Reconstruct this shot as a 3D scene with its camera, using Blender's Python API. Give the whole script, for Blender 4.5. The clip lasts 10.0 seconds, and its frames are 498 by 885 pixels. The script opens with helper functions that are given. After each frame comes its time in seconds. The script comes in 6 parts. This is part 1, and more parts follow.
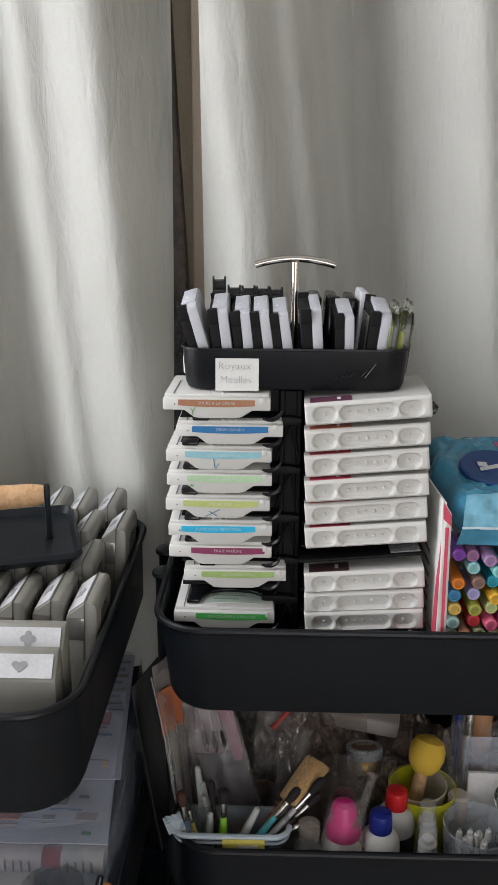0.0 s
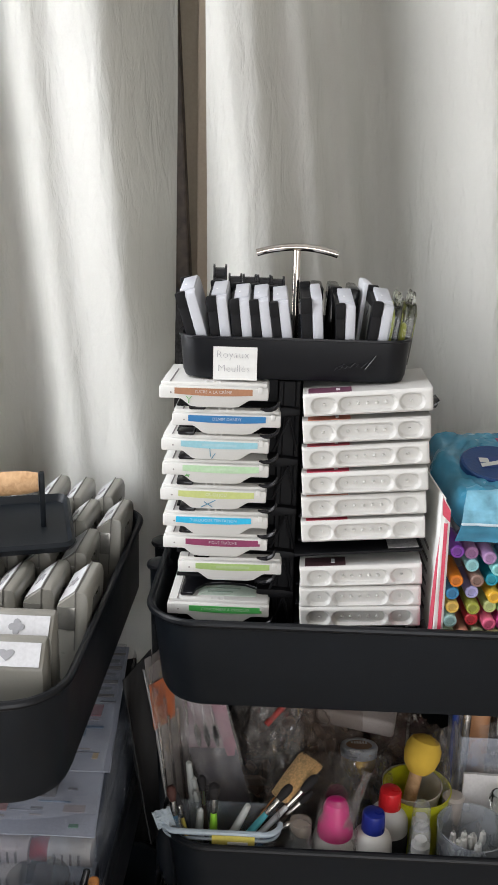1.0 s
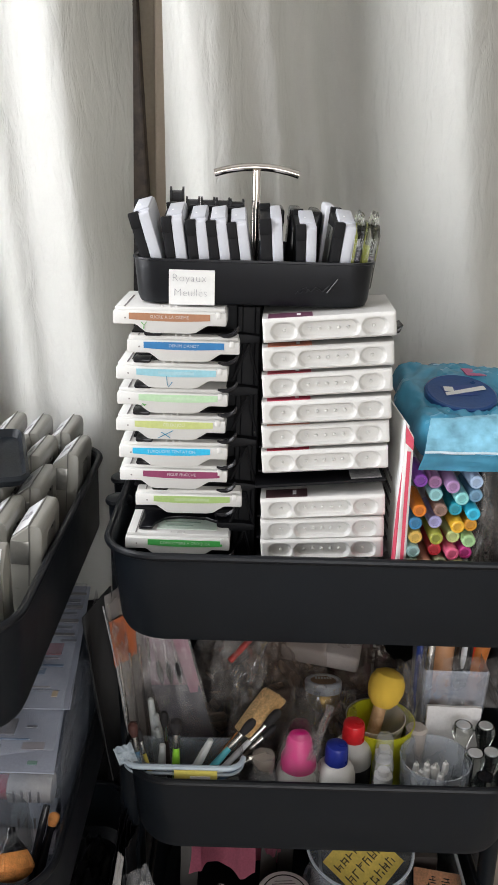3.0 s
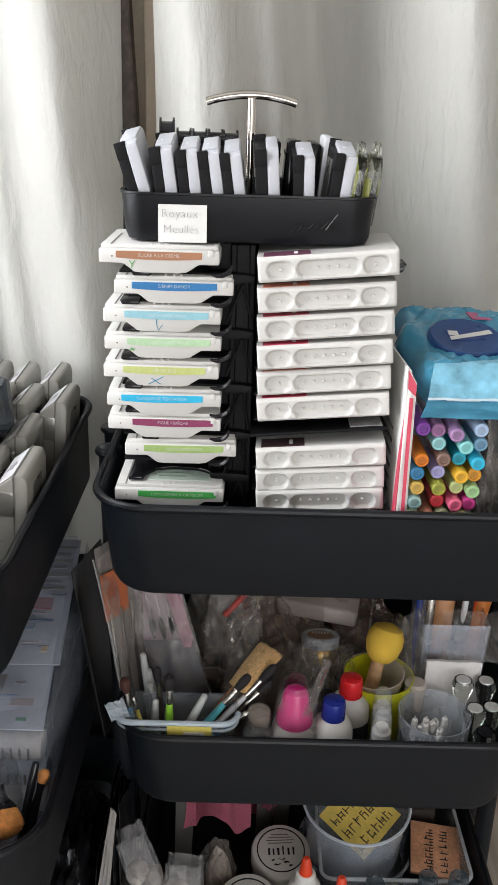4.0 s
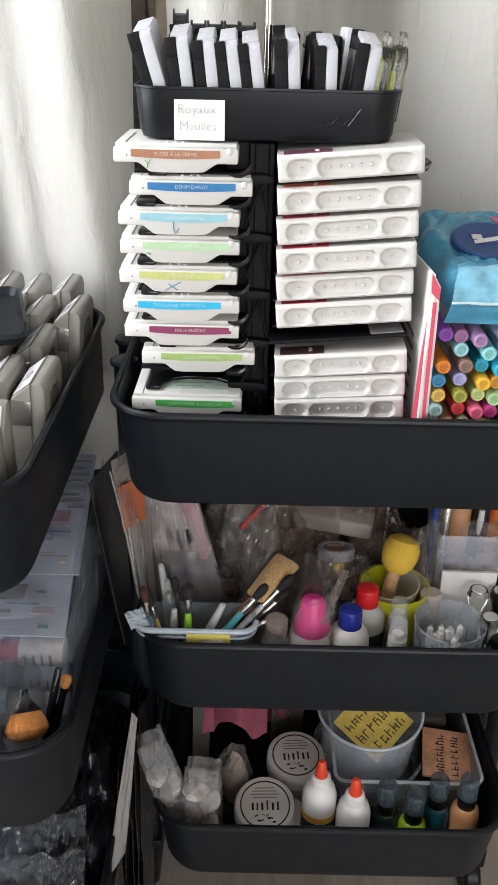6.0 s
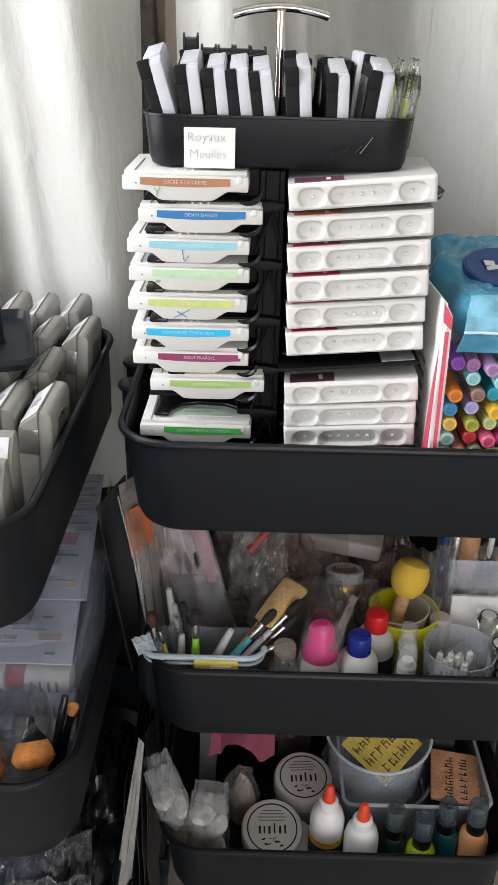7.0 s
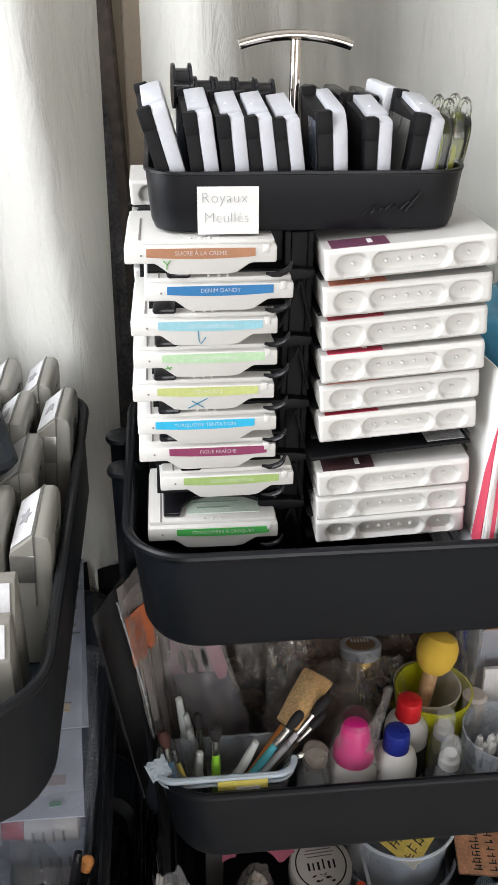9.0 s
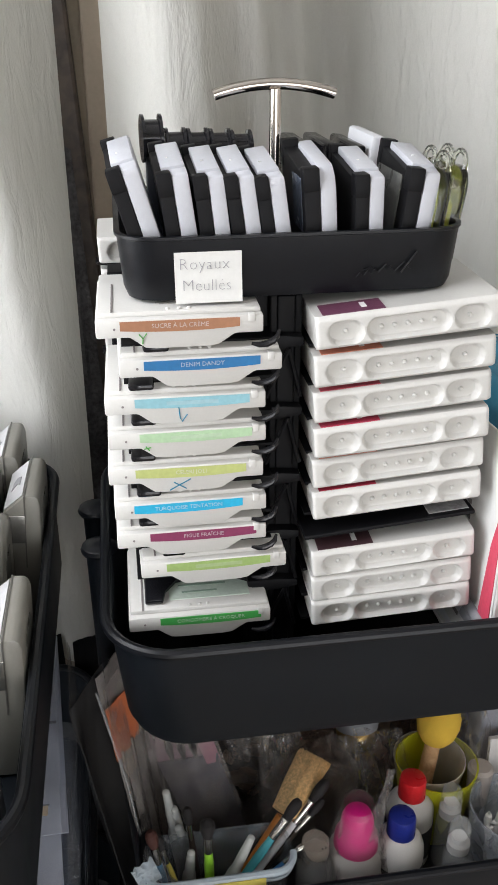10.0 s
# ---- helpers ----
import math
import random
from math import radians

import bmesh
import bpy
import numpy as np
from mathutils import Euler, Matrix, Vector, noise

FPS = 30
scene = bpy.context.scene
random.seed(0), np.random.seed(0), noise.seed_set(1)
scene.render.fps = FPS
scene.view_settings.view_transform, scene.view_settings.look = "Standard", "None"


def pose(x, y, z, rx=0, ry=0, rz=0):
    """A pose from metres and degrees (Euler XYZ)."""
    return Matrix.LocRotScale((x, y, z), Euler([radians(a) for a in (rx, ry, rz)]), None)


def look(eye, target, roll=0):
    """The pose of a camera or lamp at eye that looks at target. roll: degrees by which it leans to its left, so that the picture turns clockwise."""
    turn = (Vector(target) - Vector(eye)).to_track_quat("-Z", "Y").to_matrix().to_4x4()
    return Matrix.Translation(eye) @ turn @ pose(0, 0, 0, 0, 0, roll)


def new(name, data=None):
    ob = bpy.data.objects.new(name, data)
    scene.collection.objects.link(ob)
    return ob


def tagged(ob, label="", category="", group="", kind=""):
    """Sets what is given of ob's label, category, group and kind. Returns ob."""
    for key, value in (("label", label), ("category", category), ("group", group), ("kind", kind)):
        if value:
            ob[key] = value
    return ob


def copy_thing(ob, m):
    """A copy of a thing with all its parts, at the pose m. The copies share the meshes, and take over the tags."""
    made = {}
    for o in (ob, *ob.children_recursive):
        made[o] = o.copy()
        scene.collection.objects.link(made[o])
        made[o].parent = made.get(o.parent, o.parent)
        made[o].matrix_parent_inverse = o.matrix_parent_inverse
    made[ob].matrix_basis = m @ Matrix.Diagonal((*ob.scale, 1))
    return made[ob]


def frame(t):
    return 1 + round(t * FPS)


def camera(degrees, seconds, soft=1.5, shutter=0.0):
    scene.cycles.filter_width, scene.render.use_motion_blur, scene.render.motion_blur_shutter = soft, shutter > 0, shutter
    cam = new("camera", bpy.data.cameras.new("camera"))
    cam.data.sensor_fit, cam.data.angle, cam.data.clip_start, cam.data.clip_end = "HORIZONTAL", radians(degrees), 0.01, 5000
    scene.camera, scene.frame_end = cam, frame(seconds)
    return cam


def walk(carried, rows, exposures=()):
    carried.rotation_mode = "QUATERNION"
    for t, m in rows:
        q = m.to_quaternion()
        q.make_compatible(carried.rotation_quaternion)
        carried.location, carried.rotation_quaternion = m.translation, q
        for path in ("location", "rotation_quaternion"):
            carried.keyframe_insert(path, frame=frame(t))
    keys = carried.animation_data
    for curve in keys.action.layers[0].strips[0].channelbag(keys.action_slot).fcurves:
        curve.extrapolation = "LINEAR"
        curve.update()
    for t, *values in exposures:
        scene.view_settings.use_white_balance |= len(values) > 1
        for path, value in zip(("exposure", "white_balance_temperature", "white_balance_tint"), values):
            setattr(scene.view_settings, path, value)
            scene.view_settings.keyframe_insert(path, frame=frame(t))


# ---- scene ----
cam = camera(32.1, 10.0)
PATH = [
    (0, (0.015, 0.031, 1.146), (-0.035, 1.953, 0.602), 0.3),
    (0.5, (0.026, 0.03, 1.139), (-0.006, 1.953, 0.595), 0.4),
    (1, (0.024, 0.041, 1.137), (-0.045, 1.962, 0.588), 1.3),
    (1.5, (0.018, 0.043, 1.135), (-0.046, 1.957, 0.564), 1.5),
    (2, (0.039, 0.054, 1.115), (-0.012, 1.977, 0.576), 1.4),
    (2.5, (0.04, 0.054, 1.11), (0.050, 1.947, 0.472), 1.6),
    (2.7, (0.038, 0.053, 1.113), (0.034, 1.944, 0.466), 1.6),
    (3.8, (0.032, 0.077, 1.099), (0.041, 1.956, 0.414), 1.3),
    (4, (0.037, 0.083, 1.095), (0.044, 1.939, 0.351), 1.6),
    (4.5, (0.036, 0.094, 1.08), (0.047, 1.893, 0.208), 1.7),
    (5, (0.039, 0.099, 1.069), (0.03, 1.907, 0.215), 1.4),
    (5.5, (0.028, 0.083, 1.074), (0.035, 1.874, 0.182), 1.3),
    (7, (0.024, 0.099, 1.094), (0.009, 1.887, 0.198), 1.3),
    (7.5, (0.009, 0.134, 1.116), (0.013, 1.923, 0.222), 1.0),
    (8, (-0.012, 0.19, 1.125), (0.001, 1.965, 0.203), -0.3),
    (8.5, (-0.031, 0.216, 1.124), (0.052, 1.987, 0.197), 0.3),
    (9, (-0.053, 0.224, 1.12), (0.138, 1.984, 0.191), 0.7),
    (9.5, (-0.075, 0.249, 1.12), (0.165, 2.004, 0.193), 0.3),
    (10, (-0.057, 0.281, 1.13), (0.207, 2.054, 0.244), -0.1),
]
EXPOSURES = [(0.0, -0.74), (1.0, -0.33), (2.5, -0.20), (4.0, -0.14), (4.5, 0.04), (7.0, -0.06), (7.5, -0.10), (9.0, -0.02), (10.0, -0.25)]
walk(cam, [(t, look(eye, target, roll)) for t, eye, target, roll in PATH], EXPOSURES)


# ---- light: daylight from a tall window in the wall to the left, sky outside ----
world = bpy.data.worlds.new("sky")
scene.world = world
world.use_nodes = True
wn = world.node_tree.nodes
sky = wn.new("ShaderNodeTexSky")
sky.sky_type, sky.sun_disc = "NISHITA", False
sky.sun_elevation, sky.sun_rotation = radians(38), radians(200)
world.node_tree.links.new(sky.outputs[0], wn["Background"].inputs[0])
wn["Background"].inputs[1].default_value = 0.1

FLOOR = 0.12
WIN = (0.02, 0.93, 0.70, 2.20)  # the side window: y from, y to, z from, z to
WIN2 = (-0.4, 1.3, 0.25, 1.55)  # the window behind the viewer: x from, x to, z from, z to
WEST, EAST, SOUTH, NORTH, TOP = -0.78, 1.5, -1.6, 1.10, 2.6


def daylight(eye, target, wide, high, watts):
    lamp = bpy.data.lights.new("window_daylight", "AREA")
    lamp.shape, lamp.size, lamp.size_y = "RECTANGLE", wide, high
    lamp.energy, lamp.color = watts, (0.955, 0.965, 1.0)
    new("window_daylight", lamp).matrix_world = look(eye, target)


ym, zm = (WIN[0] + WIN[1]) / 2, (WIN[2] + WIN[3]) / 2
daylight((WEST - 0.03, ym, zm), (1, ym, zm - 0.25), WIN[1] - WIN[0], WIN[3] - WIN[2], 36)
xm, zm2 = (WIN2[0] + WIN2[1]) / 2, (WIN2[2] + WIN2[3]) / 2
daylight((xm, SOUTH - 0.03, zm2), (xm - 0.3, 1, zm2 - 0.35), WIN2[1] - WIN2[0], WIN2[3] - WIN2[2], 28)


# ---- materials ----
def material(name, color, rough=0.5, metal=0.0, vary=0.12, scale=60.0, bump=0.1, fine=400.0, trans=0.0, alpha=1.0, ior=1.45, coat=0.0, spec=0.5):
    """A principled surface with variation at two scales, fine relief and an uneven gloss."""
    m = bpy.data.materials.new(name)
    m.use_nodes = True
    n, l = m.node_tree.nodes, m.node_tree.links
    b = n["Principled BSDF"]
    co = n.new("ShaderNodeTexCoord")
    big, small = n.new("ShaderNodeTexNoise"), n.new("ShaderNodeTexNoise")
    big.inputs["Scale"].default_value, small.inputs["Scale"].default_value = scale, fine
    big.inputs["Detail"].default_value = small.inputs["Detail"].default_value = 4
    for t in (big, small):
        l.new(co.outputs["Object"], t.inputs["Vector"])
    mix = n.new("ShaderNodeMix")
    mix.data_type, mix.blend_type = "RGBA", "MULTIPLY"
    mix.inputs["Factor"].default_value = 1.0
    mix.inputs["A"].default_value = (*color, 1)
    add = n.new("ShaderNodeMath")
    add.operation = "ADD"
    l.new(big.outputs["Fac"], add.inputs[0])
    l.new(small.outputs["Fac"], add.inputs[1])
    span = n.new("ShaderNodeMapRange")
    span.inputs["From Min"].default_value, span.inputs["From Max"].default_value = 0.6, 1.4
    span.inputs["To Min"].default_value, span.inputs["To Max"].default_value = 1 - vary, 1 + vary
    l.new(add.outputs[0], span.inputs["Value"])
    l.new(span.outputs["Result"], mix.inputs["B"])
    last = mix.outputs["Result"]
    l.new(last, b.inputs["Base Color"])
    ro = n.new("ShaderNodeMapRange")
    ro.inputs["To Min"].default_value, ro.inputs["To Max"].default_value = max(0.02, rough - 0.08), min(1, rough + 0.08)
    l.new(big.outputs["Fac"], ro.inputs["Value"])
    l.new(ro.outputs["Result"], b.inputs["Roughness"])
    b.inputs["Metallic"].default_value = metal
    b.inputs["IOR"].default_value = ior
    b.inputs["Transmission Weight"].default_value = trans
    b.inputs["Alpha"].default_value = alpha
    b.inputs["Coat Weight"].default_value = coat
    b.inputs["Specular IOR Level"].default_value = spec
    if bump:
        bp = n.new("ShaderNodeBump")
        bp.inputs["Strength"].default_value, bp.inputs["Distance"].default_value = bump, 0.002
        l.new(small.outputs["Fac"], bp.inputs["Height"])
        l.new(bp.outputs["Normal"], b.inputs["Normal"])
    return m


def film(name, color, clear=0.75, rough=0.12, bump=0.0, scale=60.0):
    """Thin clear plastic: mostly see-through, the rest a milky skin, with a gloss over both."""
    m = bpy.data.materials.new(name)
    m.use_nodes = True
    n, l = m.node_tree.nodes, m.node_tree.links
    b = n["Principled BSDF"]
    b.inputs["Base Color"].default_value = (*color, 1)
    b.inputs["Roughness"].default_value = max(rough, 0.3)
    co, t = n.new("ShaderNodeTexCoord"), n.new("ShaderNodeTexNoise")
    t.inputs["Scale"].default_value, t.inputs["Detail"].default_value = scale, 5
    l.new(co.outputs["Object"], t.inputs["Vector"])
    r = n.new("ShaderNodeMapRange")
    r.inputs["From Min"].default_value, r.inputs["From Max"].default_value = 0.35, 0.65
    r.inputs["To Min"].default_value, r.inputs["To Max"].default_value = max(0, 1 - clear - 0.05), min(1, 1 - clear + 0.05)
    l.new(t.outputs["Fac"], r.inputs["Value"])
    see, gloss, fres = n.new("ShaderNodeBsdfTransparent"), n.new("ShaderNodeBsdfGlossy"), n.new("ShaderNodeFresnel")
    gloss.inputs["Roughness"].default_value = rough + 0.06
    fres.inputs["IOR"].default_value = 1.45
    skin, whole = n.new("ShaderNodeMixShader"), n.new("ShaderNodeMixShader")
    l.new(r.outputs["Result"], skin.inputs[0])
    l.new(see.outputs[0], skin.inputs[1])
    l.new(b.outputs[0], skin.inputs[2])
    weak = n.new("ShaderNodeMath")
    weak.operation = "MULTIPLY"
    weak.inputs[1].default_value = 0.38
    l.new(fres.outputs[0], weak.inputs[0])
    l.new(weak.outputs[0], whole.inputs[0])
    l.new(skin.outputs[0], whole.inputs[1])
    l.new(gloss.outputs[0], whole.inputs[2])
    l.new(whole.outputs[0], n["Material Output"].inputs["Surface"])
    if bump:
        bp = n.new("ShaderNodeBump")
        bp.inputs["Strength"].default_value, bp.inputs["Distance"].default_value = bump, 0.004
        l.new(t.outputs["Fac"], bp.inputs["Height"])
        for node in (b, gloss, fres):
            l.new(bp.outputs["Normal"], node.inputs["Normal"])
    return m


def cloth(name, color):
    """Washed linen: crossed threads, slubs, small creases."""
    m = material(name, color, rough=0.9, vary=0.05, scale=9, bump=0.0, fine=900, spec=0.15)
    n, l = m.node_tree.nodes, m.node_tree.links
    b = n["Principled BSDF"]
    co = n.new("ShaderNodeTexCoord")
    mp = n.new("ShaderNodeMapping")
    mp.inputs["Scale"].default_value = (1, 1, 0.30)
    l.new(co.outputs["Object"], mp.inputs["Vector"])
    crease, slub = n.new("ShaderNodeTexNoise"), n.new("ShaderNodeTexNoise")
    crease.inputs["Scale"].default_value, crease.inputs["Detail"].default_value = 60, 4
    crease.inputs["Distortion"].default_value = 0.6
    slub.inputs["Scale"].default_value, slub.inputs["Detail"].default_value = 700, 2
    l.new(mp.outputs["Vector"], crease.inputs["Vector"])
    l.new(mp.outputs["Vector"], slub.inputs["Vector"])
    b1, b2 = n.new("ShaderNodeBump"), n.new("ShaderNodeBump")
    b1.inputs["Strength"].default_value, b1.inputs["Distance"].default_value = 0.46, 0.006
    b2.inputs["Strength"].default_value, b2.inputs["Distance"].default_value = 0.25, 0.0006
    l.new(crease.outputs["Fac"], b1.inputs["Height"])
    l.new(slub.outputs["Fac"], b2.inputs["Height"])
    l.new(b1.outputs["Normal"], b2.inputs["Normal"])
    l.new(b2.outputs["Normal"], b.inputs["Normal"])
    return m


def wood(name, dark, light, scale=14.0, rough=0.5):
    """Grain that runs along the object's y axis."""
    m = material(name, light, rough=rough, bump=0.0)
    n, l = m.node_tree.nodes, m.node_tree.links
    co, mp = n.new("ShaderNodeTexCoord"), n.new("ShaderNodeMapping")
    mp.inputs["Scale"].default_value = (scale * 8, scale * 0.5, scale * 8)
    t, ramp = n.new("ShaderNodeTexNoise"), n.new("ShaderNodeValToRGB")
    t.inputs["Scale"].default_value, t.inputs["Detail"].default_value, t.inputs["Distortion"].default_value = 1.0, 6, 0.8
    ramp.color_ramp.elements[0].position, ramp.color_ramp.elements[1].position = 0.35, 0.65
    ramp.color_ramp.elements[0].color, ramp.color_ramp.elements[1].color = (*dark, 1), (*light, 1)
    l.new(co.outputs["Object"], mp.inputs["Vector"])
    l.new(mp.outputs["Vector"], t.inputs["Vector"])
    l.new(t.outputs["Fac"], ramp.inputs["Fac"])
    l.new(ramp.outputs["Color"], n["Principled BSDF"].inputs["Base Color"])
    return m


PAINT = material("matt_wall_paint", (0.62, 0.58, 0.52), rough=0.85, vary=0.06, scale=4, bump=0.15, fine=250)
DARK_WALL = material("brown_wall_paint", (0.36, 0.31, 0.25), rough=0.8, vary=0.1, scale=5, bump=0.15, fine=250)
CEILING = material("white_ceiling_paint", (0.8, 0.79, 0.77), rough=0.9, vary=0.04, scale=4)
BOARDS = wood("pale_floor_boards", (0.27, 0.235, 0.205), (0.38, 0.335, 0.295), 6)
DARK_WOOD = wood("dark_stained_wood", (0.022, 0.015, 0.011), (0.060, 0.042, 0.031), 10)
LINEN = cloth("off_white_linen", (0.74, 0.735, 0.695))
BLACK_METAL = material("black_powder_coat", (0.0056, 0.0080, 0.0112), rough=0.45, vary=0.2, scale=30, bump=0.12, fine=1500, spec=0.34)
BLACK_PLASTIC = material("black_plastic", (0.005, 0.0058, 0.0078), rough=0.33, vary=0.2, scale=50, bump=0.05, fine=900, spec=0.32)
BLACK_MATT = material("matt_black_plastic", (0.005, 0.005, 0.006), rough=0.55, vary=0.2, scale=50, bump=0.05, fine=900, spec=0.22)
BLACK_GLOSS = material("glossy_black_plastic", (0.01, 0.01, 0.012), rough=0.15, vary=0.1, bump=0.0)
WHITE_PLASTIC = material("white_plastic", (0.615, 0.607, 0.582), rough=0.38, vary=0.04, scale=25, bump=0.04, fine=700)
GREY_WHITE = material("cool_white_plastic", (0.66, 0.67, 0.70), rough=0.4, vary=0.04, scale=30, bump=0.03, fine=700)
PAPER = material("white_paper", (0.70, 0.70, 0.68), rough=0.8, vary=0.04, scale=40, bump=0.05)
CHROME = material("chrome", (0.58, 0.54, 0.50), rough=0.1, metal=1.0, vary=0.05, bump=0.0)
INK_GREY = material("grey_pencil_ink", (0.22, 0.2, 0.2), rough=0.8, bump=0)
WHITE_INK = material("white_print", (0.85, 0.85, 0.85), rough=0.6, bump=0)
BLACK_INK = material("black_print", (0.02, 0.02, 0.02), rough=0.6, bump=0)
TAUPE = material("taupe_plastic_case", (0.215, 0.207, 0.182), rough=0.30, vary=0.06, scale=30, bump=0.04, fine=700)
GLASS = film("window_glass", (0.9, 0.95, 0.95), clear=0.95, rough=0.02)


# ---- building helpers ----
def thing(name, label, category, group="", kind="", at=None):
    ob = tagged(new(name), label, category, group, kind)
    ob.matrix_basis = at if at is not None else Matrix()
    ob.empty_display_size = 0.01
    return ob


def part(name, bm, mat, parent=None, label="", smooth=True, angle=35):
    """Links a bmesh as one mesh object, under a thing or a part."""
    me = bpy.data.meshes.new(name)
    bmesh.ops.recalc_face_normals(bm, faces=bm.faces)
    bm.to_mesh(me)
    bm.free()
    me.materials.append(mat)
    if smooth:
        me.shade_smooth()
        me.set_sharp_from_angle(angle=radians(angle))
    ob = new(name, me)
    ob.parent = parent
    if label:
        ob["label"] = label
    return ob


def again(ob, m, parent=None):
    """The same mesh once more, as a part of its own."""
    o = new(ob.name.split(".")[0], ob.data)
    o.parent = parent or ob.parent
    o.matrix_basis = m
    return o


def box(x0, x1, y0, y1, z0, z1, bevel=0.0, seg=2, bm=None):
    own = bmesh.new()
    bmesh.ops.create_cube(own, size=1, matrix=Matrix.LocRotScale(((x0 + x1) / 2, (y0 + y1) / 2, (z0 + z1) / 2), None, (x1 - x0, y1 - y0, z1 - z0)))
    if bevel:
        bmesh.ops.bevel(own, geom=own.edges[:], offset=bevel, segments=seg, affect="EDGES", profile=0.5)
    return join(own, bm)


def join(own, bm):
    if bm is None:
        return own
    me = bpy.data.meshes.new("tmp")
    own.to_mesh(me)
    own.free()
    bm.from_mesh(me)
    bpy.data.meshes.remove(me)
    return bm


def moved(bm, m):
    bmesh.ops.transform(bm, matrix=m, verts=bm.verts)
    return bm


def prism(outline, a, b, axis="y", bevel=0.0, seg=2, bm=None):
    """A flat outline of (u, v) pulled from a to b along an axis."""
    own = bmesh.new()
    put = {"y": lambda u, v, d: (u, d, v), "z": lambda u, v, d: (u, v, d), "x": lambda u, v, d: (d, u, v)}[axis]
    lo = [own.verts.new(put(u, v, a)) for u, v in outline]
    hi = [own.verts.new(put(u, v, b)) for u, v in outline]
    own.faces.new(lo)
    own.faces.new(hi[::-1])
    for i in range(len(lo)):
        j = (i + 1) % len(lo)
        own.faces.new((lo[j], lo[i], hi[i], hi[j]))
    bmesh.ops.recalc_face_normals(own, faces=own.faces)
    if bevel:
        bmesh.ops.bevel(own, geom=own.edges[:], offset=bevel, segments=seg, affect="EDGES", profile=0.5)
    return join(own, bm)


def rounded(x0, x1, y0, y1, r, n=6):
    """The outline of a rectangle with round corners, counter-clockwise."""
    pts = []
    for cx, cy, a0 in ((x1 - r, y1 - r, 0), (x0 + r, y1 - r, 90), (x0 + r, y0 + r, 180), (x1 - r, y0 + r, 270)):
        for i in range(n + 1):
            a = radians(a0 + 90 * i / n)
            pts.append((cx + r * math.cos(a), cy + r * math.sin(a)))
    return pts


def loft(rings, close_first=True, close_last=True, bm=None):
    """A skin over rings of equal count."""
    own = bmesh.new()
    vs = [[own.verts.new(p) for p in ring] for ring in rings]
    k = len(vs[0])
    for a, b in zip(vs, vs[1:]):
        for i in range(k):
            own.faces.new((a[i], a[(i + 1) % k], b[(i + 1) % k], b[i]))
    if close_first:
        own.faces.new(vs[0][::-1])
    if close_last:
        own.faces.new(vs[-1])
    return join(own, bm)


def lathe(profile, n=24, bm=None, m=None):
    """Turns (radius, z) pairs round the z axis; a radius of 0 closes an end."""
    own = bmesh.new()
    rings = []
    for r, z in profile:
        if r <= 1e-6:
            rings.append([own.verts.new((0, 0, z))])
        else:
            rings.append([own.verts.new((r * math.cos(2 * math.pi * i / n), r * math.sin(2 * math.pi * i / n), z)) for i in range(n)])
    for a, b in zip(rings, rings[1:]):
        for i in range(n):
            j = (i + 1) % n
            if len(a) == 1 and len(b) == 1:
                continue
            if len(a) == 1:
                own.faces.new((a[0], b[i], b[j]))
            elif len(b) == 1:
                own.faces.new((a[i], a[j], b[0]))
            else:
                own.faces.new((a[i], a[j], b[j], b[i]))
    if m is not None:
        moved(own, m)
    return join(own, bm)


def tube(points, r, n=10, bm=None, closed=False, radii=None):
    """A round bar along points."""
    own = bmesh.new()
    pts = [Vector(p) for p in points]
    rings = []
    up = Vector((0.03, 0.02, 1)).normalized()
    for i, p in enumerate(pts):
        a = pts[i - 1] if (i or closed) else p
        b = pts[(i + 1) % len(pts)] if (i < len(pts) - 1 or closed) else p
        d = (b - a).normalized()
        s = d.cross(up)
        if s.length < 0.1:
            s = d.cross(Vector((1, 0, 0)))
        s.normalize()
        w = s.cross(d).normalized()
        rr = radii[i] if radii else r
        rings.append([own.verts.new(p + rr * (math.cos(2 * math.pi * k / n) * s + math.sin(2 * math.pi * k / n) * w)) for k in range(n)])
    for i in range(len(rings) - (0 if closed else 1)):
        a, b = rings[i], rings[(i + 1) % len(rings)]
        for k in range(n):
            own.faces.new((a[k], a[(k + 1) % n], b[(k + 1) % n], b[k]))
    if not closed:
        own.faces.new(rings[0][::-1])
        own.faces.new(rings[-1])
    return join(own, bm)


def writing(text, size, mat, parent, m, spread=1.0, name="writing", thin=0.0):
    """Raised letters in the built-in font, centred on m, reading along its x with z up from its face."""
    cu = bpy.data.curves.new("letters", "FONT")
    cu.offset = -thin
    cu.body, cu.size, cu.align_x, cu.align_y, cu.extrude, cu.space_character, cu.resolution_u = text, size, "CENTER", "CENTER", 0.0001, spread, 2
    tmp = bpy.data.objects.new("letters", cu)
    scene.collection.objects.link(tmp)
    bpy.context.view_layer.update()
    me = bpy.data.meshes.new_from_object(tmp.evaluated_get(bpy.context.evaluated_depsgraph_get()))
    bpy.data.objects.remove(tmp)
    bpy.data.curves.remove(cu)
    me.materials.clear()
    me.materials.append(mat)
    me.name = name
    ob = new(name, me)
    ob.parent = parent
    ob.matrix_basis = m
    return ob


def tint(name, color, rough=0.45, **more):
    """A coloured material, made once."""
    if name in bpy.data.materials:
        return bpy.data.materials[name]
    return material(name, color, rough=rough, **more)


def structure(name, bm, mat, label):
    return tagged(part(name, bm, mat, None, smooth=False), label, name.split("_")[0], kind="structure")


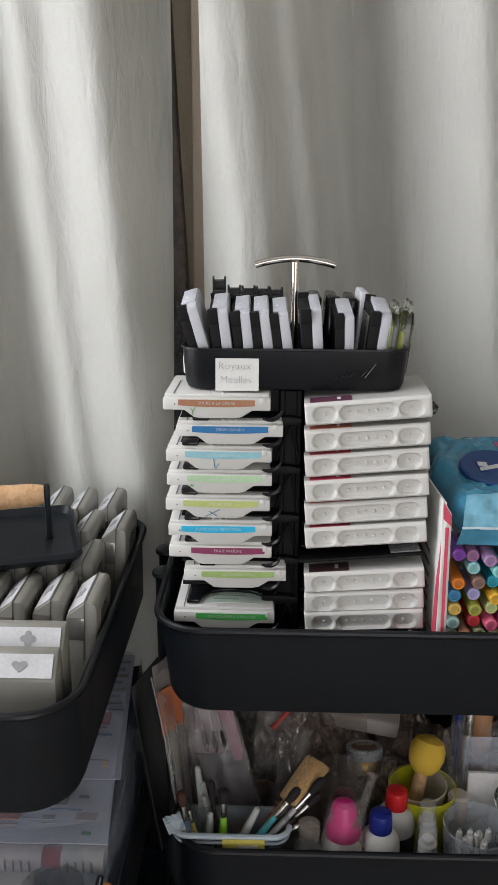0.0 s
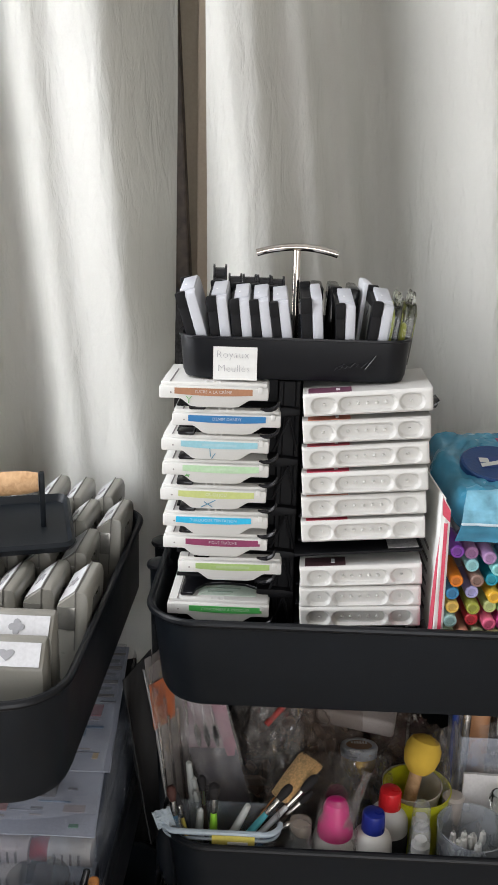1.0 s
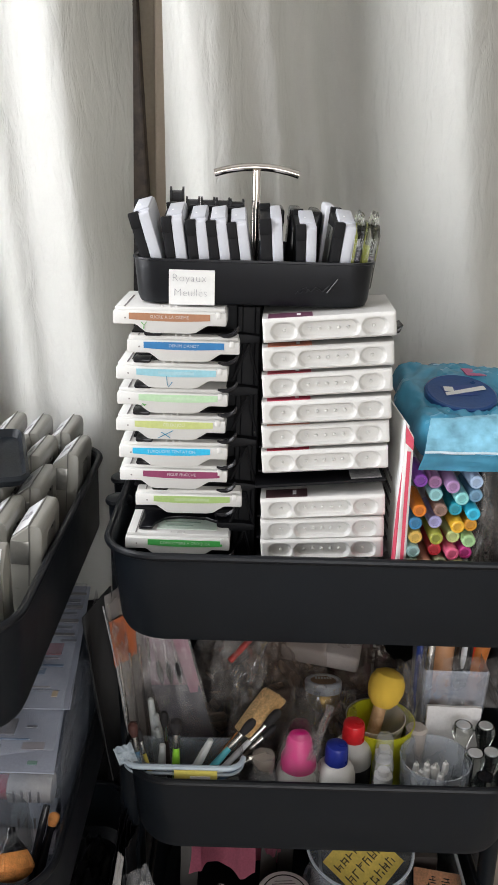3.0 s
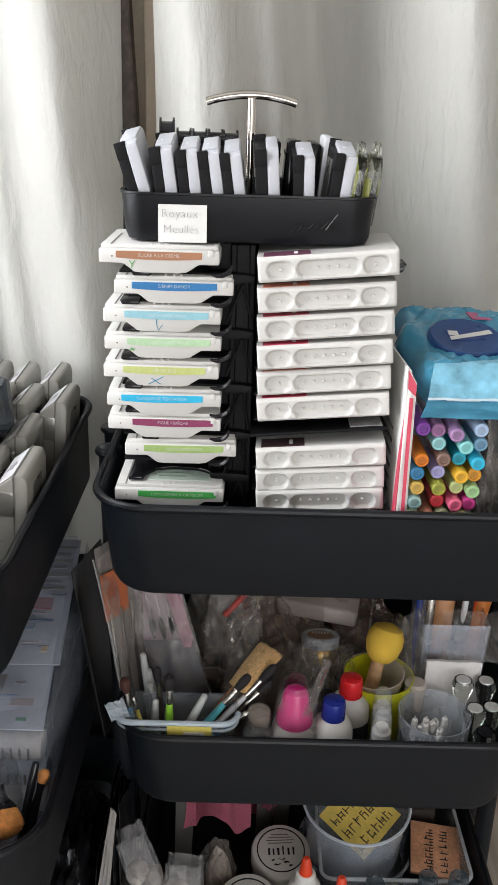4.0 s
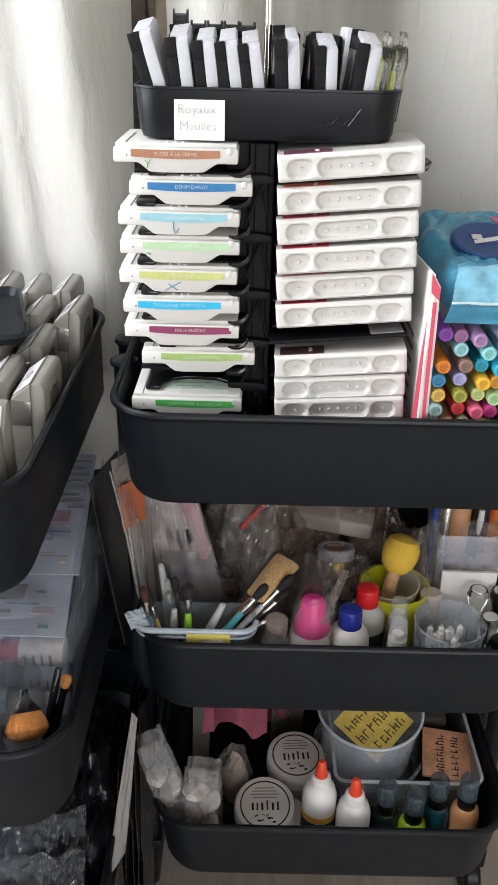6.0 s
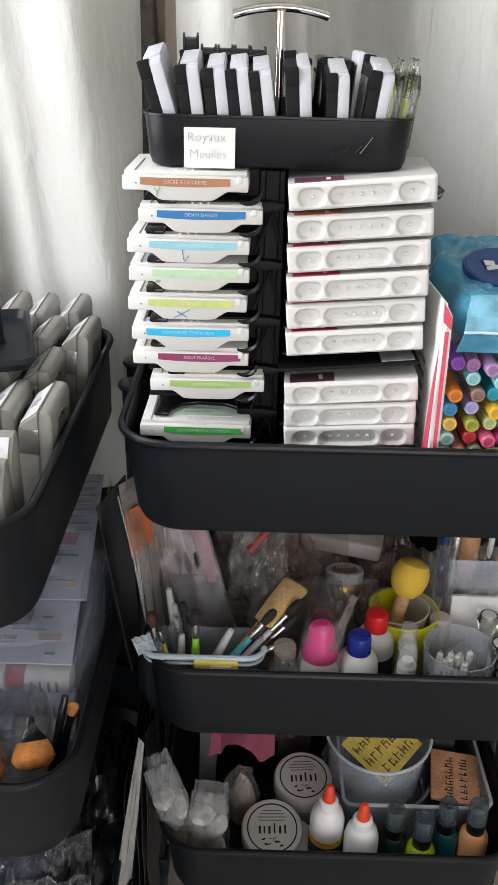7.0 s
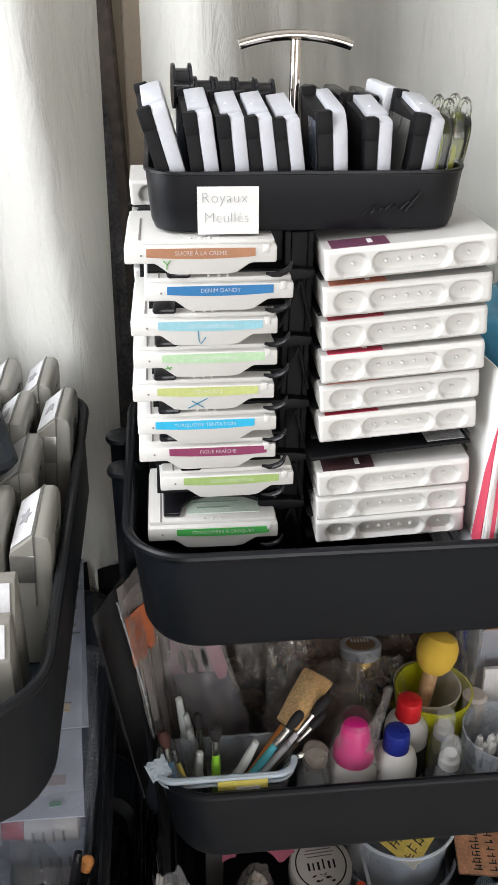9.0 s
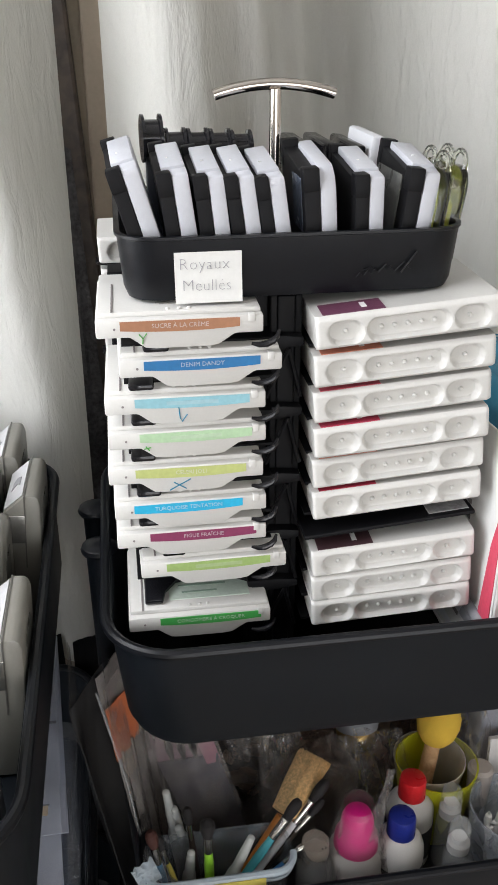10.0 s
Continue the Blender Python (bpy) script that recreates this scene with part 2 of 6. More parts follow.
# ---- the room ----
structure("floor", box(WEST - 0.2, EAST + 0.2, SOUTH - 0.2, NORTH + 0.2, FLOOR - 0.1, FLOOR), BOARDS, "pale beige wooden floor in the shade under the carts")
structure("ceiling", box(WEST - 0.2, EAST + 0.2, SOUTH - 0.2, NORTH + 0.2, TOP, TOP + 0.1), CEILING, "plain white painted ceiling")
structure("wall_north", box(WEST - 0.2, EAST + 0.2, NORTH, NORTH + 0.15, FLOOR, TOP), DARK_WALL, "brown wall behind the pale curtains")
sb0 = box(WEST - 0.2, WIN2[0], SOUTH - 0.15, SOUTH, FLOOR, TOP)
for a in ((WIN2[1], EAST + 0.2, FLOOR, TOP), (WIN2[0], WIN2[1], FLOOR, WIN2[2]), (WIN2[0], WIN2[1], WIN2[3], TOP)):
    box(a[0], a[1], SOUTH - 0.15, SOUTH, a[2], a[3], bm=sb0)
structure("wall_south", sb0, PAINT, "plain pale wall with a window behind the viewer")
structure("wall_east", box(EAST, EAST + 0.15, SOUTH, NORTH, FLOOR, TOP), PAINT, "plain pale painted side wall")
wb = box(WEST - 0.2, WEST, SOUTH, WIN[0], FLOOR, TOP)
for a in ((WIN[1], NORTH, FLOOR, TOP), (WIN[0], WIN[1], FLOOR, WIN[2]), (WIN[0], WIN[1], WIN[3], TOP)):
    box(WEST - 0.2, WEST, *a, bm=wb)
structure("wall_west", wb, PAINT, "pale painted wall with a tall window")


def window(name, label, place, wide, high):
    """A white frame and its pane, in the place's x and z."""
    w = thing(name, label, "window", kind="structure", at=place)
    fb = box(0, 0.05, -0.03, 0.03, 0, high)
    box(wide - 0.05, wide, -0.03, 0.03, 0, high, bm=fb)
    for z in (0, high - 0.05):
        box(0.05, wide - 0.05, -0.03, 0.03, z, z + 0.05, bm=fb)
    part("window_frame", fb, WHITE_PLASTIC, w, smooth=False)
    part("pane", box(0.05, wide - 0.05, -0.003, 0.003, 0.05, high - 0.05), GLASS, w, smooth=False).visible_shadow = False


window("window_1", "white framed window giving soft daylight", pose(WEST - 0.1, WIN[1], WIN[2], 0, 0, -90), WIN[1] - WIN[0], WIN[3] - WIN[2])
window("window_2", "white framed window behind the viewer", pose(WIN2[0], SOUTH - 0.1, WIN2[2]), WIN2[1] - WIN2[0], WIN2[3] - WIN2[2])
structure("trim_edge", box(-0.0765, -0.040, 1.045, 1.098, FLOOR, TOP, 0.002), material("pale_brown_paint", (0.46, 0.39, 0.315), rough=0.8, vary=0.08, scale=6, bump=0.15, fine=250), "pale brown painted trim in the gap between curtains")
LEAN = Matrix(((1, 0, -0.05, 0.05 * 1.15), (0, 1, 0, 0), (0, 0, 1, 0), (0, 0, 0, 1)))
structure("trim_post", moved(box(-0.128, -0.086, 1.02, 1.042, FLOOR, TOP - 0.002, 0.003), LEAN), DARK_WOOD, "dark stained board leaning in the gap between curtains")


# ---- curtains ----
def curtain(x0, x1, knots, label, seed, flare=0.0, hem=FLOOR + 0.01):
    """Hanging cloth: knots are (x, y) of its ridges and hollows; it is creased and sways a little on its way down."""
    def depth(x):
        if x <= knots[0][0]:
            return knots[0][1]
        for (xa, ya), (xb, yb) in zip(knots, knots[1:]):
            if x <= xb:
                s = (x - xa) / (xb - xa)
                return ya + (yb - ya) * (s * s * (3 - 2 * s))
        return knots[-1][1]
    nx, nz = int((x1 - x0) / 0.006), 150
    z0, z1 = hem, 2.5
    own = bmesh.new()
    grid = []
    for j in range(nz + 1):
        z = z1 + (z0 - z1) * j / nz
        row = []
        for i in range(nx + 1):
            x = x0 + (x1 - x0) * i / nx
            q = Vector((x * 9 + seed, z * 1.4, seed))
            u = x + flare * (z - 1.2) + 0.012 * noise.noise(Vector((x * 4, z * 1.1, seed)))
            y = depth(u) + 0.006 * noise.noise(q) + 0.0016 * noise.noise(Vector((x * 40, z * 12, seed + 3))) + 0.0007 * noise.noise(Vector((x * 110, z * 35, seed + 7))) + 0.0011 * math.exp(-(min(x - x0, x1 - x) / 0.05) ** 2) * noise.noise(Vector((x * 60, z * 55, seed + 9)))
            row.append(own.verts.new((x, max(y, 0.938), z)))
        grid.append(row)
    for a, b in zip(grid, grid[1:]):
        for i in range(nx):
            own.faces.new((a[i], a[i + 1], b[i + 1], b[i]))
    bmesh.ops.solidify(own, geom=own.faces[:], thickness=0.0015)
    return tagged(part("curtain", own, LINEN, angle=80), label, "curtain", group="pair of curtains")


curtain(-0.62, -0.095, [(-0.62, 0.95), (-0.5, 0.99), (-0.42, 0.945), (-0.36, 0.950), (-0.315, 1.050), (-0.300, 1.052), (-0.226, 0.972), (-0.212, 0.974), (-0.152, 0.942), (-0.082, 1.020)], "off-white linen curtain hanging in soft folds behind the stamps", 2.0, 0.075, 0.57)
curtain(-0.061, 1.0, [(-0.085, 1.005), (-0.024, 0.942), (-0.004, 0.944), (0.030, 0.974), (0.048, 0.974), (0.072, 1.020), (0.084, 1.020), (0.118, 1.082), (0.132, 1.082), (0.232, 0.940), (0.32, 0.992), (0.40, 0.95), (0.5, 0.945), (0.62, 0.99), (0.75, 0.945), (1.0, 0.99)], "off-white linen curtain hanging in folds behind the black cart", 5.0, 0.12, 0.60)


# ---- the two carts ----
def tray_mesh(x0, x1, y0, y1, z0, z1, r=0.042, draft=0.008, wall=0.0022):
    """A sheet-metal tray with round corners, sloping walls and a rounded foot."""
    def ring(d, z, rr):
        return [(x, y, z) for x, y in rounded(x0 + d, x1 - d, y0 + d, y1 - d, rr, 8)]
    out = [ring(draft + 0.010, z0, r - 0.010), ring(draft + 0.003, z0 + 0.0025, r - 0.003), ring(draft, z0 + 0.009, r), ring(0.001, z1, r)]
    inn = [ring(wall + 0.001, z1, r - wall), ring(draft + wall, z0 + 0.020, r - wall), ring(draft + wall + 0.010, z0 + wall + 0.009, r - 0.010)]
    return loft(out + inn)


def caster(parent, x, y):
    wheel = part("wheel", lathe([(0, -0.010), (0.021, -0.010), (0.0245, -0.006), (0.0245, 0.006), (0.021, 0.010), (0, 0.010)], 20, m=pose(x, y, FLOOR + 0.0245, 0, 90, 0)), BLACK_PLASTIC, parent)
    part("fork", box(x - 0.014, x + 0.014, y - 0.012, y + 0.012, FLOOR + 0.046, FLOOR + 0.075, 0.003), BLACK_METAL, wheel)


def cart(label, trays, posts, draft=0.008):
    """trays: (x0, x1, y0, y1, floor, rim) from the top down; posts: (x at the top, x at the foot, y) of the upright bars."""
    c = thing("utility_cart", label, "cart", group="pair of carts")
    for x0, x1, y0, y1, z0, z1 in trays:
        t = part("tray", tray_mesh(x0, x1, y0, y1, z0, z1, draft=draft), BLACK_METAL, c)
        rim = [(x, y, z1) for x, y in rounded(x0 - 0.0005, x1 + 0.0005, y0 - 0.0005, y1 + 0.0005, 0.0425, 10)]
        part("rim", tube(rim, 0.0034, 10, closed=True), BLACK_PLASTIC, t)
    x0, x1, y0, y1, z0, z1 = trays[-1]
    for xt, xb, y, top in posts:
        post = part("post", tube([(xb, y, FLOOR + 0.06), (xt, y, top)], 0.0095, 14), BLACK_METAL, c)
        part("cap", lathe([(0, 0.0050), (0.008, 0.0046), (0.0120, 0.0024), (0.0130, 0.0), (0.0122, -0.0022), (0.0098, -0.0034), (0, -0.0034)], 18, m=pose(xt, y, top)), BLACK_PLASTIC, post)
        caster(c, xb, y)
    return c


MAIN = [(-0.0805, 0.288, 0.672, 0.928, 0.7195, 0.803), (-0.0690, 0.291, 0.672, 0.928, 0.503, 0.586), (-0.0600, 0.294, 0.672, 0.928, 0.279, 0.362)]
cart("black metal utility cart with three full trays before the curtain", MAIN, [(-0.0855, -0.0800, 0.800, 0.7965), (-0.0885, -0.0800, 0.850, 0.7985), (0.2990, 0.3050, 0.795, 0.796), (0.2990, 0.3050, 0.850, 0.796)])
SIDE = [(-0.385, -0.120, 0.545, 0.930, 0.7195, 0.803), (-0.372, -0.107, 0.545, 0.930, 0.503, 0.586), (-0.362, -0.097, 0.545, 0.930, 0.279, 0.362)]
cart("black metal utility cart holding rows of grey stamp cases", SIDE, [(-0.30, -0.285, 0.940, 0.796), (-0.235, -0.225, 0.940, 0.796), (-0.30, -0.285, 0.534, 0.796), (-0.235, -0.225, 0.534, 0.796)], 0.0015)


# ---- the pad tower in the top tray ----
LEFT_Z = [0.974, 0.952, 0.9305, 0.910, 0.888, 0.8655, 0.846, 0.8245, 0.785]
LEFT_X = [-0.029, -0.0185, -0.0275, -0.027, -0.0285, -0.0265, -0.0265, -0.014, -0.0235]
RIGHT_Z = [0.9695, 0.9465, 0.925, 0.9035, 0.8825, 0.8615, 0.821, 0.8015, 0.7835]
tower = thing("pad_tower", "black plastic tower rack holding two stacks of ink pads", "rack")
part("back_panel", box(-0.066, 0.140, 0.796, 0.800, 0.7345, 0.992, 0.001), BLACK_MATT, tower, smooth=False)
part("foot", box(-0.066, 0.150, 0.716, 0.800, 0.7315, 0.7365, 0.001), BLACK_MATT, tower, smooth=False)
for x in (0.0245, 0.0385):
    part("upright", box(x - 0.002, x + 0.002, 0.734, 0.796, 0.7365, 0.992, 0.0008), BLACK_MATT, tower, smooth=False)
part("spine", box(0.0265, 0.0365, 0.7335, 0.7365, 0.7365, 0.992, 0.0008), BLACK_MATT, tower, smooth=False)
part("web", box(0.0060, 0.0225, 0.7400, 0.7430, 0.7365, 0.992, 0.0008), BLACK_MATT, tower, smooth=False)
for z in (0.964, 0.9215, 0.878, 0.8385, 0.802):
    part("ledge", prism([(0.0085, z + 0.003), (0.0225, z - 0.001), (0.0405, z + 0.001), (0.0405, z + 0.006), (0.030, z + 0.0075), (0.0085, z + 0.0075)], 0.7265, 0.744, "y", 0.001), BLACK_MATT, tower)
    for foot in (0.0195, 0.0395):
        part("brace", tube([(0.0320, 0.7265, z), (foot, 0.7285, z - 0.030)], 0.0013, 6), BLACK_MATT, tower)
for z in LEFT_Z:
    part("shelf", box(-0.060, 0.0225, 0.722, 0.796, z - 0.0032, z - 0.0012, 0.0005), BLACK_MATT, tower, smooth=False)
    bend = [(0.0085, 0.7112, z - 0.0004), (0.0125, 0.7106, z - 0.0012), (0.0165, 0.7104, z - 0.0008), (0.0200, 0.7106, z + 0.0006), (0.0225, 0.7112, z + 0.0030), (0.0236, 0.7124, z + 0.0062)]
    part("hook", tube(bend, 0.002, 10, radii=[0.0008, 0.0015, 0.0019, 0.0019, 0.0015, 0.0008]), BLACK_GLOSS, tower)
for z in RIGHT_Z:
    sh = box(0.042, 0.142, 0.722, 0.796, -0.0032, -0.0012, 0.0005)
    moved(sh, pose(0.092, 0, z + 0.0035, 0, -5.0) @ pose(-0.092, 0, 0))
    part("shelf", sh, BLACK_MATT, tower, smooth=False)
gap_shelf = box(0.040, 0.146, 0.7085, 0.796, 0.0, 0.0025, 0.0008)
part("shelf", moved(gap_shelf, pose(0.092, 0, 0.853, 0, -5.0) @ pose(-0.092, 0, 0)), BLACK_MATT, tower, smooth=False)
gap_card = box(0.118, 0.143, 0.712, 0.750, 0.0026, 0.0032)
part("card", moved(gap_card, pose(0.092, 0, 0.853, 0, -5.0) @ pose(-0.092, 0, 0)), tint("grey_printed_card", (0.30, 0.30, 0.30), 0.6, vary=0.4, scale=300), tower, "grey printed card on the empty shelf", smooth=False)


def label_strip(width, height, bend, y):
    """A thin bowed strip of printed film on a pad's brow."""
    own = bmesh.new()
    n = 14
    rows = []
    for v in (0, 1):
        rows.append([own.verts.new((width * (i / n - 0.5), y, height * (v - 0.5) - bend * (1 - (2 * i / n - 1) ** 2) * (1 - v))) for i in range(n + 1)])
    for i in range(n):
        own.faces.new((rows[0][i], rows[0][i + 1], rows[1][i + 1], rows[1][i]))
    ex = bmesh.ops.extrude_face_region(own, geom=own.faces[:])
    bmesh.ops.translate(own, verts=[v for v in ex["geom"] if isinstance(v, bmesh.types.BMVert)], vec=(0, 0.0004, 0))
    return own


PAD_W, PAD_D = 0.087, 0.078


def pad_body():
    w = PAD_W / 2
    face = [(-w, 0.0065), (-w * 0.60, 0.0065), (-w * 0.42, 0.0005), (-w * 0.30, 0.0), (w * 0.34, 0.0), (w * 0.46, 0.0008), (w * 0.66, 0.0065), (w, 0.0065), (w, 0.0165), (-w, 0.0165)]
    bm = prism(face, 0.0, PAD_D, "y", 0.0012, 2)
    box(-w + 0.001, w - 0.001, 0.004, PAD_D, 0.0160, 0.0195, 0.0012, bm=bm)
    return bm


def ink_pad(i, colour, text, mark):
    """A closed pad case with a bowed name strip; mark is the pen stroke on its chin."""
    p = thing("ink_pad", f"white plastic ink pad case with {mark[1]} name strip", "ink pad", group="left stack of ink pads")
    p.matrix_basis = pose(LEFT_X[i], 0.709, LEFT_Z[i], 0, 0, (-0.6, 0.5, -0.8, 0.2, -0.4, 0.6, 0.0, 0.9, -0.5)[i])
    if i == 0:
        ink_pad.body = part("case", pad_body(), WHITE_PLASTIC, p)
        ink_pad.seam = part("seam", box(-0.0005, 0.0005, 0.0035, 0.055, 0.0195, 0.0199), INK_GREY, p, smooth=False)
        ink_pad.seam.matrix_basis = pose(-PAD_W * 0.40, 0, 0)
        ink_pad.bump = part("bump", lathe([(0.0011, 0), (0.0011, 0.0006), (0.0007, 0.0011), (0, 0.0012)], 10), WHITE_PLASTIC, p)
        ink_pad.bump.matrix_basis = pose(-0.006, 0.006, 0.0194)
        ink_pad.catch = part("catch", box(-0.0018, 0.0018, -0.0006, 0.003, 0.0125, 0.0172, 0.0005), WHITE_PLASTIC, p)
        ink_pad.catch.matrix_basis = pose(PAD_W * 0.43, 0, 0)
        ink_pad.pin = part("hinge_pin", lathe([(0, -0.0004), (0.0007, -0.0004), (0.0007, 0.0002), (0, 0.0002)], 8, m=pose(0, 0, 0, 90)), INK_GREY, p)
        ink_pad.pin.matrix_basis = pose(-PAD_W * 0.39, 0, 0.0115)
    else:
        again(ink_pad.body, Matrix(), p)
        again(ink_pad.seam, ink_pad.seam.matrix_basis, p)
        again(ink_pad.bump, ink_pad.bump.matrix_basis, p)
        again(ink_pad.catch, ink_pad.catch.matrix_basis, p)
        again(ink_pad.pin, ink_pad.pin.matrix_basis, p)
    for dx in (0.0, 0.005):
        again(ink_pad.bump, pose(dx, 0.006, 0.0194), p)
    if 0 < i < 8:
        part("spring_clip", box(-0.0305, -0.0165, 0.0015, 0.018, 0.0192, 0.0232, 0.0018), BLACK_GLOSS, p, "black spring clip")
    strip = part("name_strip", label_strip(0.062, 0.0048, 0.0012, -0.0005), tint("print_" + mark[1].replace(" ", "_"), colour, 0.5), p, mark[1] + " printed strip")
    strip.matrix_basis = pose(0.0005 + mark[3], 0, 0.0130)
    if text:
        writing(text, 0.0034, tint("pale_print_" + mark[1].replace(" ", "_"), tuple(0.5 * c + 0.36 for c in colour), 0.6), strip, pose(0, -0.0006, -0.0004, 90))
    else:
        part("print_bar", box(-0.014, 0.014, -0.0008, -0.0004, -0.0016, 0.0006), tint("faint_print_" + mark[1].replace(" ", "_"), tuple(0.8 * c + 0.12 for c in colour)), strip, smooth=False)
    for stroke in mark[0]:
        part("pen_mark", tube([(a, -0.0003, b) for a, b in stroke], 0.00032, 6), tint("ink_" + mark[2], {"green": (0.08, 0.35, 0.06), "blue": (0.02, 0.2, 0.33)}[mark[2]]), p)
    return p


V_MARK = [[(-0.0215, 0.0085), (-0.0195, 0.0060), (-0.0175, 0.0088)], [(-0.0195, 0.0060), (-0.0198, 0.0032)]]
TICK = [[(-0.004, 0.010), (-0.0035, 0.0035), (-0.0025, 0.0012), (0.0005, 0.0055)]]
CROSS = [[(-0.010, 0.0015), (0.002, 0.008)], [(-0.0075, 0.0065), (-0.0005, 0.002)]]
PLUS = [[(-0.0235, 0.008), (-0.0215, 0.0055)], [(-0.0245, 0.0065), (-0.0205, 0.0072)]]
PADS = [
    ((0.36, 0.17, 0.09), "SUCRE À LA CRÈME", (V_MARK, "brown", "green", -0.0005)),
    ((0.02, 0.16, 0.38), "DENIM DANDY", ([], "deep blue", "blue", 0.0)),
    ((0.26, 0.50, 0.57), "", (TICK, "pale teal", "blue", 0.003)),
    ((0.42, 0.60, 0.38), "", (PLUS, "pale green", "green", 0.004)),
    ((0.48, 0.53, 0.19), "CELERI JOLI", (CROSS, "olive yellow", "blue", 0.002)),
    ((0.02, 0.42, 0.68), "TURQUOISE TENTATION", ([], "turquoise", "blue", -0.002)),
    ((0.23, 0.035, 0.10), "FIGUE FRAÎCHE", ([], "plum", "blue", 0.006)),
    ((0.32, 0.45, 0.15), "", ([], "leaf green", "blue", 0.002)),
    ((0.06, 0.38, 0.08), "CONCOMBRE À CROQUER", ([], "bright green", "blue", 0.006)),
]
pads = [ink_pad(i, *row) for i, row in enumerate(PADS)]
top_pad = pads[0]
for a, b, y in ((-0.004, 0.004, 0.020), (-0.012, 0.016, 0.0165), (-0.010, 0.012, 0.0145)):
    part("print_bar", box(a, b, y, y + 0.0011, 0.0195, 0.0198), tint("pale_grey_print", (0.42, 0.41, 0.38), 0.6), top_pad, smooth=False)
# the lowest pad's lid shows its label and a black spring
low = pads[8]
part("paper_label", box(-0.018, 0.032, 0.012, 0.06, 0.0195, 0.0200), tint("pale_green_paper", (0.62, 0.72, 0.63), 0.6), low, "pale green paper label", smooth=False)
for j, (a, b) in enumerate(((-0.010, 0.012), (-0.012, 0.018), (-0.010, 0.006), (-0.012, 0.014), (-0.012, 0.010))):
    part("print_bar", box(a, b, 0.018 + 0.007 * j, 0.0195 + 0.007 * j, 0.0200, 0.0203), tint("green_grey_print", (0.3, 0.42, 0.33)), low, smooth=False)
part("spring_clip", prism([(-0.033, 0.008), (-0.022, 0.008), (-0.020, 0.018), (-0.013, 0.028), (0.0, 0.032), (0.022, 0.030), (0.034, 0.022), (0.040, 0.024), (0.040, 0.046), (-0.033, 0.046)], 0.0204, 0.0235, "z", 0.0008), BLACK_GLOSS, low, "glossy black spring clip")


def dimpled_front(w, h):
    """The front of a pad turned round: two thumb hollows and a long one between, on a rounded brow."""
    def hollow(x, z, cx, a, b):
        d = max(abs(x - cx) - a, 0.0)
        q = math.hypot(d, z) / b
        s = max(0.0, min(1.0, (1.04 - q) / 0.34))
        return s * s * (3 - 2 * s)
    own = bmesh.new()
    nx, nz = 112, 22
    g = []
    for j in range(nz + 1):
        row = []
        for i in range(nx + 1):
            x, z = w * (i / nx - 0.5), h * (j / nz - 0.5)
            dz = z + 0.0008
            d = 0.0042 * max(hollow(x, dz, -0.0345, 0.0032, 0.0068), hollow(x, dz, 0.0345, 0.0032, 0.0068), hollow(x, dz, 0.0, 0.0165, 0.0066))
            e = max(0.0, abs(z) / (h / 2) - 0.72) / 0.28
            f = max(0.0, abs(x) / (w / 2) - 0.96) / 0.04
            row.append(own.verts.new((x, d + 0.0022 * e * e + 0.0012 * f * f, z)))
        g.append(row)
    for a, b in zip(g, g[1:]):
        for i in range(nx):
            own.faces.new((a[i], a[i + 1], b[i + 1], b[i]))
    edge = [g[0][i] for i in range(nx + 1)] + [g[j][nx] for j in range(1, nz + 1)] + [g[nz][i] for i in range(nx - 1, -1, -1)] + [g[j][0] for j in range(nz - 1, 0, -1)]
    rim = [own.verts.new((v.co.x, 0.080, v.co.z)) for v in edge]
    for i in range(len(edge)):
        k = (i + 1) % len(edge)
        own.faces.new((edge[i], edge[k], rim[k], rim[i]))
    own.faces.new(rim)
    return own


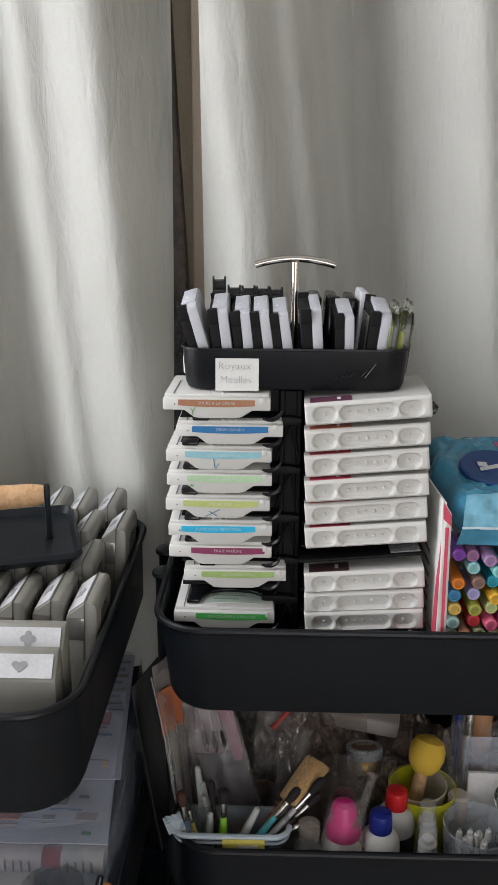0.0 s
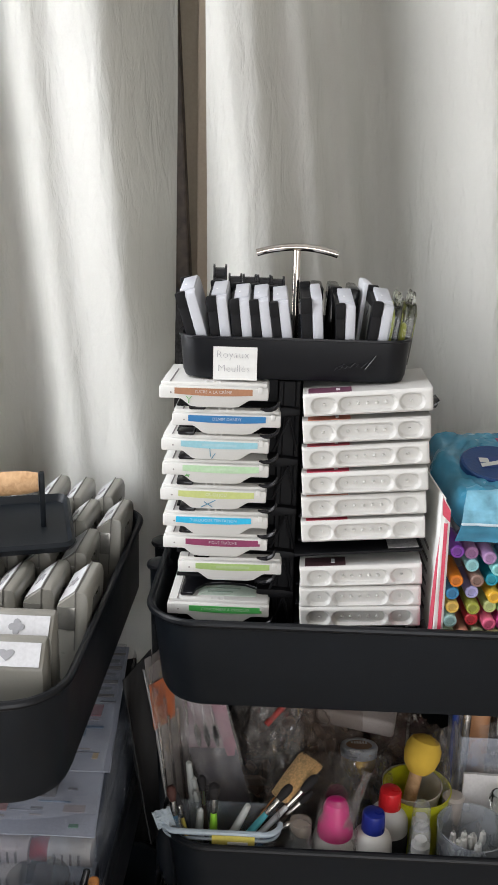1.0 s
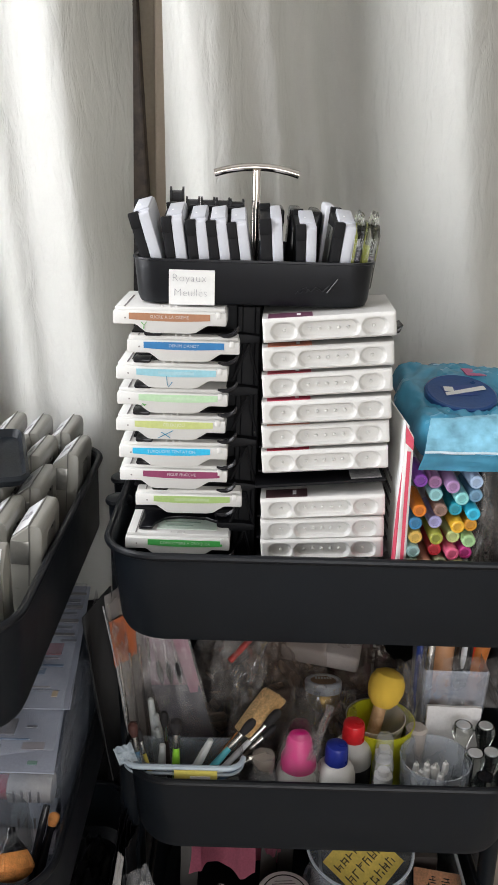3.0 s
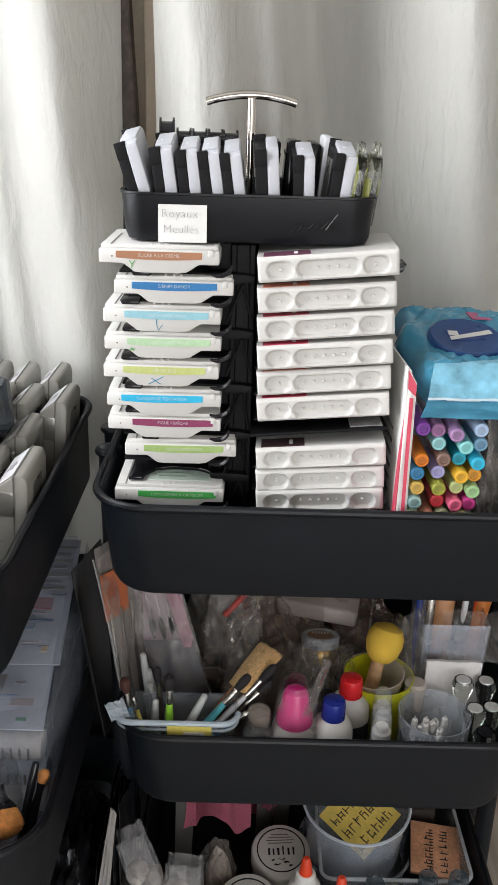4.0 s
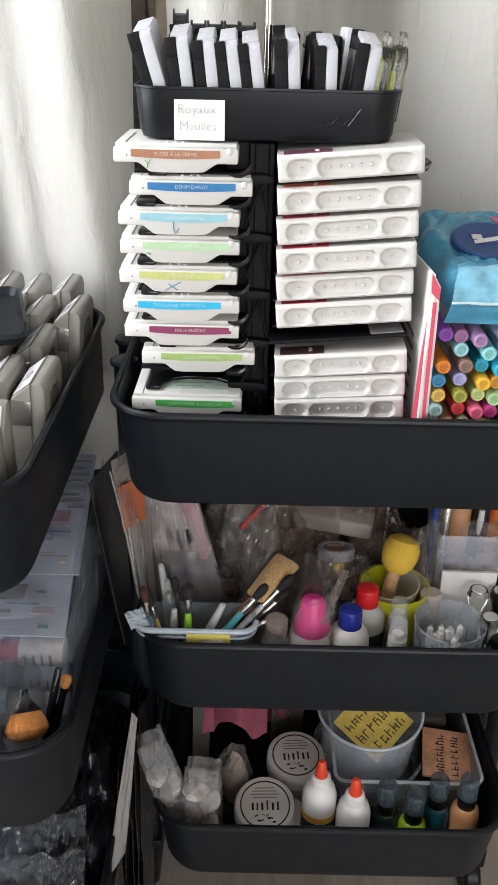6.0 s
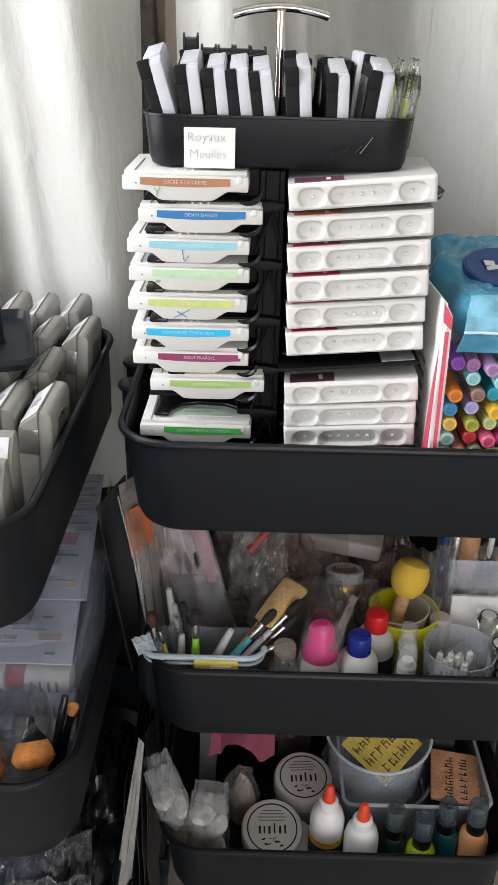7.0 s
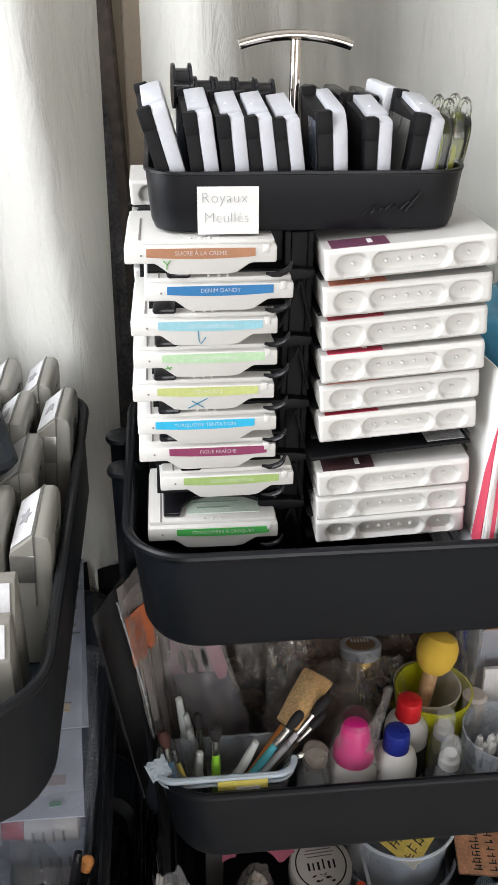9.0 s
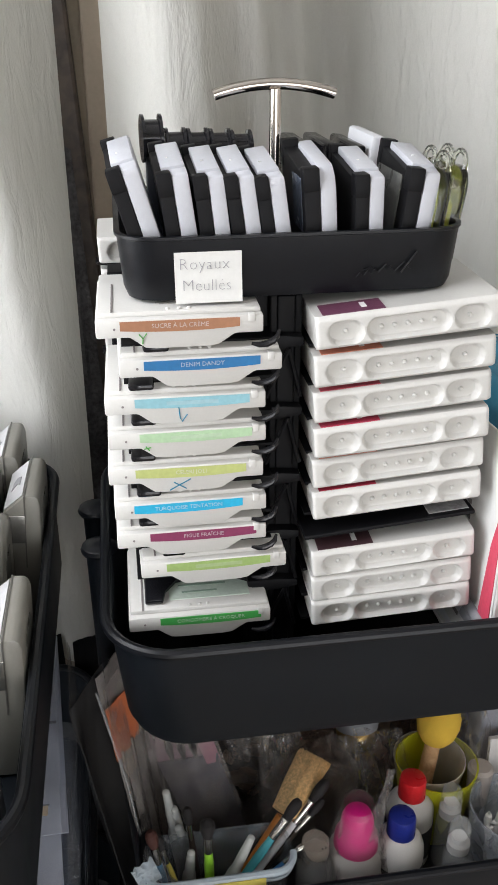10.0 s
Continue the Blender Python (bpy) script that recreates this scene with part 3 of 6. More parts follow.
STICKERS = [((0.145, 0.05, 0.09), "plum"), ((0.62, 0.24, 0.16), "coral"), ((0.5, 0.09, 0.12), "crimson"), ((0.52, 0.06, 0.11), "cherry"), ((0.55, 0.26, 0.2), "brick"), ((0.38, 0.03, 0.06), "ruby"), ((0.07, 0.035, 0.04), "dark brown"), ((0.3, 0.05, 0.1), "wine"), ((0.5, 0.2, 0.15), "rust")]
for i, z in enumerate(RIGHT_Z):
    p = thing("ink_pad", f"white plastic ink pad case with thumb hollows and {STICKERS[i][1]} sticker", "ink pad", group="right stack of ink pads")
    x = 0.0925 + 0.0005 * i
    p.matrix_basis = pose(x, 0.7035 + (0.0, 0.002, 0.003, 0.001, 0.004, 0.003, 0.002, 0.003, 0.002)[i], z + 0.0135, 0, -5.4 + (0, 0.3, -0.2, 0.2, -0.1, 0.1, 0.3, 0.9, 1.4)[i], -2.0)
    if i == 0:
        shell = part("case", dimpled_front(0.101, 0.0185), WHITE_PLASTIC, p)
        stud = part("stud", lathe([(0.0014, 0), (0.0013, 0.0012), (0.0008, 0.0020), (0, 0.0022)], 10, m=pose(0, 0, 0, 90)), WHITE_PLASTIC, p)
        stud.matrix_basis = pose(-0.034, 0.0042, -0.0008)
    else:
        again(shell, Matrix(), p)
        again(stud, pose(-0.034, 0.0042, -0.0008), p)
    for sx in (-0.0145, -0.00725, 0.0, 0.00725, 0.0145, 0.034):
        again(stud, pose(sx, 0.0042, -0.0008), p)
    st = part("sticker", box(-0.046, -0.012, 0.0028, 0.020, 0.0093, 0.0096), tint("sticker_" + STICKERS[i][1].replace(" ", "_"), STICKERS[i][0]), p, STICKERS[i][1] + " sticker", smooth=False)
    part("print_bar", box(-0.024, -0.021, 0.008, 0.016, 0.0096, 0.0098), WHITE_INK, st, smooth=False)

# the stack at the back of the tower, its cases turned round
for k in range(6):
    z = 0.9880 - 0.0215 * k
    bp = thing("ink_pad", "white plastic ink pad case at the back of the tower", "ink pad", group="back stack of ink pads")
    bp.matrix_basis = pose(-0.0215 + 0.0012 * math.sin(k * 2.1), 0.8715, z, 0, -2.0, 0) @ Matrix.Diagonal((1, 0.80, 1, 1))
    again(shell, Matrix(), bp)
    for sx in (-0.034, -0.0145, -0.00725, 0.0, 0.00725, 0.0145, 0.034):
        again(stud, pose(sx, 0.0042, -0.0008), bp)
    part("shelf", box(-0.0665, 0.035, 0.800, 0.934, z - 0.0118, z - 0.0100, 0.0005), BLACK_MATT, tower, smooth=False)
    part("clip", prism([(-0.0745, z - 0.0085), (-0.060, z - 0.0095), (-0.060, z - 0.0125), (-0.0735, z - 0.0105)], 0.872, 0.886, "y", 0.0006), BLACK_GLOSS, tower)
part("clip", prism([(0.1390, 0.9760), (0.1475, 0.9790), (0.1500, 0.9850), (0.1470, 0.9830), (0.1390, 0.9795)], 0.712, 0.735, "y", 0.0006), BLACK_GLOSS, tower)


# ---- the caddy on top ----
caddy = thing("caddy", "black plastic caddy with a chrome handle on the pads", "caddy")
cb = (-0.060, 0.128, 0.718, 0.868, 0.9935, 1.0295)


def caddy_mesh():
    x0, x1, y0, y1, z0, z1 = cb
    def ring(d, z, r):
        return [(x, y, z) for x, y in rounded(x0 + d, x1 - d, y0 + d, y1 - d, r, 6)]
    return loft([ring(0.012, z0, 0.012), ring(0.0055, z0 + 0.002, 0.016), ring(0.0035, z0 + 0.007, 0.018), ring(0.0012, z1 - 0.002, 0.02), ring(0.0, z1 - 0.0015, 0.021), ring(0.0, z1, 0.021), ring(0.003, z1, 0.018), ring(0.0065, z0 + 0.007, 0.015), ring(0.010, z0 + 0.003, 0.012)])


part("bin", caddy_mesh(), BLACK_PLASTIC, caddy)
PENCIL = tint("faint_pencil", (0.34, 0.34, 0.36), 0.8)
note = part("paper_note", box(-0.0175, 0.0175, -0.0004, 0.0, -0.0135, 0.0135), PAPER, caddy, "white handwritten paper note", smooth=False)
note.matrix_basis = pose(-0.0128, 0.7190, 1.0085, -5, 0, 0)
writing("Royaux", 0.0085, PENCIL, note, pose(-0.002, -0.0006, 0.0065, 90), 1.05, "writing", 0.00022)
writing("Meullés", 0.0085, PENCIL, note, pose(-0.001, -0.0006, -0.0045, 90), 1.0, "writing", 0.00022)
part("embossed_mark", tube([(0.070, 0.7198, 1.008), (0.074, 0.7196, 1.010), (0.078, 0.7196, 1.007), (0.082, 0.7196, 1.011), (0.087, 0.7196, 1.007), (0.092, 0.7194, 1.012), (0.096, 0.7194, 1.008)], 0.0004, 6), BLACK_PLASTIC, caddy)
part("embossed_mark", tube([(0.0905, 0.7194, 1.0065), (0.0985, 0.7190, 1.0175)], 0.0006, 6), BLACK_GLOSS, caddy)
part("embossed_mark", tube([(0.066 + 0.0021 * k, 0.7196, 1.0045 + 0.0022 * (k % 2) + 0.0004 * k) for k in range(10)], 0.0003, 6), BLACK_PLASTIC, caddy)
stem = part("stem", tube([(0.0345, 0.793, 0.998), (0.0345, 0.793, 1.093)], 0.0034, 14), CHROME, caddy)
arc = [(0.0345 + dx, 0.795, 1.0955 - 4.6 * dx * dx) for dx in [(-0.0345 + 0.069 * k / 14) for k in range(15)]]
part("grip", tube(arc, 0.0032, 12), CHROME, caddy)


LID_GREY = tint("pale_grey_lid_plastic", (0.50, 0.51, 0.55), 0.4, vary=0.04)


def small_pad(x, lean, tall, half, y=0.727, deep=0.062, label="black and white small ink pad standing in the caddy", rise=0.007, round_lid=False):
    """A small pad on edge: a black base and a white lid side by side; the top climbs to the rear, with black corners at both ends."""
    p = thing("small_ink_pad", label, "ink pad", group="small ink pads in the caddy")
    p.matrix_basis = pose(x, y, 0.9970, 0, lean, 0)
    a, b = half
    tall = tall - 0.0005

    def edge(v):
        return tall + rise * max(0.0, v - 0.008) / (deep - 0.008)

    part("base", prism([(0.0, 0.0), (deep, 0.0), (deep, edge(deep) - 0.0028), (0.010, edge(0.010) - 0.0028), (0.0, tall - 0.003)], -a, -0.0002, "x", 0.0007), BLACK_MATT, p, "black base")
    front = [(0.001, tall - 0.0015), (0.0, tall - 0.0045)]
    if round_lid:
        front = [(0.012 - 0.012 * math.sin(q), edge(0.012) - 0.016 + 0.016 * math.cos(q)) for q in [math.pi / 2 * i / 6 for i in range(7)]]
    part("lid", prism([(0.0, 0.0), (deep, 0.0), (deep, edge(deep) - 0.006), (deep - 0.004, edge(deep) - 0.0012)] + front, 0.0, b, "x", 0.0010), LID_GREY, p, "white lid")
    if not round_lid:
        strip = prism([(0.0105, edge(0.0105) - 0.003), (deep - 0.008, edge(deep - 0.008) - 0.003), (deep - 0.008, edge(deep - 0.008) + 0.0009), (0.0105, edge(0.0105) + 0.0009)], -a * 0.55, b * 0.92, "x", 0.0006)
        part("cap_strip", strip, LID_GREY, p, "white raised top")
        part("dot", lathe([(0.0008, 0.0), (0.0006, 0.0005), (0, 0.0006)], 8, m=pose(0, deep * 0.42, edge(deep * 0.42) + 0.0008)), WHITE_INK, p)
    part("corner", box(-a - 0.0003, -0.0001, -0.0004, 0.0095, tall - 0.012, tall, 0.0008), BLACK_MATT, p)
    part("corner", box(-a - 0.0003, 0.0005, deep - 0.0075, deep + 0.0003, edge(deep) - 0.014, edge(deep) + 0.0006, 0.0008), BLACK_MATT, p)
    return p


for x, lean, tall, half in ((-0.036, -16, 0.069, (0.0075, 0.0085)), (-0.0215, -7.5, 0.064, (0.0075, 0.0085)), (-0.0045, -6.5, 0.062, (0.0075, 0.0082)), (0.0125, -8, 0.062, (0.0072, 0.0082)), (0.0285, -8.5, 0.061, (0.007, 0.0082))):
    small_pad(x, lean, tall, half)
sp6 = small_pad(0.0505, -4, 0.064, (0.0085, 0.0085), label="black and silver small ink pad with a round front", round_lid=True)
part("side_window", box(-0.0090, -0.0087, 0.006, 0.030, 0.030, 0.058), tint("blue_grey_window", (0.10, 0.12, 0.16), 0.25), sp6, "blue grey window", smooth=False)
small_pad(0.0745, -1.5, 0.060, (0.0075, 0.0080))
sp8 = small_pad(0.0960, 6.5, 0.062, (0.0080, 0.0085))
part("side_window", box(-0.0087, -0.0081, 0.012, 0.056, 0.012, 0.056), tint("grey_card_window", (0.16, 0.16, 0.15), 0.3, vary=0.3, scale=90), sp8, "grey window", smooth=False)


# ---- soft goods and small shapes ----
CLEAR = film("clear_plastic", (0.75, 0.77, 0.78), 0.80, 0.10)
MILKY = film("milky_plastic", (0.80, 0.84, 0.90), 0.50, 0.22)
BAG = film("crinkled_clear_film", (0.50, 0.46, 0.43), 0.90, 0.09, 0.3, 60)
DUSKY_BAG = film("brownish_clear_film", (0.30, 0.22, 0.175), 0.76, 0.12, 0.25, 40)
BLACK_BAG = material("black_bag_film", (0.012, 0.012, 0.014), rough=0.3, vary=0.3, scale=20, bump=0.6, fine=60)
PALE_WOOD = wood("pale_wood", (0.50, 0.29, 0.14), (0.66, 0.42, 0.23), 20, 0.55)


def lump(name, at, size, mat, label, category, seed, rough=0.35, sharp=14.0, parent=None, flat=True):
    """A crumpled, creased bundle that rests on its flattened underside."""
    bm = bmesh.new()
    bmesh.ops.create_icosphere(bm, subdivisions=5, radius=1)
    for v in bm.verts:
        p = v.co.copy()
        q = p * 1.7 + Vector((seed * 3.1, seed, -seed))
        k = 1 + rough * (noise.noise(q) + 0.6 * (1 - 2 * abs(noise.noise(q * 2.1))) + 0.3 * (1 - 2 * abs(noise.noise(q * sharp * 0.4))))
        v.co = Vector((p.x * size[0], p.y * size[1], p.z * size[2])) * k
        if flat:
            v.co.z = max(v.co.z, -size[2] * 0.8)
    low = min(v.co.z for v in bm.verts)
    moved(bm, Matrix.Translation((at[0], at[1], at[2] - low)))
    ob = part(name, bm, mat, parent, angle=60)
    return ob if parent else tagged(ob, label, category)


def sheet(corners, nu, nv, ripple, seed, thick=0.0008, fold=0.0):
    """A thin skin between four corners (lower left, lower right, upper right, upper left), rippled."""
    a, b, c, d = (Vector(p) for p in corners)
    nrm = (b - a).cross(d - a).normalized()
    own = bmesh.new()
    g = []
    for j in range(nv + 1):
        v = j / nv
        row = []
        for i in range(nu + 1):
            u = i / nu
            p = (a * (1 - u) + b * u) * (1 - v) + (d * (1 - u) + c * u) * v
            k = ripple * (noise.noise(Vector((u * 3, v * 3, seed))) + 0.4 * noise.noise(Vector((u * 9, v * 7, seed + 4)))) + fold * math.sin(math.pi * u) * math.sin(math.pi * v)
            row.append(own.verts.new(p + nrm * k))
        g.append(row)
    for r0, r1 in zip(g, g[1:]):
        for i in range(nu):
            own.faces.new((r0[i], r0[i + 1], r1[i + 1], r1[i]))
    ex = bmesh.ops.extrude_face_region(own, geom=own.faces[:])
    bmesh.ops.translate(own, verts=[v for v in ex["geom"] if isinstance(v, bmesh.types.BMVert)], vec=nrm * thick)
    return own


def crinkle(corners, n, depth, seed, fold=0.0):
    """A skin of crushed film: sharp ridges at two scales between four corners, with a ragged edge."""
    a, b, c, d = (Vector(p) for p in corners)
    nrm = (b - a).cross(d - a).normalized()
    own = bmesh.new()
    g = []
    for j in range(n + 1):
        v = j / n
        row = []
        for i in range(n + 1):
            u = i / n
            p = (a * (1 - u) + b * u) * (1 - v) + (d * (1 - u) + c * u) * v
            q = Vector((u * 2.6 + v, v * 2.6 - 0.6 * u, seed))
            k = (1 - 2 * abs(noise.noise(q))) + 0.45 * (1 - 2 * abs(noise.noise(q * 2.7))) + 0.18 * noise.noise(q * 7)
            rag = (0.06 * noise.noise(Vector((u * 5, seed, 1))) * (b - a).length) * (1 if v > 0.5 else 0) * v
            row.append(own.verts.new(p + nrm * (depth * k + fold * math.sin(math.pi * u)) + (d - a).normalized() * rag))
        g.append(row)
    for r0, r1 in zip(g, g[1:]):
        for i in range(n):
            own.faces.new((r0[i], r0[i + 1], r1[i + 1], r1[i]))
    return own


def open_box(x0, x1, y0, y1, z0, z1, r, draft, wall, lip=0.0):
    """A thin-walled open tub with round corners."""
    def ring(d, z, rr):
        return [(x, y, z) for x, y in rounded(x0 + d, x1 - d, y0 + d, y1 - d, max(rr, 0.002), 5)]
    rings = [ring(draft + 0.002, z0, r - 0.002), ring(draft, z0 + 0.002, r), ring(0.0, z1 - 0.003, r)]
    if lip:
        rings += [ring(-lip, z1 - 0.0025, r + lip), ring(-lip, z1, r + lip)]
    rings += [ring(wall, z1, r - wall), ring(draft + wall, z0 + 0.003, r - wall)]
    return loft(rings)


def aim(a, b):
    """The pose at a whose z axis points at b, and the distance."""
    a, b = Vector(a), Vector(b)
    return Matrix.Translation(a) @ (b - a).to_track_quat("Z", "Y").to_matrix().to_4x4(), (b - a).length


def rod(profile, a, b, n=14):
    """Turned profile of (radius, share of the length) from a to b."""
    m, d = aim(a, b)
    return lathe([(r, s * d) for r, s in profile], n, m=m)


def hairs(a, b, ra, rb, flat, count, seed, r=0.0005, dome=0.0):
    """A bundle of single bristles from a to b, ra wide at the root and rb at the tip, flattened; dome rounds its end."""
    m, d = aim(a, b)
    rnd = random.Random(seed)
    own = bmesh.new()
    for k in range(count):
        q, s = rnd.uniform(0, 2 * math.pi), math.sqrt(rnd.random())
        c, e = s * math.cos(q), s * math.sin(q) * flat
        reach = d * (1 - dome * s * s) * rnd.uniform(0.92, 1.0)
        jit = rnd.uniform(-0.0006, 0.0006)
        rings = []
        for f, w in ((0.0, 0.9), (0.5, 1.0), (1.0, 0.45)):
            sp = ra + (rb - ra) * (f ** 0.8)
            cx, cy, cz = c * sp + jit * f, e * sp - jit * f, reach * f
            rings.append([own.verts.new(m @ Vector((cx + r * w * math.cos(g), cy + r * w * math.sin(g), cz))) for g in (0.3, 2.4, 4.5)])
        for r0, r1 in zip(rings, rings[1:]):
            for i in range(3):
                own.faces.new((r0[i], r0[(i + 1) % 3], r1[(i + 1) % 3], r1[i]))
        own.faces.new(rings[-1])
    return own


# ---- back of the caddy ----
for k, (x, r) in enumerate(((-0.034, 0.0140), (-0.020, 0.0115), (-0.007, 0.0115), (0.006, 0.0115), (0.018, 0.0110))):
    sp = thing("ink_spool", "glossy black round ink spool lying in the caddy", "spool", group="round spools in the caddy")
    zc = 1.063 if k == 0 else 1.058
    sp.matrix_basis = pose(x, 0.835 - 0.004 * k, zc, 0, 90, 4)
    part("drum", lathe([(0, -0.0062), (r, -0.0062), (r, -0.0045), (r * 0.78, -0.004), (r * 0.78, 0.004), (r, 0.0045), (r, 0.0062), (r * 0.5, 0.0062), (r * 0.5, 0.0045), (0, 0.0045)], 24), BLACK_GLOSS, sp)
    part("stand", box(0.004, zc - 0.9995, -0.004, 0.004, -0.004, 0.004, 0.001), BLACK_PLASTIC, sp)
for x, y, lean, t, tall in ((0.050, 0.797, 3, 0.010, 0.066), (0.064, 0.797, 4, 0.010, 0.066), (0.079, 0.797, 6, 0.009, 0.065)):
    d = thing("small_ink_pad", "black small ink pad standing behind the handle", "ink pad", group="small ink pads in the caddy")
    d.matrix_basis = pose(x, y, 0.9968, 0, lean, 0)
    part("base", box(-t / 2, t / 2, 0, 0.058, 0, tall, 0.002), BLACK_GLOSS, d)
    part("rib", box(-t / 2 - 0.0006, t / 2 + 0.0006, 0.006, 0.052, tall - 0.012, tall - 0.009, 0.0005), BLACK_PLASTIC, d)
d = thing("small_ink_pad", "white small ink pad leaning over the black ones", "ink pad", group="small ink pads in the caddy")
d.matrix_basis = pose(0.0905, 0.795, 0.9968, 0, 5, 0)
part("lid", box(-0.004, 0.004, 0, 0.056, 0, 0.070, 0.002), GREY_WHITE, d)
ACRYLIC = material("clear_acrylic", (0.93, 0.95, 0.90), rough=0.08, vary=0.02, bump=0, trans=1.0)
GREEN_GEL = tint("olive_green_ink", (0.44, 0.47, 0.05), 0.3)
for x, y, lean, full in ((0.1065, 0.727, 7, 0.052), (0.1175, 0.734, 8, 0.044)):
    d = thing("clear_ink_case", "clear plastic ink case with olive green ink", "ink pad", group="clear cases in the caddy")
    d.matrix_basis = pose(x, y, 0.9968, 0, lean, 0)
    part("shell", prism(rounded(0, 0.05, 0, 0.061, 0.012, 5), -0.0052, 0.0052, "x", 0.0016), ACRYLIC, d, "clear plastic shell")
    part("ink", prism(rounded(0.006, 0.046, 0.004, full, 0.009, 4), -0.0038, 0.0004, "x", 0.0006), GREEN_GEL, d, "olive green ink")
    for dy in (0.002, 0.022):
        part("loop", tube([(0.001, dy + 0.009 + 0.0095 * math.cos(a), 0.0600 + 0.0085 * math.sin(a)) for a in [math.pi * k / 10 for k in range(11)]], 0.0015, 8), ACRYLIC, d)
    part("side_loop", tube([(0.0056, 0.003 + 0.0005 * k, 0.012 + 0.0046 * k) for k in range(10)], 0.0011, 8), ACRYLIC, d)


# ---- right end of the top tray: markers, their box, wipes, bags ----
pen_box = thing("marker_box", "white cardboard marker box with a red stripe", "box")
CARD_RED = tint("red_print", (0.62, 0.07, 0.12), 0.5)
part("side", prism([(0.688, 0.735), (0.86, 0.735), (0.86, 0.885), (0.80, 0.905), (0.688, 0.912)], 0.1552, 0.1568, "x", 0.0006), PAPER, pen_box)
part("flap", sheet([(0.1556, 0.6850, 0.737), (0.1632, 0.6840, 0.737), (0.1602, 0.6840, 0.904), (0.1530, 0.6850, 0.916)], 8, 24, 0.0012, 3.0, 0.0012), PAPER, pen_box)
part("stripe", sheet([(0.1586, 0.6826, 0.740), (0.1612, 0.6824, 0.740), (0.1584, 0.6824, 0.893), (0.1556, 0.6826, 0.893)], 2, 24, 0.0004, 3.0, 0.0005), CARD_RED, pen_box, "red printed stripe")
part("top_print", sheet([(0.1538, 0.6826, 0.900), (0.1600, 0.6822, 0.894), (0.1598, 0.6822, 0.903), (0.1532, 0.6826, 0.914)], 4, 6, 0.0003, 3.0, 0.0005), CARD_RED, pen_box, "red printed top corner")
part("corner_print", prism([(0.690, 0.742), (0.710, 0.742), (0.700, 0.840), (0.690, 0.880)], 0.1545, 0.1551, "x"), CARD_RED, pen_box, "red printed corner", smooth=False)
for k in range(9):
    part("print_bar", box(0.1546, 0.1551, 0.735, 0.785 - 0.003 * (k % 3), 0.760 + 0.011 * k, 0.763 + 0.011 * k), INK_GREY, pen_box, smooth=False)
part("bottom", box(0.153, 0.225, 0.690, 0.86, 0.7355, 0.7385, 0.0005), PAPER, pen_box, smooth=False)

MARKERS = [
    (0.170, 0.866, (0.22, 0.05, 0.38), "purple"), (0.182, 0.864, (0.36, 0.17, 0.34), "mauve"), (0.195, 0.863, (0.38, 0.22, 0.42), "lilac"), (0.2145, 0.865, (0.42, 0.55, 0.75), "light blue"),
    (0.183, 0.854, (0.30, 0.60, 0.62), "aqua"), (0.203, 0.853, (0.25, 0.62, 0.62), "pale turquoise"), (0.2155, 0.853, (0.20, 0.38, 0.55), "steel blue"),
    (0.171, 0.841, (0.75, 0.22, 0.02), "orange"), (0.1875, 0.842, (0.25, 0.15, 0.12), "brown"), (0.2005, 0.841, (0.02, 0.36, 0.48), "teal"), (0.2135, 0.840, (0.03, 0.45, 0.65), "cyan"),
    (0.169, 0.829, (0.05, 0.25, 0.48), "blue"), (0.185, 0.830, (0.40, 0.38, 0.66), "periwinkle"), (0.202, 0.829, (0.75, 0.42, 0.03), "amber"), (0.2135, 0.828, (0.72, 0.33, 0.03), "golden orange"),
    (0.170, 0.817, (0.78, 0.52, 0.12), "yellow"), (0.186, 0.818, (0.32, 0.33, 0.05), "olive"), (0.201, 0.817, (0.58, 0.66, 0.28), "lime"), (0.2125, 0.816, (0.36, 0.58, 0.28), "green"),
    (0.169, 0.805, (0.42, 0.64, 0.64), "pale aqua"), (0.187, 0.805, (0.70, 0.06, 0.08), "red"), (0.200, 0.805, (0.72, 0.13, 0.24), "pink"), (0.2115, 0.804, (0.62, 0.06, 0.28), "magenta"),
    (0.1685, 0.793, (0.40, 0.52, 0.38), "sage"), (0.180, 0.793, (0.70, 0.34, 0.24), "salmon"), (0.193, 0.793, (0.45, 0.5, 0.3), "moss"), (0.2065, 0.793, (0.55, 0.52, 0.26), "khaki"),
]
for x in (0.1595, 0.172, 0.184, 0.196, 0.208, 0.220):
    for z in (0.7455, 0.757, 0.769, 0.7808):
        MARKERS.append((x + 0.003 * math.sin(z * 400), z, (0.3, 0.3, 0.32), "grey"))
made = {}
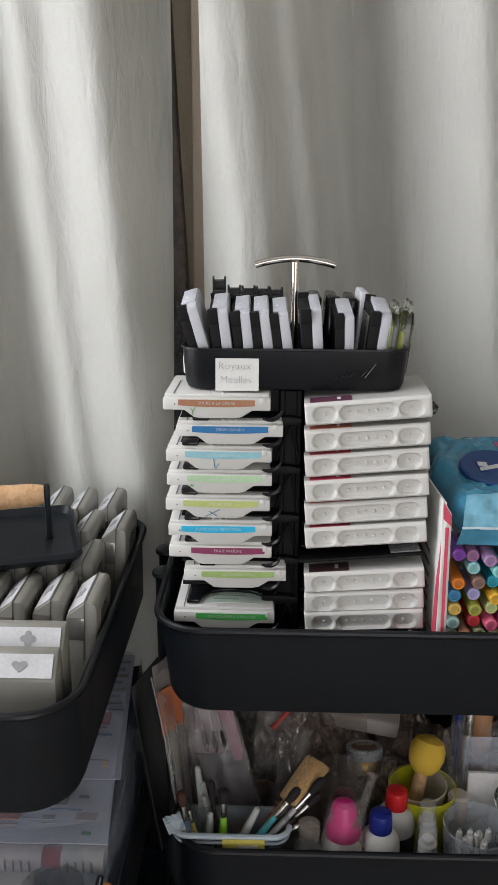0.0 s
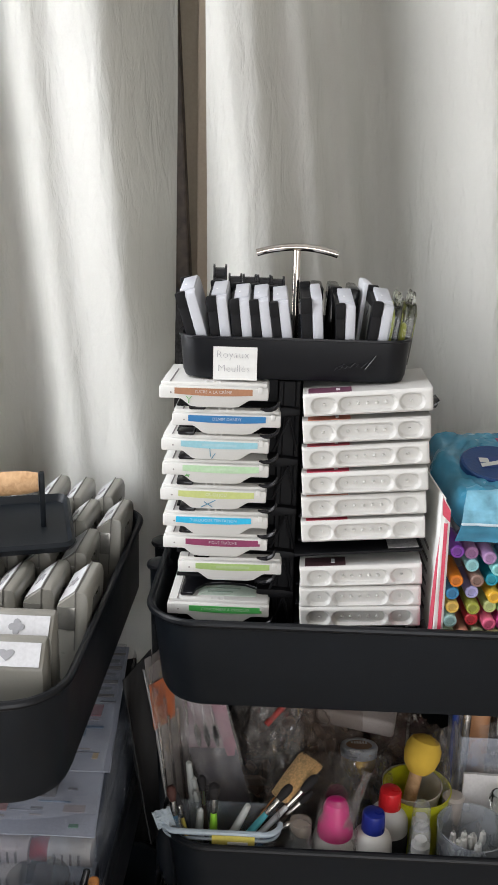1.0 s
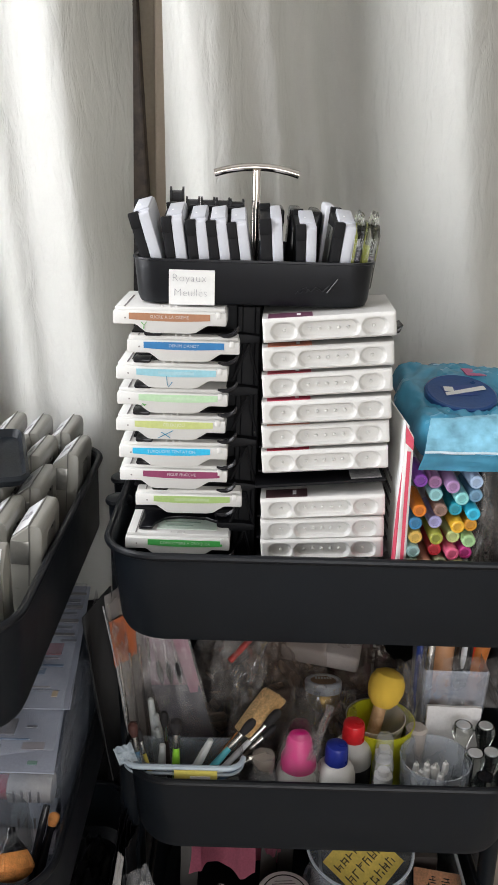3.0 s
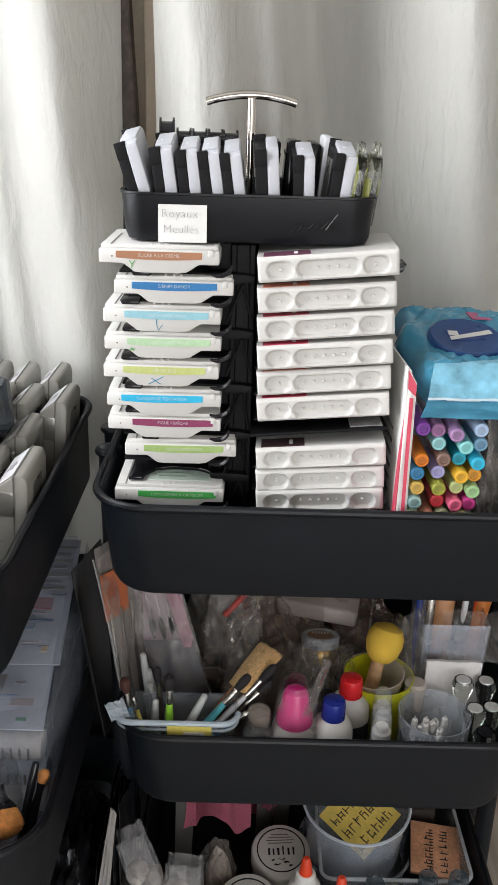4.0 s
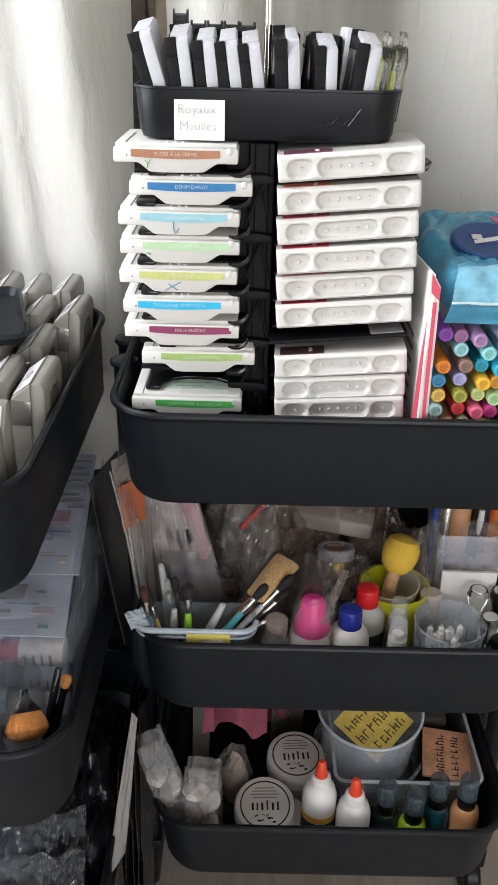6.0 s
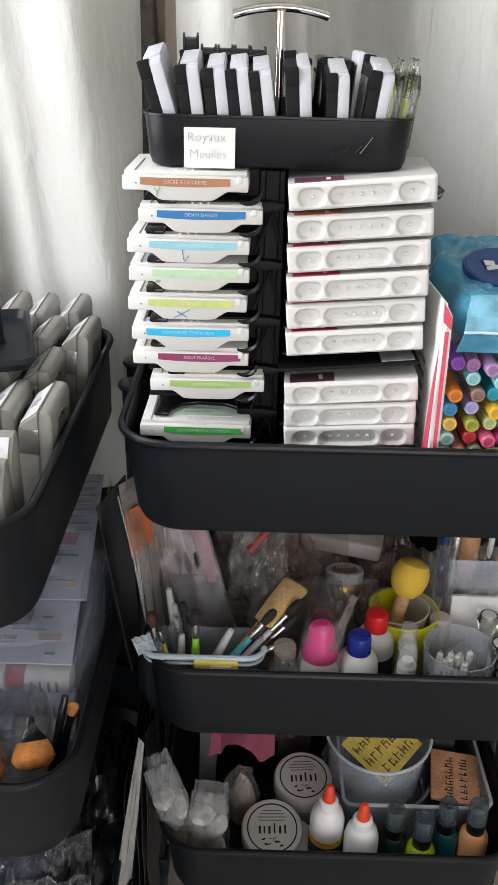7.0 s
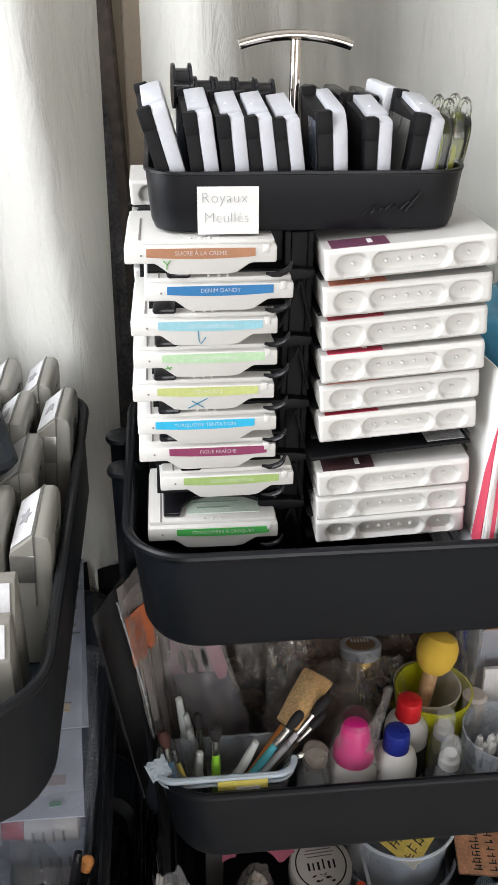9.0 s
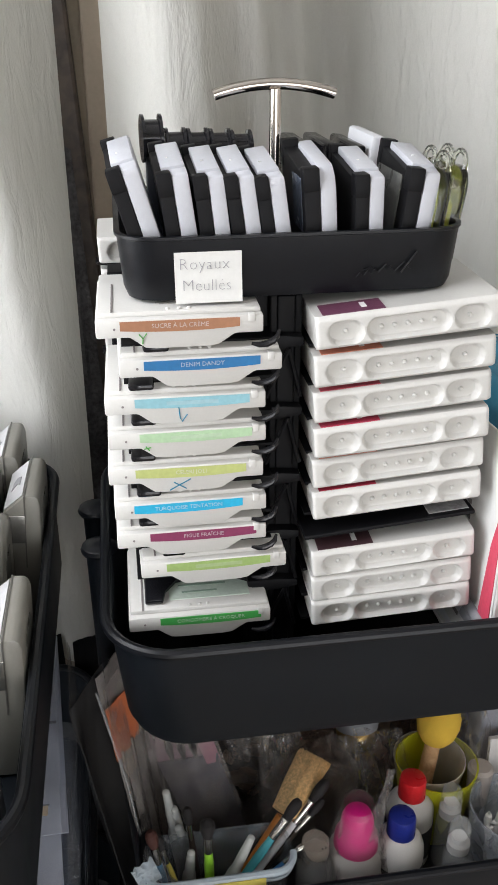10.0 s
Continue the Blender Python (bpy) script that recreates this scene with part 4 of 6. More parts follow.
for k, (x, z, c, word) in enumerate(MARKERS):
    mk = thing("marker", f"{word} capped felt marker lying in the box", "marker", group="markers in the box")
    mk.matrix_basis = pose(x, 0.690 + 0.004 * math.sin(k * 2.3), z, 0.8 * math.sin(k * 1.7), 20 * k, 1.2 * math.sin(k * 3.1))
    if k == 0:
        cap0 = lathe([(0.0030, 0.0014), (0.0034, 0.0), (0.0046, 0.0), (0.0054, 0.0008), (0.0056, 0.004), (0.0058, 0.040), (0.0052, 0.0405)], 18, m=pose(0, 0, 0, -90))
        marker_cap = part("cap", cap0, tint("marker_purple", c, 0.35), mk)
        marker_end = part("end_plug", lathe([(0, 0.0008), (0.0031, 0.0008), (0.0031, 0.003), (0, 0.003)], 14, m=pose(0, 0, 0, -90)), tint("plug_purple", tuple(v * 0.75 for v in c), 0.5), mk)
        marker_barrel = part("barrel", lathe([(0, 0.0405), (0.0051, 0.0405), (0.0053, 0.042), (0.0053, 0.128), (0.0045, 0.130), (0, 0.130)], 14, m=pose(0, 0, 0, -90)), GREY_WHITE, mk)
    else:
        for src, mat in ((marker_cap, tint("marker_" + word.replace(" ", "_"), c, 0.35)), (marker_end, tint("plug_" + word.replace(" ", "_"), tuple(v * 0.75 for v in c), 0.5))):
            if (src.name, word) not in made:
                me = src.data.copy()
                me.materials.clear()
                me.materials.append(mat)
                made[src.name, word] = me
            o = new(src.name.split(".")[0], made[src.name, word])
            o.parent = mk
        again(marker_barrel, Matrix(), mk)


def pillow(w, d, h, n=28, seed=1.0, taper=0.0, crumple=1.0, soft=4.0):
    """A filled film pack: thick in the middle, thin crimped edges, creased; taper narrows its far end."""
    own = bmesh.new()
    top, bot = [], []
    for j in range(n + 1):
        ra, rb = [], []
        for i in range(n + 1):
            u, v = i / n * 2 - 1, j / n * 2 - 1
            k = (max(0.0, 1 - abs(u) ** soft) ** 0.7) * (max(0.0, 1 - abs(v) ** soft) ** 0.75)
            wob = 0.10 * noise.noise(Vector((u * 2.5, v * 2.5, seed))) + 0.07 * noise.noise(Vector((u * 7, v * 5, seed + 2)))
            ridge = 1 - 2 * abs(noise.noise(Vector((u * 4 + v * 1.5, v * 2.5 - u, seed + 9))))
            fine = 1 - 2 * abs(noise.noise(Vector((u * 9 - v * 3, v * 7, seed + 5))))
            z = h * k * (0.5 + wob + crumple * (0.13 * ridge * abs(v) + 0.05 * fine))
            x = w * u * (0.5 - 0.02 * abs(v)) * (1 - taper * (v + 1) / 2) * (1 - 0.07 * v * v * u * u) + w * 0.05 * noise.noise(Vector((v * 2.2, u * 0.6, seed + 3)))
            y = d * v * 0.5 * (1 - 0.36 / soft * u * u) + d * 0.05 * noise.noise(Vector((u * 2.2, v * 0.6, seed + 4)))
            ra.append(own.verts.new((x, y, z)))
            rb.append(own.verts.new((x, y, -h * 0.42 * k)) if 0 < i < n and 0 < j < n else ra[-1])
        top.append(ra)
        bot.append(rb)
    for j in range(n):
        for i in range(n):
            own.faces.new((top[j][i], top[j][i + 1], top[j + 1][i + 1], top[j + 1][i]))
            own.faces.new((bot[j][i], bot[j + 1][i], bot[j + 1][i + 1], bot[j][i + 1]))
    return own


WIPE_BLUE = tint("sky_blue_film", (0.055, 0.27, 0.42), 0.26, vary=0.22, scale=30, bump=0.35, fine=60)
wipes = thing("wet_wipes_pack", "soft sky blue wet wipes pack with navy lid", "wipes")
wipes.matrix_basis = pose(0.2215, 0.770, 0.9000, 9, 2, 3)
part("pack", pillow(0.120, 0.150, 0.033, 60, soft=14.0, crumple=0.7), WIPE_BLUE, wipes, angle=80)
LID_AT = pose(-0.012, -0.008, 0.0180, 7, 0, 0)
lidm = lathe([(0, -0.006), (0.97, -0.006), (1.0, 0.0020), (0.98, 0.0038), (0.92, 0.0048), (0.80, 0.0042), (0, 0.0044)], 40)
moved(lidm, LID_AT @ Matrix.Diagonal((0.031, 0.029, 1, 1)))
wl = part("flip_lid", lidm, tint("navy_plastic", (0.012, 0.055, 0.19), 0.3), wipes, "navy blue oval flip lid")
part("logo_frame", moved(box(-0.019, 0.017, -0.008, 0.012, 0.0044, 0.0048), LID_AT @ pose(0, 0, 0, 0, 0, 8) @ Matrix.Diagonal((0.8, 0.8, 1, 1))), tint("navy_print", (0.02, 0.05, 0.20)), wl, smooth=False)
part("logo_shape", moved(prism([(-0.018, -0.004), (0.026, 0.013), (0.028, 0.006), (-0.018, -0.010)], 0.0049, 0.0052, "z"), LID_AT @ Matrix.Diagonal((0.8, 0.8, 1, 1))), PAPER, wl, smooth=False)
part("logo_bar", moved(box(-0.018, -0.008, -0.001, 0.008, 0.0049, 0.0051), LID_AT @ Matrix.Diagonal((0.8, 0.8, 1, 1))), PAPER, wl, smooth=False)
part("pink_print", sheet([(0.004, 0.034, 0.0195), (0.022, 0.034, 0.0195), (0.022, 0.054, 0.0172), (0.004, 0.054, 0.0172)], 6, 6, 0.0003, 1.0), tint("pink_print", (0.5, 0.12, 0.25)), wipes, "pink printed square")
PALE_FILM = tint("pale_blue_film", (0.20, 0.46, 0.60), 0.25, vary=0.4, scale=45, bump=0.2, fine=110)
part("folded_end", sheet([(-0.057, -0.086, 0.0045), (0.063, -0.086, 0.0080), (0.063, -0.043, 0.0250), (-0.050, -0.062, 0.0215)], 44, 16, 0.0034, 7.0, 0.0012, 0.0035), PALE_FILM, wipes, "pale blue crinkled folded end")
part("fold_edge", tube([(-0.057 + 0.012 * k, -0.0868 + 0.0006 * math.sin(k * 2.1), 0.0048 + 0.00033 * k) for k in range(11)], 0.0011, 6), tint("white_film_edge", (0.55, 0.66, 0.72), 0.3), wipes, "white folded edge")
part("front_seal", sheet([(-0.058, -0.0800, -0.0140), (0.063, -0.0800, -0.0120), (0.063, -0.0870, 0.008), (-0.057, -0.0870, 0.0045)], 30, 10, 0.0022, 8.0, 0.0008), tint("mid_blue_film", (0.075, 0.30, 0.46), 0.25, vary=0.25, scale=40, bump=0.3, fine=70), wipes, "mid blue crimped front")
part("lime_print", tube([(0.030, -0.050, 0.0235), (0.027, -0.058, 0.0208), (0.033, -0.064, 0.0182), (0.030, -0.072, 0.0152)], 0.0016, 8), tint("lime_print", (0.50, 0.62, 0.04)), wipes, "lime green printed squiggle")

bag = thing("plastic_bag", "crinkled clear plastic bag beside the markers", "bag")
part("film", sheet([(0.222, 0.692, 0.738), (0.244, 0.700, 0.738), (0.258, 0.724, 0.880), (0.224, 0.714, 0.872)], 22, 28, 0.009, 11.0), BAG, bag)
lump("plastic_bag", (0.236, 0.77, 0.7315), (0.015, 0.045, 0.050), BAG, "crumpled clear plastic bag in the top tray", "bag", 4)


# ---- middle tray ----
MID = 0.515
tub = thing("plastic_tub", "shallow clear food tub holding brushes and pens", "tub")
TUB = film("clear_tub_plastic", (0.62, 0.70, 0.78), 0.86, 0.15)
TUB_RIM = film("pale_blue_tub_rim", (0.60, 0.70, 0.78), 0.45, 0.15)
part("shell", open_box(-0.054, 0.035, 0.684, 0.724, MID, 0.592, 0.014, 0.006, 0.0012, 0.0), TUB, tub)
lip_in, lip_out = rounded(-0.054, 0.035, 0.684, 0.724, 0.014, 6), rounded(-0.0700, 0.0362, 0.6828, 0.7252, 0.015, 6)
part("flange", loft([[(x, y, 0.5925) for x, y in lip_out], [(x, y, 0.5908) for x, y in lip_out], [(x, y, 0.5908) for x, y in lip_in], [(x, y, 0.5925) for x, y in lip_in], [(x, y, 0.5925) for x, y in lip_out]], False, False), TUB, tub)
LIP = [(x, y) for x, y in rounded(-0.0705, 0.0365, 0.6825, 0.7255, 0.015, 6) if y < 0.7105]
part("rim", tube([(x, y, 0.5930) for x, y in LIP], 0.0026, 8), TUB_RIM, tub, "pale blue rolled rim")
part("band", tube([(x * 0.985, y + 0.0005, 0.5858) for x, y in LIP], 0.0014, 6), TUB_RIM, tub)
part("label", box(-0.024, 0.014, 0.6794, 0.6800, 0.5835, 0.5925), tint("yellow_print", (0.64, 0.54, 0.12)), tub, "torn yellow paper label", smooth=False)
part("label_tear", box(-0.010, 0.008, 0.6788, 0.6793, 0.5835, 0.5868), PAPER, tub, smooth=False)
part("spout", crinkle([(-0.073, 0.685, 0.592), (-0.058, 0.692, 0.592), (-0.064, 0.698, 0.606), (-0.079, 0.688, 0.607)], 16, 0.0018, 5.0), TUB_RIM, tub, "bent clear corner")

BRISTLE_GOLD = tint("golden_bristle", (0.80, 0.57, 0.30), 0.8, vary=0.35, scale=500, bump=0.0)
BRISTLE_DARK = tint("black_bristle", (0.015, 0.013, 0.014), 0.7, bump=0.5, fine=900)
FERRULE = tint("silver_ferrule", (0.62, 0.60, 0.57), 0.25, metal=1.0)


def paint_brush(a, b, r, handle, bristle, label, grow=1.0):
    """A brush from its handle's end a to its bristles' tip b."""
    t = thing("paint_brush", label, "brush", group="brushes in the tub")
    A, B = Vector(a), Vector(b)
    p1, p2 = A.lerp(B, 0.66), A.lerp(B, 0.83)
    part("handle", rod([(0, 0), (r * 0.6, 0.01), (r * 0.9, 0.3), (r, 0.8), (r * 0.8, 1.0), (0, 1.0)], A, p1), handle, t)
    part("ferrule", rod([(r * 0.8, 0), (r * 0.95, 0.1), (r * 0.95, 0.8), (r * 1.05, 1.0), (0, 1.0)], p1, p2), FERRULE, t)
    part("bristles", rod([(r * 0.95, 0), (r * 1.45 * grow, 0.45), (r * 1.35 * grow, 0.8), (r * 0.7, 0.97), (0, 1.0)], p2, B), bristle, t)


AQUA = tint("aqua_lacquer", (0.10, 0.50, 0.58), 0.3)
paint_brush((-0.020, 0.692, 0.545), (0.046, 0.722, 0.616), 0.0034, AQUA, BRISTLE_DARK, "aqua handled paint brush with black bristles", 0.9)
paint_brush((-0.012, 0.694, 0.545), (0.070, 0.736, 0.617), 0.0030, GREY_WHITE, BRISTLE_DARK, "silver handled paint brush with black bristles", 1.05)
paint_brush((-0.002, 0.700, 0.548), (0.066, 0.730, 0.604), 0.0022, DARK_WOOD, BRISTLE_DARK, "thin dark paint brush in the tub")
paint_brush((0.000, 0.694, 0.556), (0.046, 0.704, 0.590), 0.0018, tint("blue_lacquer", (0.02, 0.12, 0.3), 0.3), FERRULE, "thin blue detail brush in the tub")
fb = thing("flat_brush", "wide golden bristle brush lying across the tub", "brush")
part("bristles", hairs((0.0350, 0.728, 0.597), (0.0655, 0.760, 0.6165), 0.0095, 0.0140, 0.5, 1300, 5, 0.0006), BRISTLE_GOLD, fb, "golden bristles")
part("handle", rod([(0.002, 0), (0.0028, 0.5), (0.004, 1.0), (0, 1.0)], (-0.022, 0.698, 0.535), (0.033, 0.726, 0.596)), tint("orange_lacquer", (0.55, 0.2, 0.04), 0.4), fb)

TUBE_WHITE = film("frosted_barrel", (0.60, 0.62, 0.60), 0.35, 0.3)


def water_brush(a, b, r, label, band=None):
    t = thing("water_brush", label, "brush", group="water brushes in the tub")
    A, B = Vector(a), Vector(b)
    part("barrel", rod([(0, 0), (r, 0.02), (r, 0.55), (r * 0.7, 0.6), (0, 0.6)], A, B), TUBE_WHITE, t)
    part("cap", rod([(r * 0.75, 0.58), (r * 0.72, 0.75), (r * 0.55, 0.97), (0, 1.0)], A, B), TUBE_WHITE, t)
    if band is not None:
        part("band", rod([(r * 1.04, 0.30), (r * 1.06, 0.32), (r * 1.06, 0.55), (r * 1.0, 0.57)], A, B), band, t)


water_brush((-0.024, 0.690, 0.545), (0.008, 0.702, 0.610), 0.0050, "frosted water brush leaning in the tub")
water_brush((-0.040, 0.716, 0.530), (-0.036, 0.700, 0.604), 0.0050, "frosted water brush standing in the tub")
water_brush((-0.040, 0.735, 0.530), (-0.051, 0.735, 0.628), 0.0050, "frosted water brush standing behind others")
water_brush((-0.036, 0.742, 0.530), (-0.046, 0.733, 0.612), 0.0050, "frosted water brush beside the package")
water_brush((-0.030, 0.740, 0.530), (-0.044, 0.724, 0.602), 0.0050, "short frosted water brush in the tub")
GREEN_BAND = tint("leaf_green_plastic", (0.25, 0.55, 0.04), 0.35)
paint_brush((-0.024, 0.694, 0.545), (-0.024, 0.704, 0.628), 0.0036, GREEN_BAND, BRISTLE_DARK, "green handled round brush with black bristles", 1.05)
paint_brush((-0.050, 0.692, 0.540), (-0.064, 0.706, 0.622), 0.0030, tint("blue_grey_lacquer", (0.06, 0.16, 0.26), 0.3), tint("brown_bristle", (0.06, 0.02, 0.015), 0.7), "blue handled brush with brown bristles", 1.05)
paint_brush((-0.040, 0.694, 0.545), (-0.060, 0.710, 0.612), 0.0022, tint("yellow_lacquer", (0.6, 0.5, 0.1), 0.3), BRISTLE_DARK, "thin yellow brush leaning in the tub")
paint_brush((-0.030, 0.715, 0.535), (-0.037, 0.722, 0.622), 0.0026, DARK_WOOD, BRISTLE_DARK, "dark brush with rounded black bristles", 1.0)

# packages leaning behind the tub
pk = thing("brush_package", "clear brush package with an orange card at its top", "package")
part("backing", sheet([(-0.064, 0.732, 0.520), (-0.045, 0.775, 0.520), (-0.066, 0.800, 0.722), (-0.094, 0.752, 0.722)], 10, 16, 0.003, 21.0), tint("grey_card", (0.24, 0.22, 0.21), 0.6, vary=0.25, scale=40), pk)
part("card", sheet([(-0.0835, 0.740, 0.655), (-0.0680, 0.768, 0.652), (-0.0700, 0.775, 0.695), (-0.0890, 0.744, 0.700)], 8, 8, 0.002, 22.0), tint("orange_card", (0.46, 0.12, 0.04), 0.5), pk, "orange header card")
part("film", sheet([(-0.060, 0.727, 0.520), (-0.043, 0.770, 0.520), (-0.064, 0.795, 0.718), (-0.089, 0.744, 0.718)], 14, 20, 0.006, 23.0), BAG, pk)
part("seam", tube([(-0.0635, 0.7265, 0.530), (-0.078, 0.735, 0.640), (-0.0935, 0.7440, 0.716)], 0.0009, 6), CLEAR, pk, "pale welded edge")
for k in range(4):
    part("brush_stem", tube([(-0.066 + 0.006 * k, 0.738 + 0.011 * k, 0.53), (-0.080 + 0.007 * k, 0.745 + 0.013 * k, 0.66)], 0.0016, 8), FERRULE, pk)
pp = thing("stencil_package", "mauve and pink clear package leaning behind the tub", "package")
part("backing", sheet([(-0.055, 0.778, 0.612), (-0.008, 0.781, 0.612), (-0.036, 0.800, 0.705), (-0.082, 0.795, 0.705)], 12, 14, 0.002, 31.0, 0.002), tint("mauve_print", (0.15, 0.08, 0.108), 0.4, vary=0.4, scale=25), pp)
part("lower_card", sheet([(-0.020, 0.755, 0.518), (0.020, 0.760, 0.518), (-0.0085, 0.7808, 0.6115), (-0.0555, 0.7775, 0.6115)], 12, 14, 0.002, 31.0, 0.002), tint("blue_black_print", (0.045, 0.042, 0.062), 0.35, vary=0.4, scale=25), pp, "blue black lower half")
part("card_edge", sheet([(-0.017, 0.776, 0.605), (-0.006, 0.779, 0.605), (-0.034, 0.795, 0.705), (-0.050, 0.792, 0.705)], 4, 12, 0.002, 32.0), tint("dull_pink_print", (0.30, 0.12, 0.175), 0.45), pp, "dull pink edge")
for k in range(3):
    part("slip", tube([(-0.048 + 0.009 * k, 0.774, 0.640), (-0.055 + 0.009 * k, 0.7835, 0.668 + 0.005 * (k % 2))], 0.0010, 8), BAG, pp)
    part("bristle_tip", rod([(0.0016, 0), (0.0032, 0.5), (0.0012, 1.0), (0, 1.0)], (-0.048 + 0.009 * k, 0.774, 0.640), (-0.0435 + 0.009 * k, 0.771, 0.618), 8), BRISTLE_DARK, pp)
part("film", sheet([(-0.030, 0.745, 0.518), (0.024, 0.750, 0.518), (-0.032, 0.790, 0.712), (-0.086, 0.784, 0.712)], 14, 18, 0.004, 33.0), BAG, pp)

# heaps of clear bags behind
for k, (x, y, sx, sy, sz, mt) in enumerate(((0.045, 0.86, 0.045, 0.045, 0.060, DUSKY_BAG), (0.075, 0.79, 0.030, 0.030, 0.040, DUSKY_BAG), (0.005, 0.83, 0.030, 0.035, 0.060, BAG), (0.120, 0.845, 0.045, 0.040, 0.030, DUSKY_BAG), (0.095, 0.745, 0.022, 0.020, 0.036, BAG), (0.175, 0.86, 0.040, 0.035, 0.040, DUSKY_BAG), (0.045, 0.775, 0.024, 0.022, 0.042, BAG))):
    lump("plastic_bag", (x, y, MID + 0.001), (sx, sy, sz), mt, "crumpled clear bag of craft pieces in the middle tray", "bag", 10 + k, 0.30)
stuff = bmesh.new()
rnd = random.Random(7)
for k in range(70):
    s = rnd.uniform(0.004, 0.012)
    m = pose(rnd.uniform(-0.01, 0.20), rnd.uniform(0.80, 0.90), MID + 0.012 + rnd.uniform(0, 0.040), rnd.uniform(0, 180), rnd.uniform(0, 180), rnd.uniform(0, 180))
    b1 = box(-s, s, -s * 0.7, s * 0.7, -s * 0.25, s * 0.25, s * 0.1, 1)
    moved(b1, m)
    join(b1, stuff)
tagged(part("craft_pieces", stuff, tint("brown_beige_bits", (0.42, 0.29, 0.21), 0.6, vary=0.5, scale=70)), "heap of small brown craft pieces in bags", "craft pieces", kind="stuff")
rp = thing("felt_pen", "dull red pen lying on the bags", "pen")
part("barrel", rod([(0, 0), (0.0032, 0.02), (0.0032, 0.95), (0, 1)], (0.020, 0.805, 0.622), (0.046, 0.825, 0.643)), tint("dull_red_plastic", (0.4, 0.06, 0.05), 0.4), rp)

wb2 = thing("soap_block", "pale white block lying on the bags", "block")
wb2.matrix_basis = pose(0.118, 0.868, 0.600, 8, 3, -12)
part("block", box(-0.042, 0.042, -0.018, 0.018, -0.010, 0.010, 0.004, 3), tint("dull_white_foam", (0.42, 0.37, 0.345), 0.7), wb2)
jar = thing("jar", "small clear jar with a gold rim lying in bags", "jar")
jar.matrix_basis = pose(0.118, 0.822, 0.560, -14, 0, 0)
part("glass", lathe([(0.017, 0.0), (0.018, 0.004), (0.018, 0.014), (0.016, 0.017)], 24), tint("gold_cap", (0.5, 0.34, 0.12), 0.3, metal=1.0), jar)
part("lid", lathe([(0.0165, 0.017), (0.019, 0.018), (0.0195, 0.027), (0.018, 0.029), (0.0145, 0.029), (0.0140, 0.0275), (0, 0.0275)], 28), MILKY, jar)
part("insert", lathe([(0.0135, 0.0278), (0, 0.0282)], 24), tint("amber_print", (0.28, 0.15, 0.06), 0.4), jar)
for k in range(6):
    part("print_bar", box(-0.008 + 0.003 * k, -0.0062 + 0.003 * k, 0.003, 0.009, 0.0283, 0.0286), PAPER, jar, smooth=False)

for k, pts in enumerate(([(0.030, 0.752, 0.545), (0.066, 0.744, 0.545), (0.060, 0.765, 0.606), (0.032, 0.770, 0.618)], [(0.078, 0.765, 0.540), (0.118, 0.770, 0.540), (0.112, 0.790, 0.600), (0.084, 0.792, 0.604)], [(0.000, 0.790, 0.560), (0.052, 0.800, 0.560), (0.058, 0.822, 0.660), (0.006, 0.815, 0.665)])):
    fs = thing("plastic_film", "crinkled clear film standing among the bags", "film", group="clear films in the tray")
    part("film", sheet(pts, 20, 20, 0.012, 45.0 + k), BAG, fs)
for k, (pts, dp, mt) in enumerate((
        ([(0.020, 0.752, 0.560), (0.060, 0.760, 0.560), (0.056, 0.790, 0.640), (0.024, 0.782, 0.632)], 0.005, BAG),
        ([(0.060, 0.742, 0.535), (0.100, 0.748, 0.535), (0.104, 0.775, 0.592), (0.064, 0.770, 0.600)], 0.006, BAG),
        ([(0.100, 0.760, 0.545), (0.150, 0.765, 0.545), (0.146, 0.800, 0.596), (0.104, 0.798, 0.604)], 0.007, BAG),
        ([(0.010, 0.815, 0.580), (0.070, 0.820, 0.580), (0.066, 0.850, 0.668), (0.014, 0.845, 0.660)], 0.008, DUSKY_BAG),
        ([(0.060, 0.825, 0.560), (0.125, 0.832, 0.560), (0.120, 0.862, 0.622), (0.066, 0.860, 0.640)], 0.008, DUSKY_BAG),
        ([(0.130, 0.835, 0.560), (0.190, 0.840, 0.560), (0.186, 0.872, 0.610), (0.134, 0.868, 0.606)], 0.008, DUSKY_BAG),
        ([(0.192, 0.758, 0.552), (0.212, 0.768, 0.552), (0.208, 0.785, 0.668), (0.188, 0.778, 0.640)], 0.006, BAG),
        ([(0.066, 0.690, 0.530), (0.110, 0.688, 0.528), (0.106, 0.716, 0.610), (0.074, 0.716, 0.606)], 0.004, BAG),
        ([(0.226, 0.770, 0.600), (0.300, 0.772, 0.600), (0.290, 0.800, 0.640), (0.232, 0.800, 0.636)], 0.003, BAG))):
    fs = thing("plastic_film", "crushed clear film with bright creases in the tray", "film", group="clear films in the tray")
    part("film", crinkle(pts, 34, dp, 200.0 + 3.7 * k), mt, fs, angle=24)
mp2 = thing("mauve_package", "dark mauve package with a white edge behind the bags", "package")
part("card", sheet([(0.132, 0.890, 0.530), (0.176, 0.890, 0.530), (0.180, 0.902, 0.705), (0.134, 0.902, 0.705)], 10, 14, 0.002, 71.0), tint("dark_mauve_print", (0.15, 0.05, 0.075), 0.4, vary=0.5, scale=60), mp2)
part("edge", sheet([(0.1762, 0.888, 0.530), (0.1790, 0.888, 0.530), (0.1830, 0.900, 0.705), (0.1802, 0.900, 0.705)], 2, 14, 0.0003, 71.0), PAPER, mp2, "white edge")
cj = thing("vial", "small clear vial with a pale stopper", "vial")
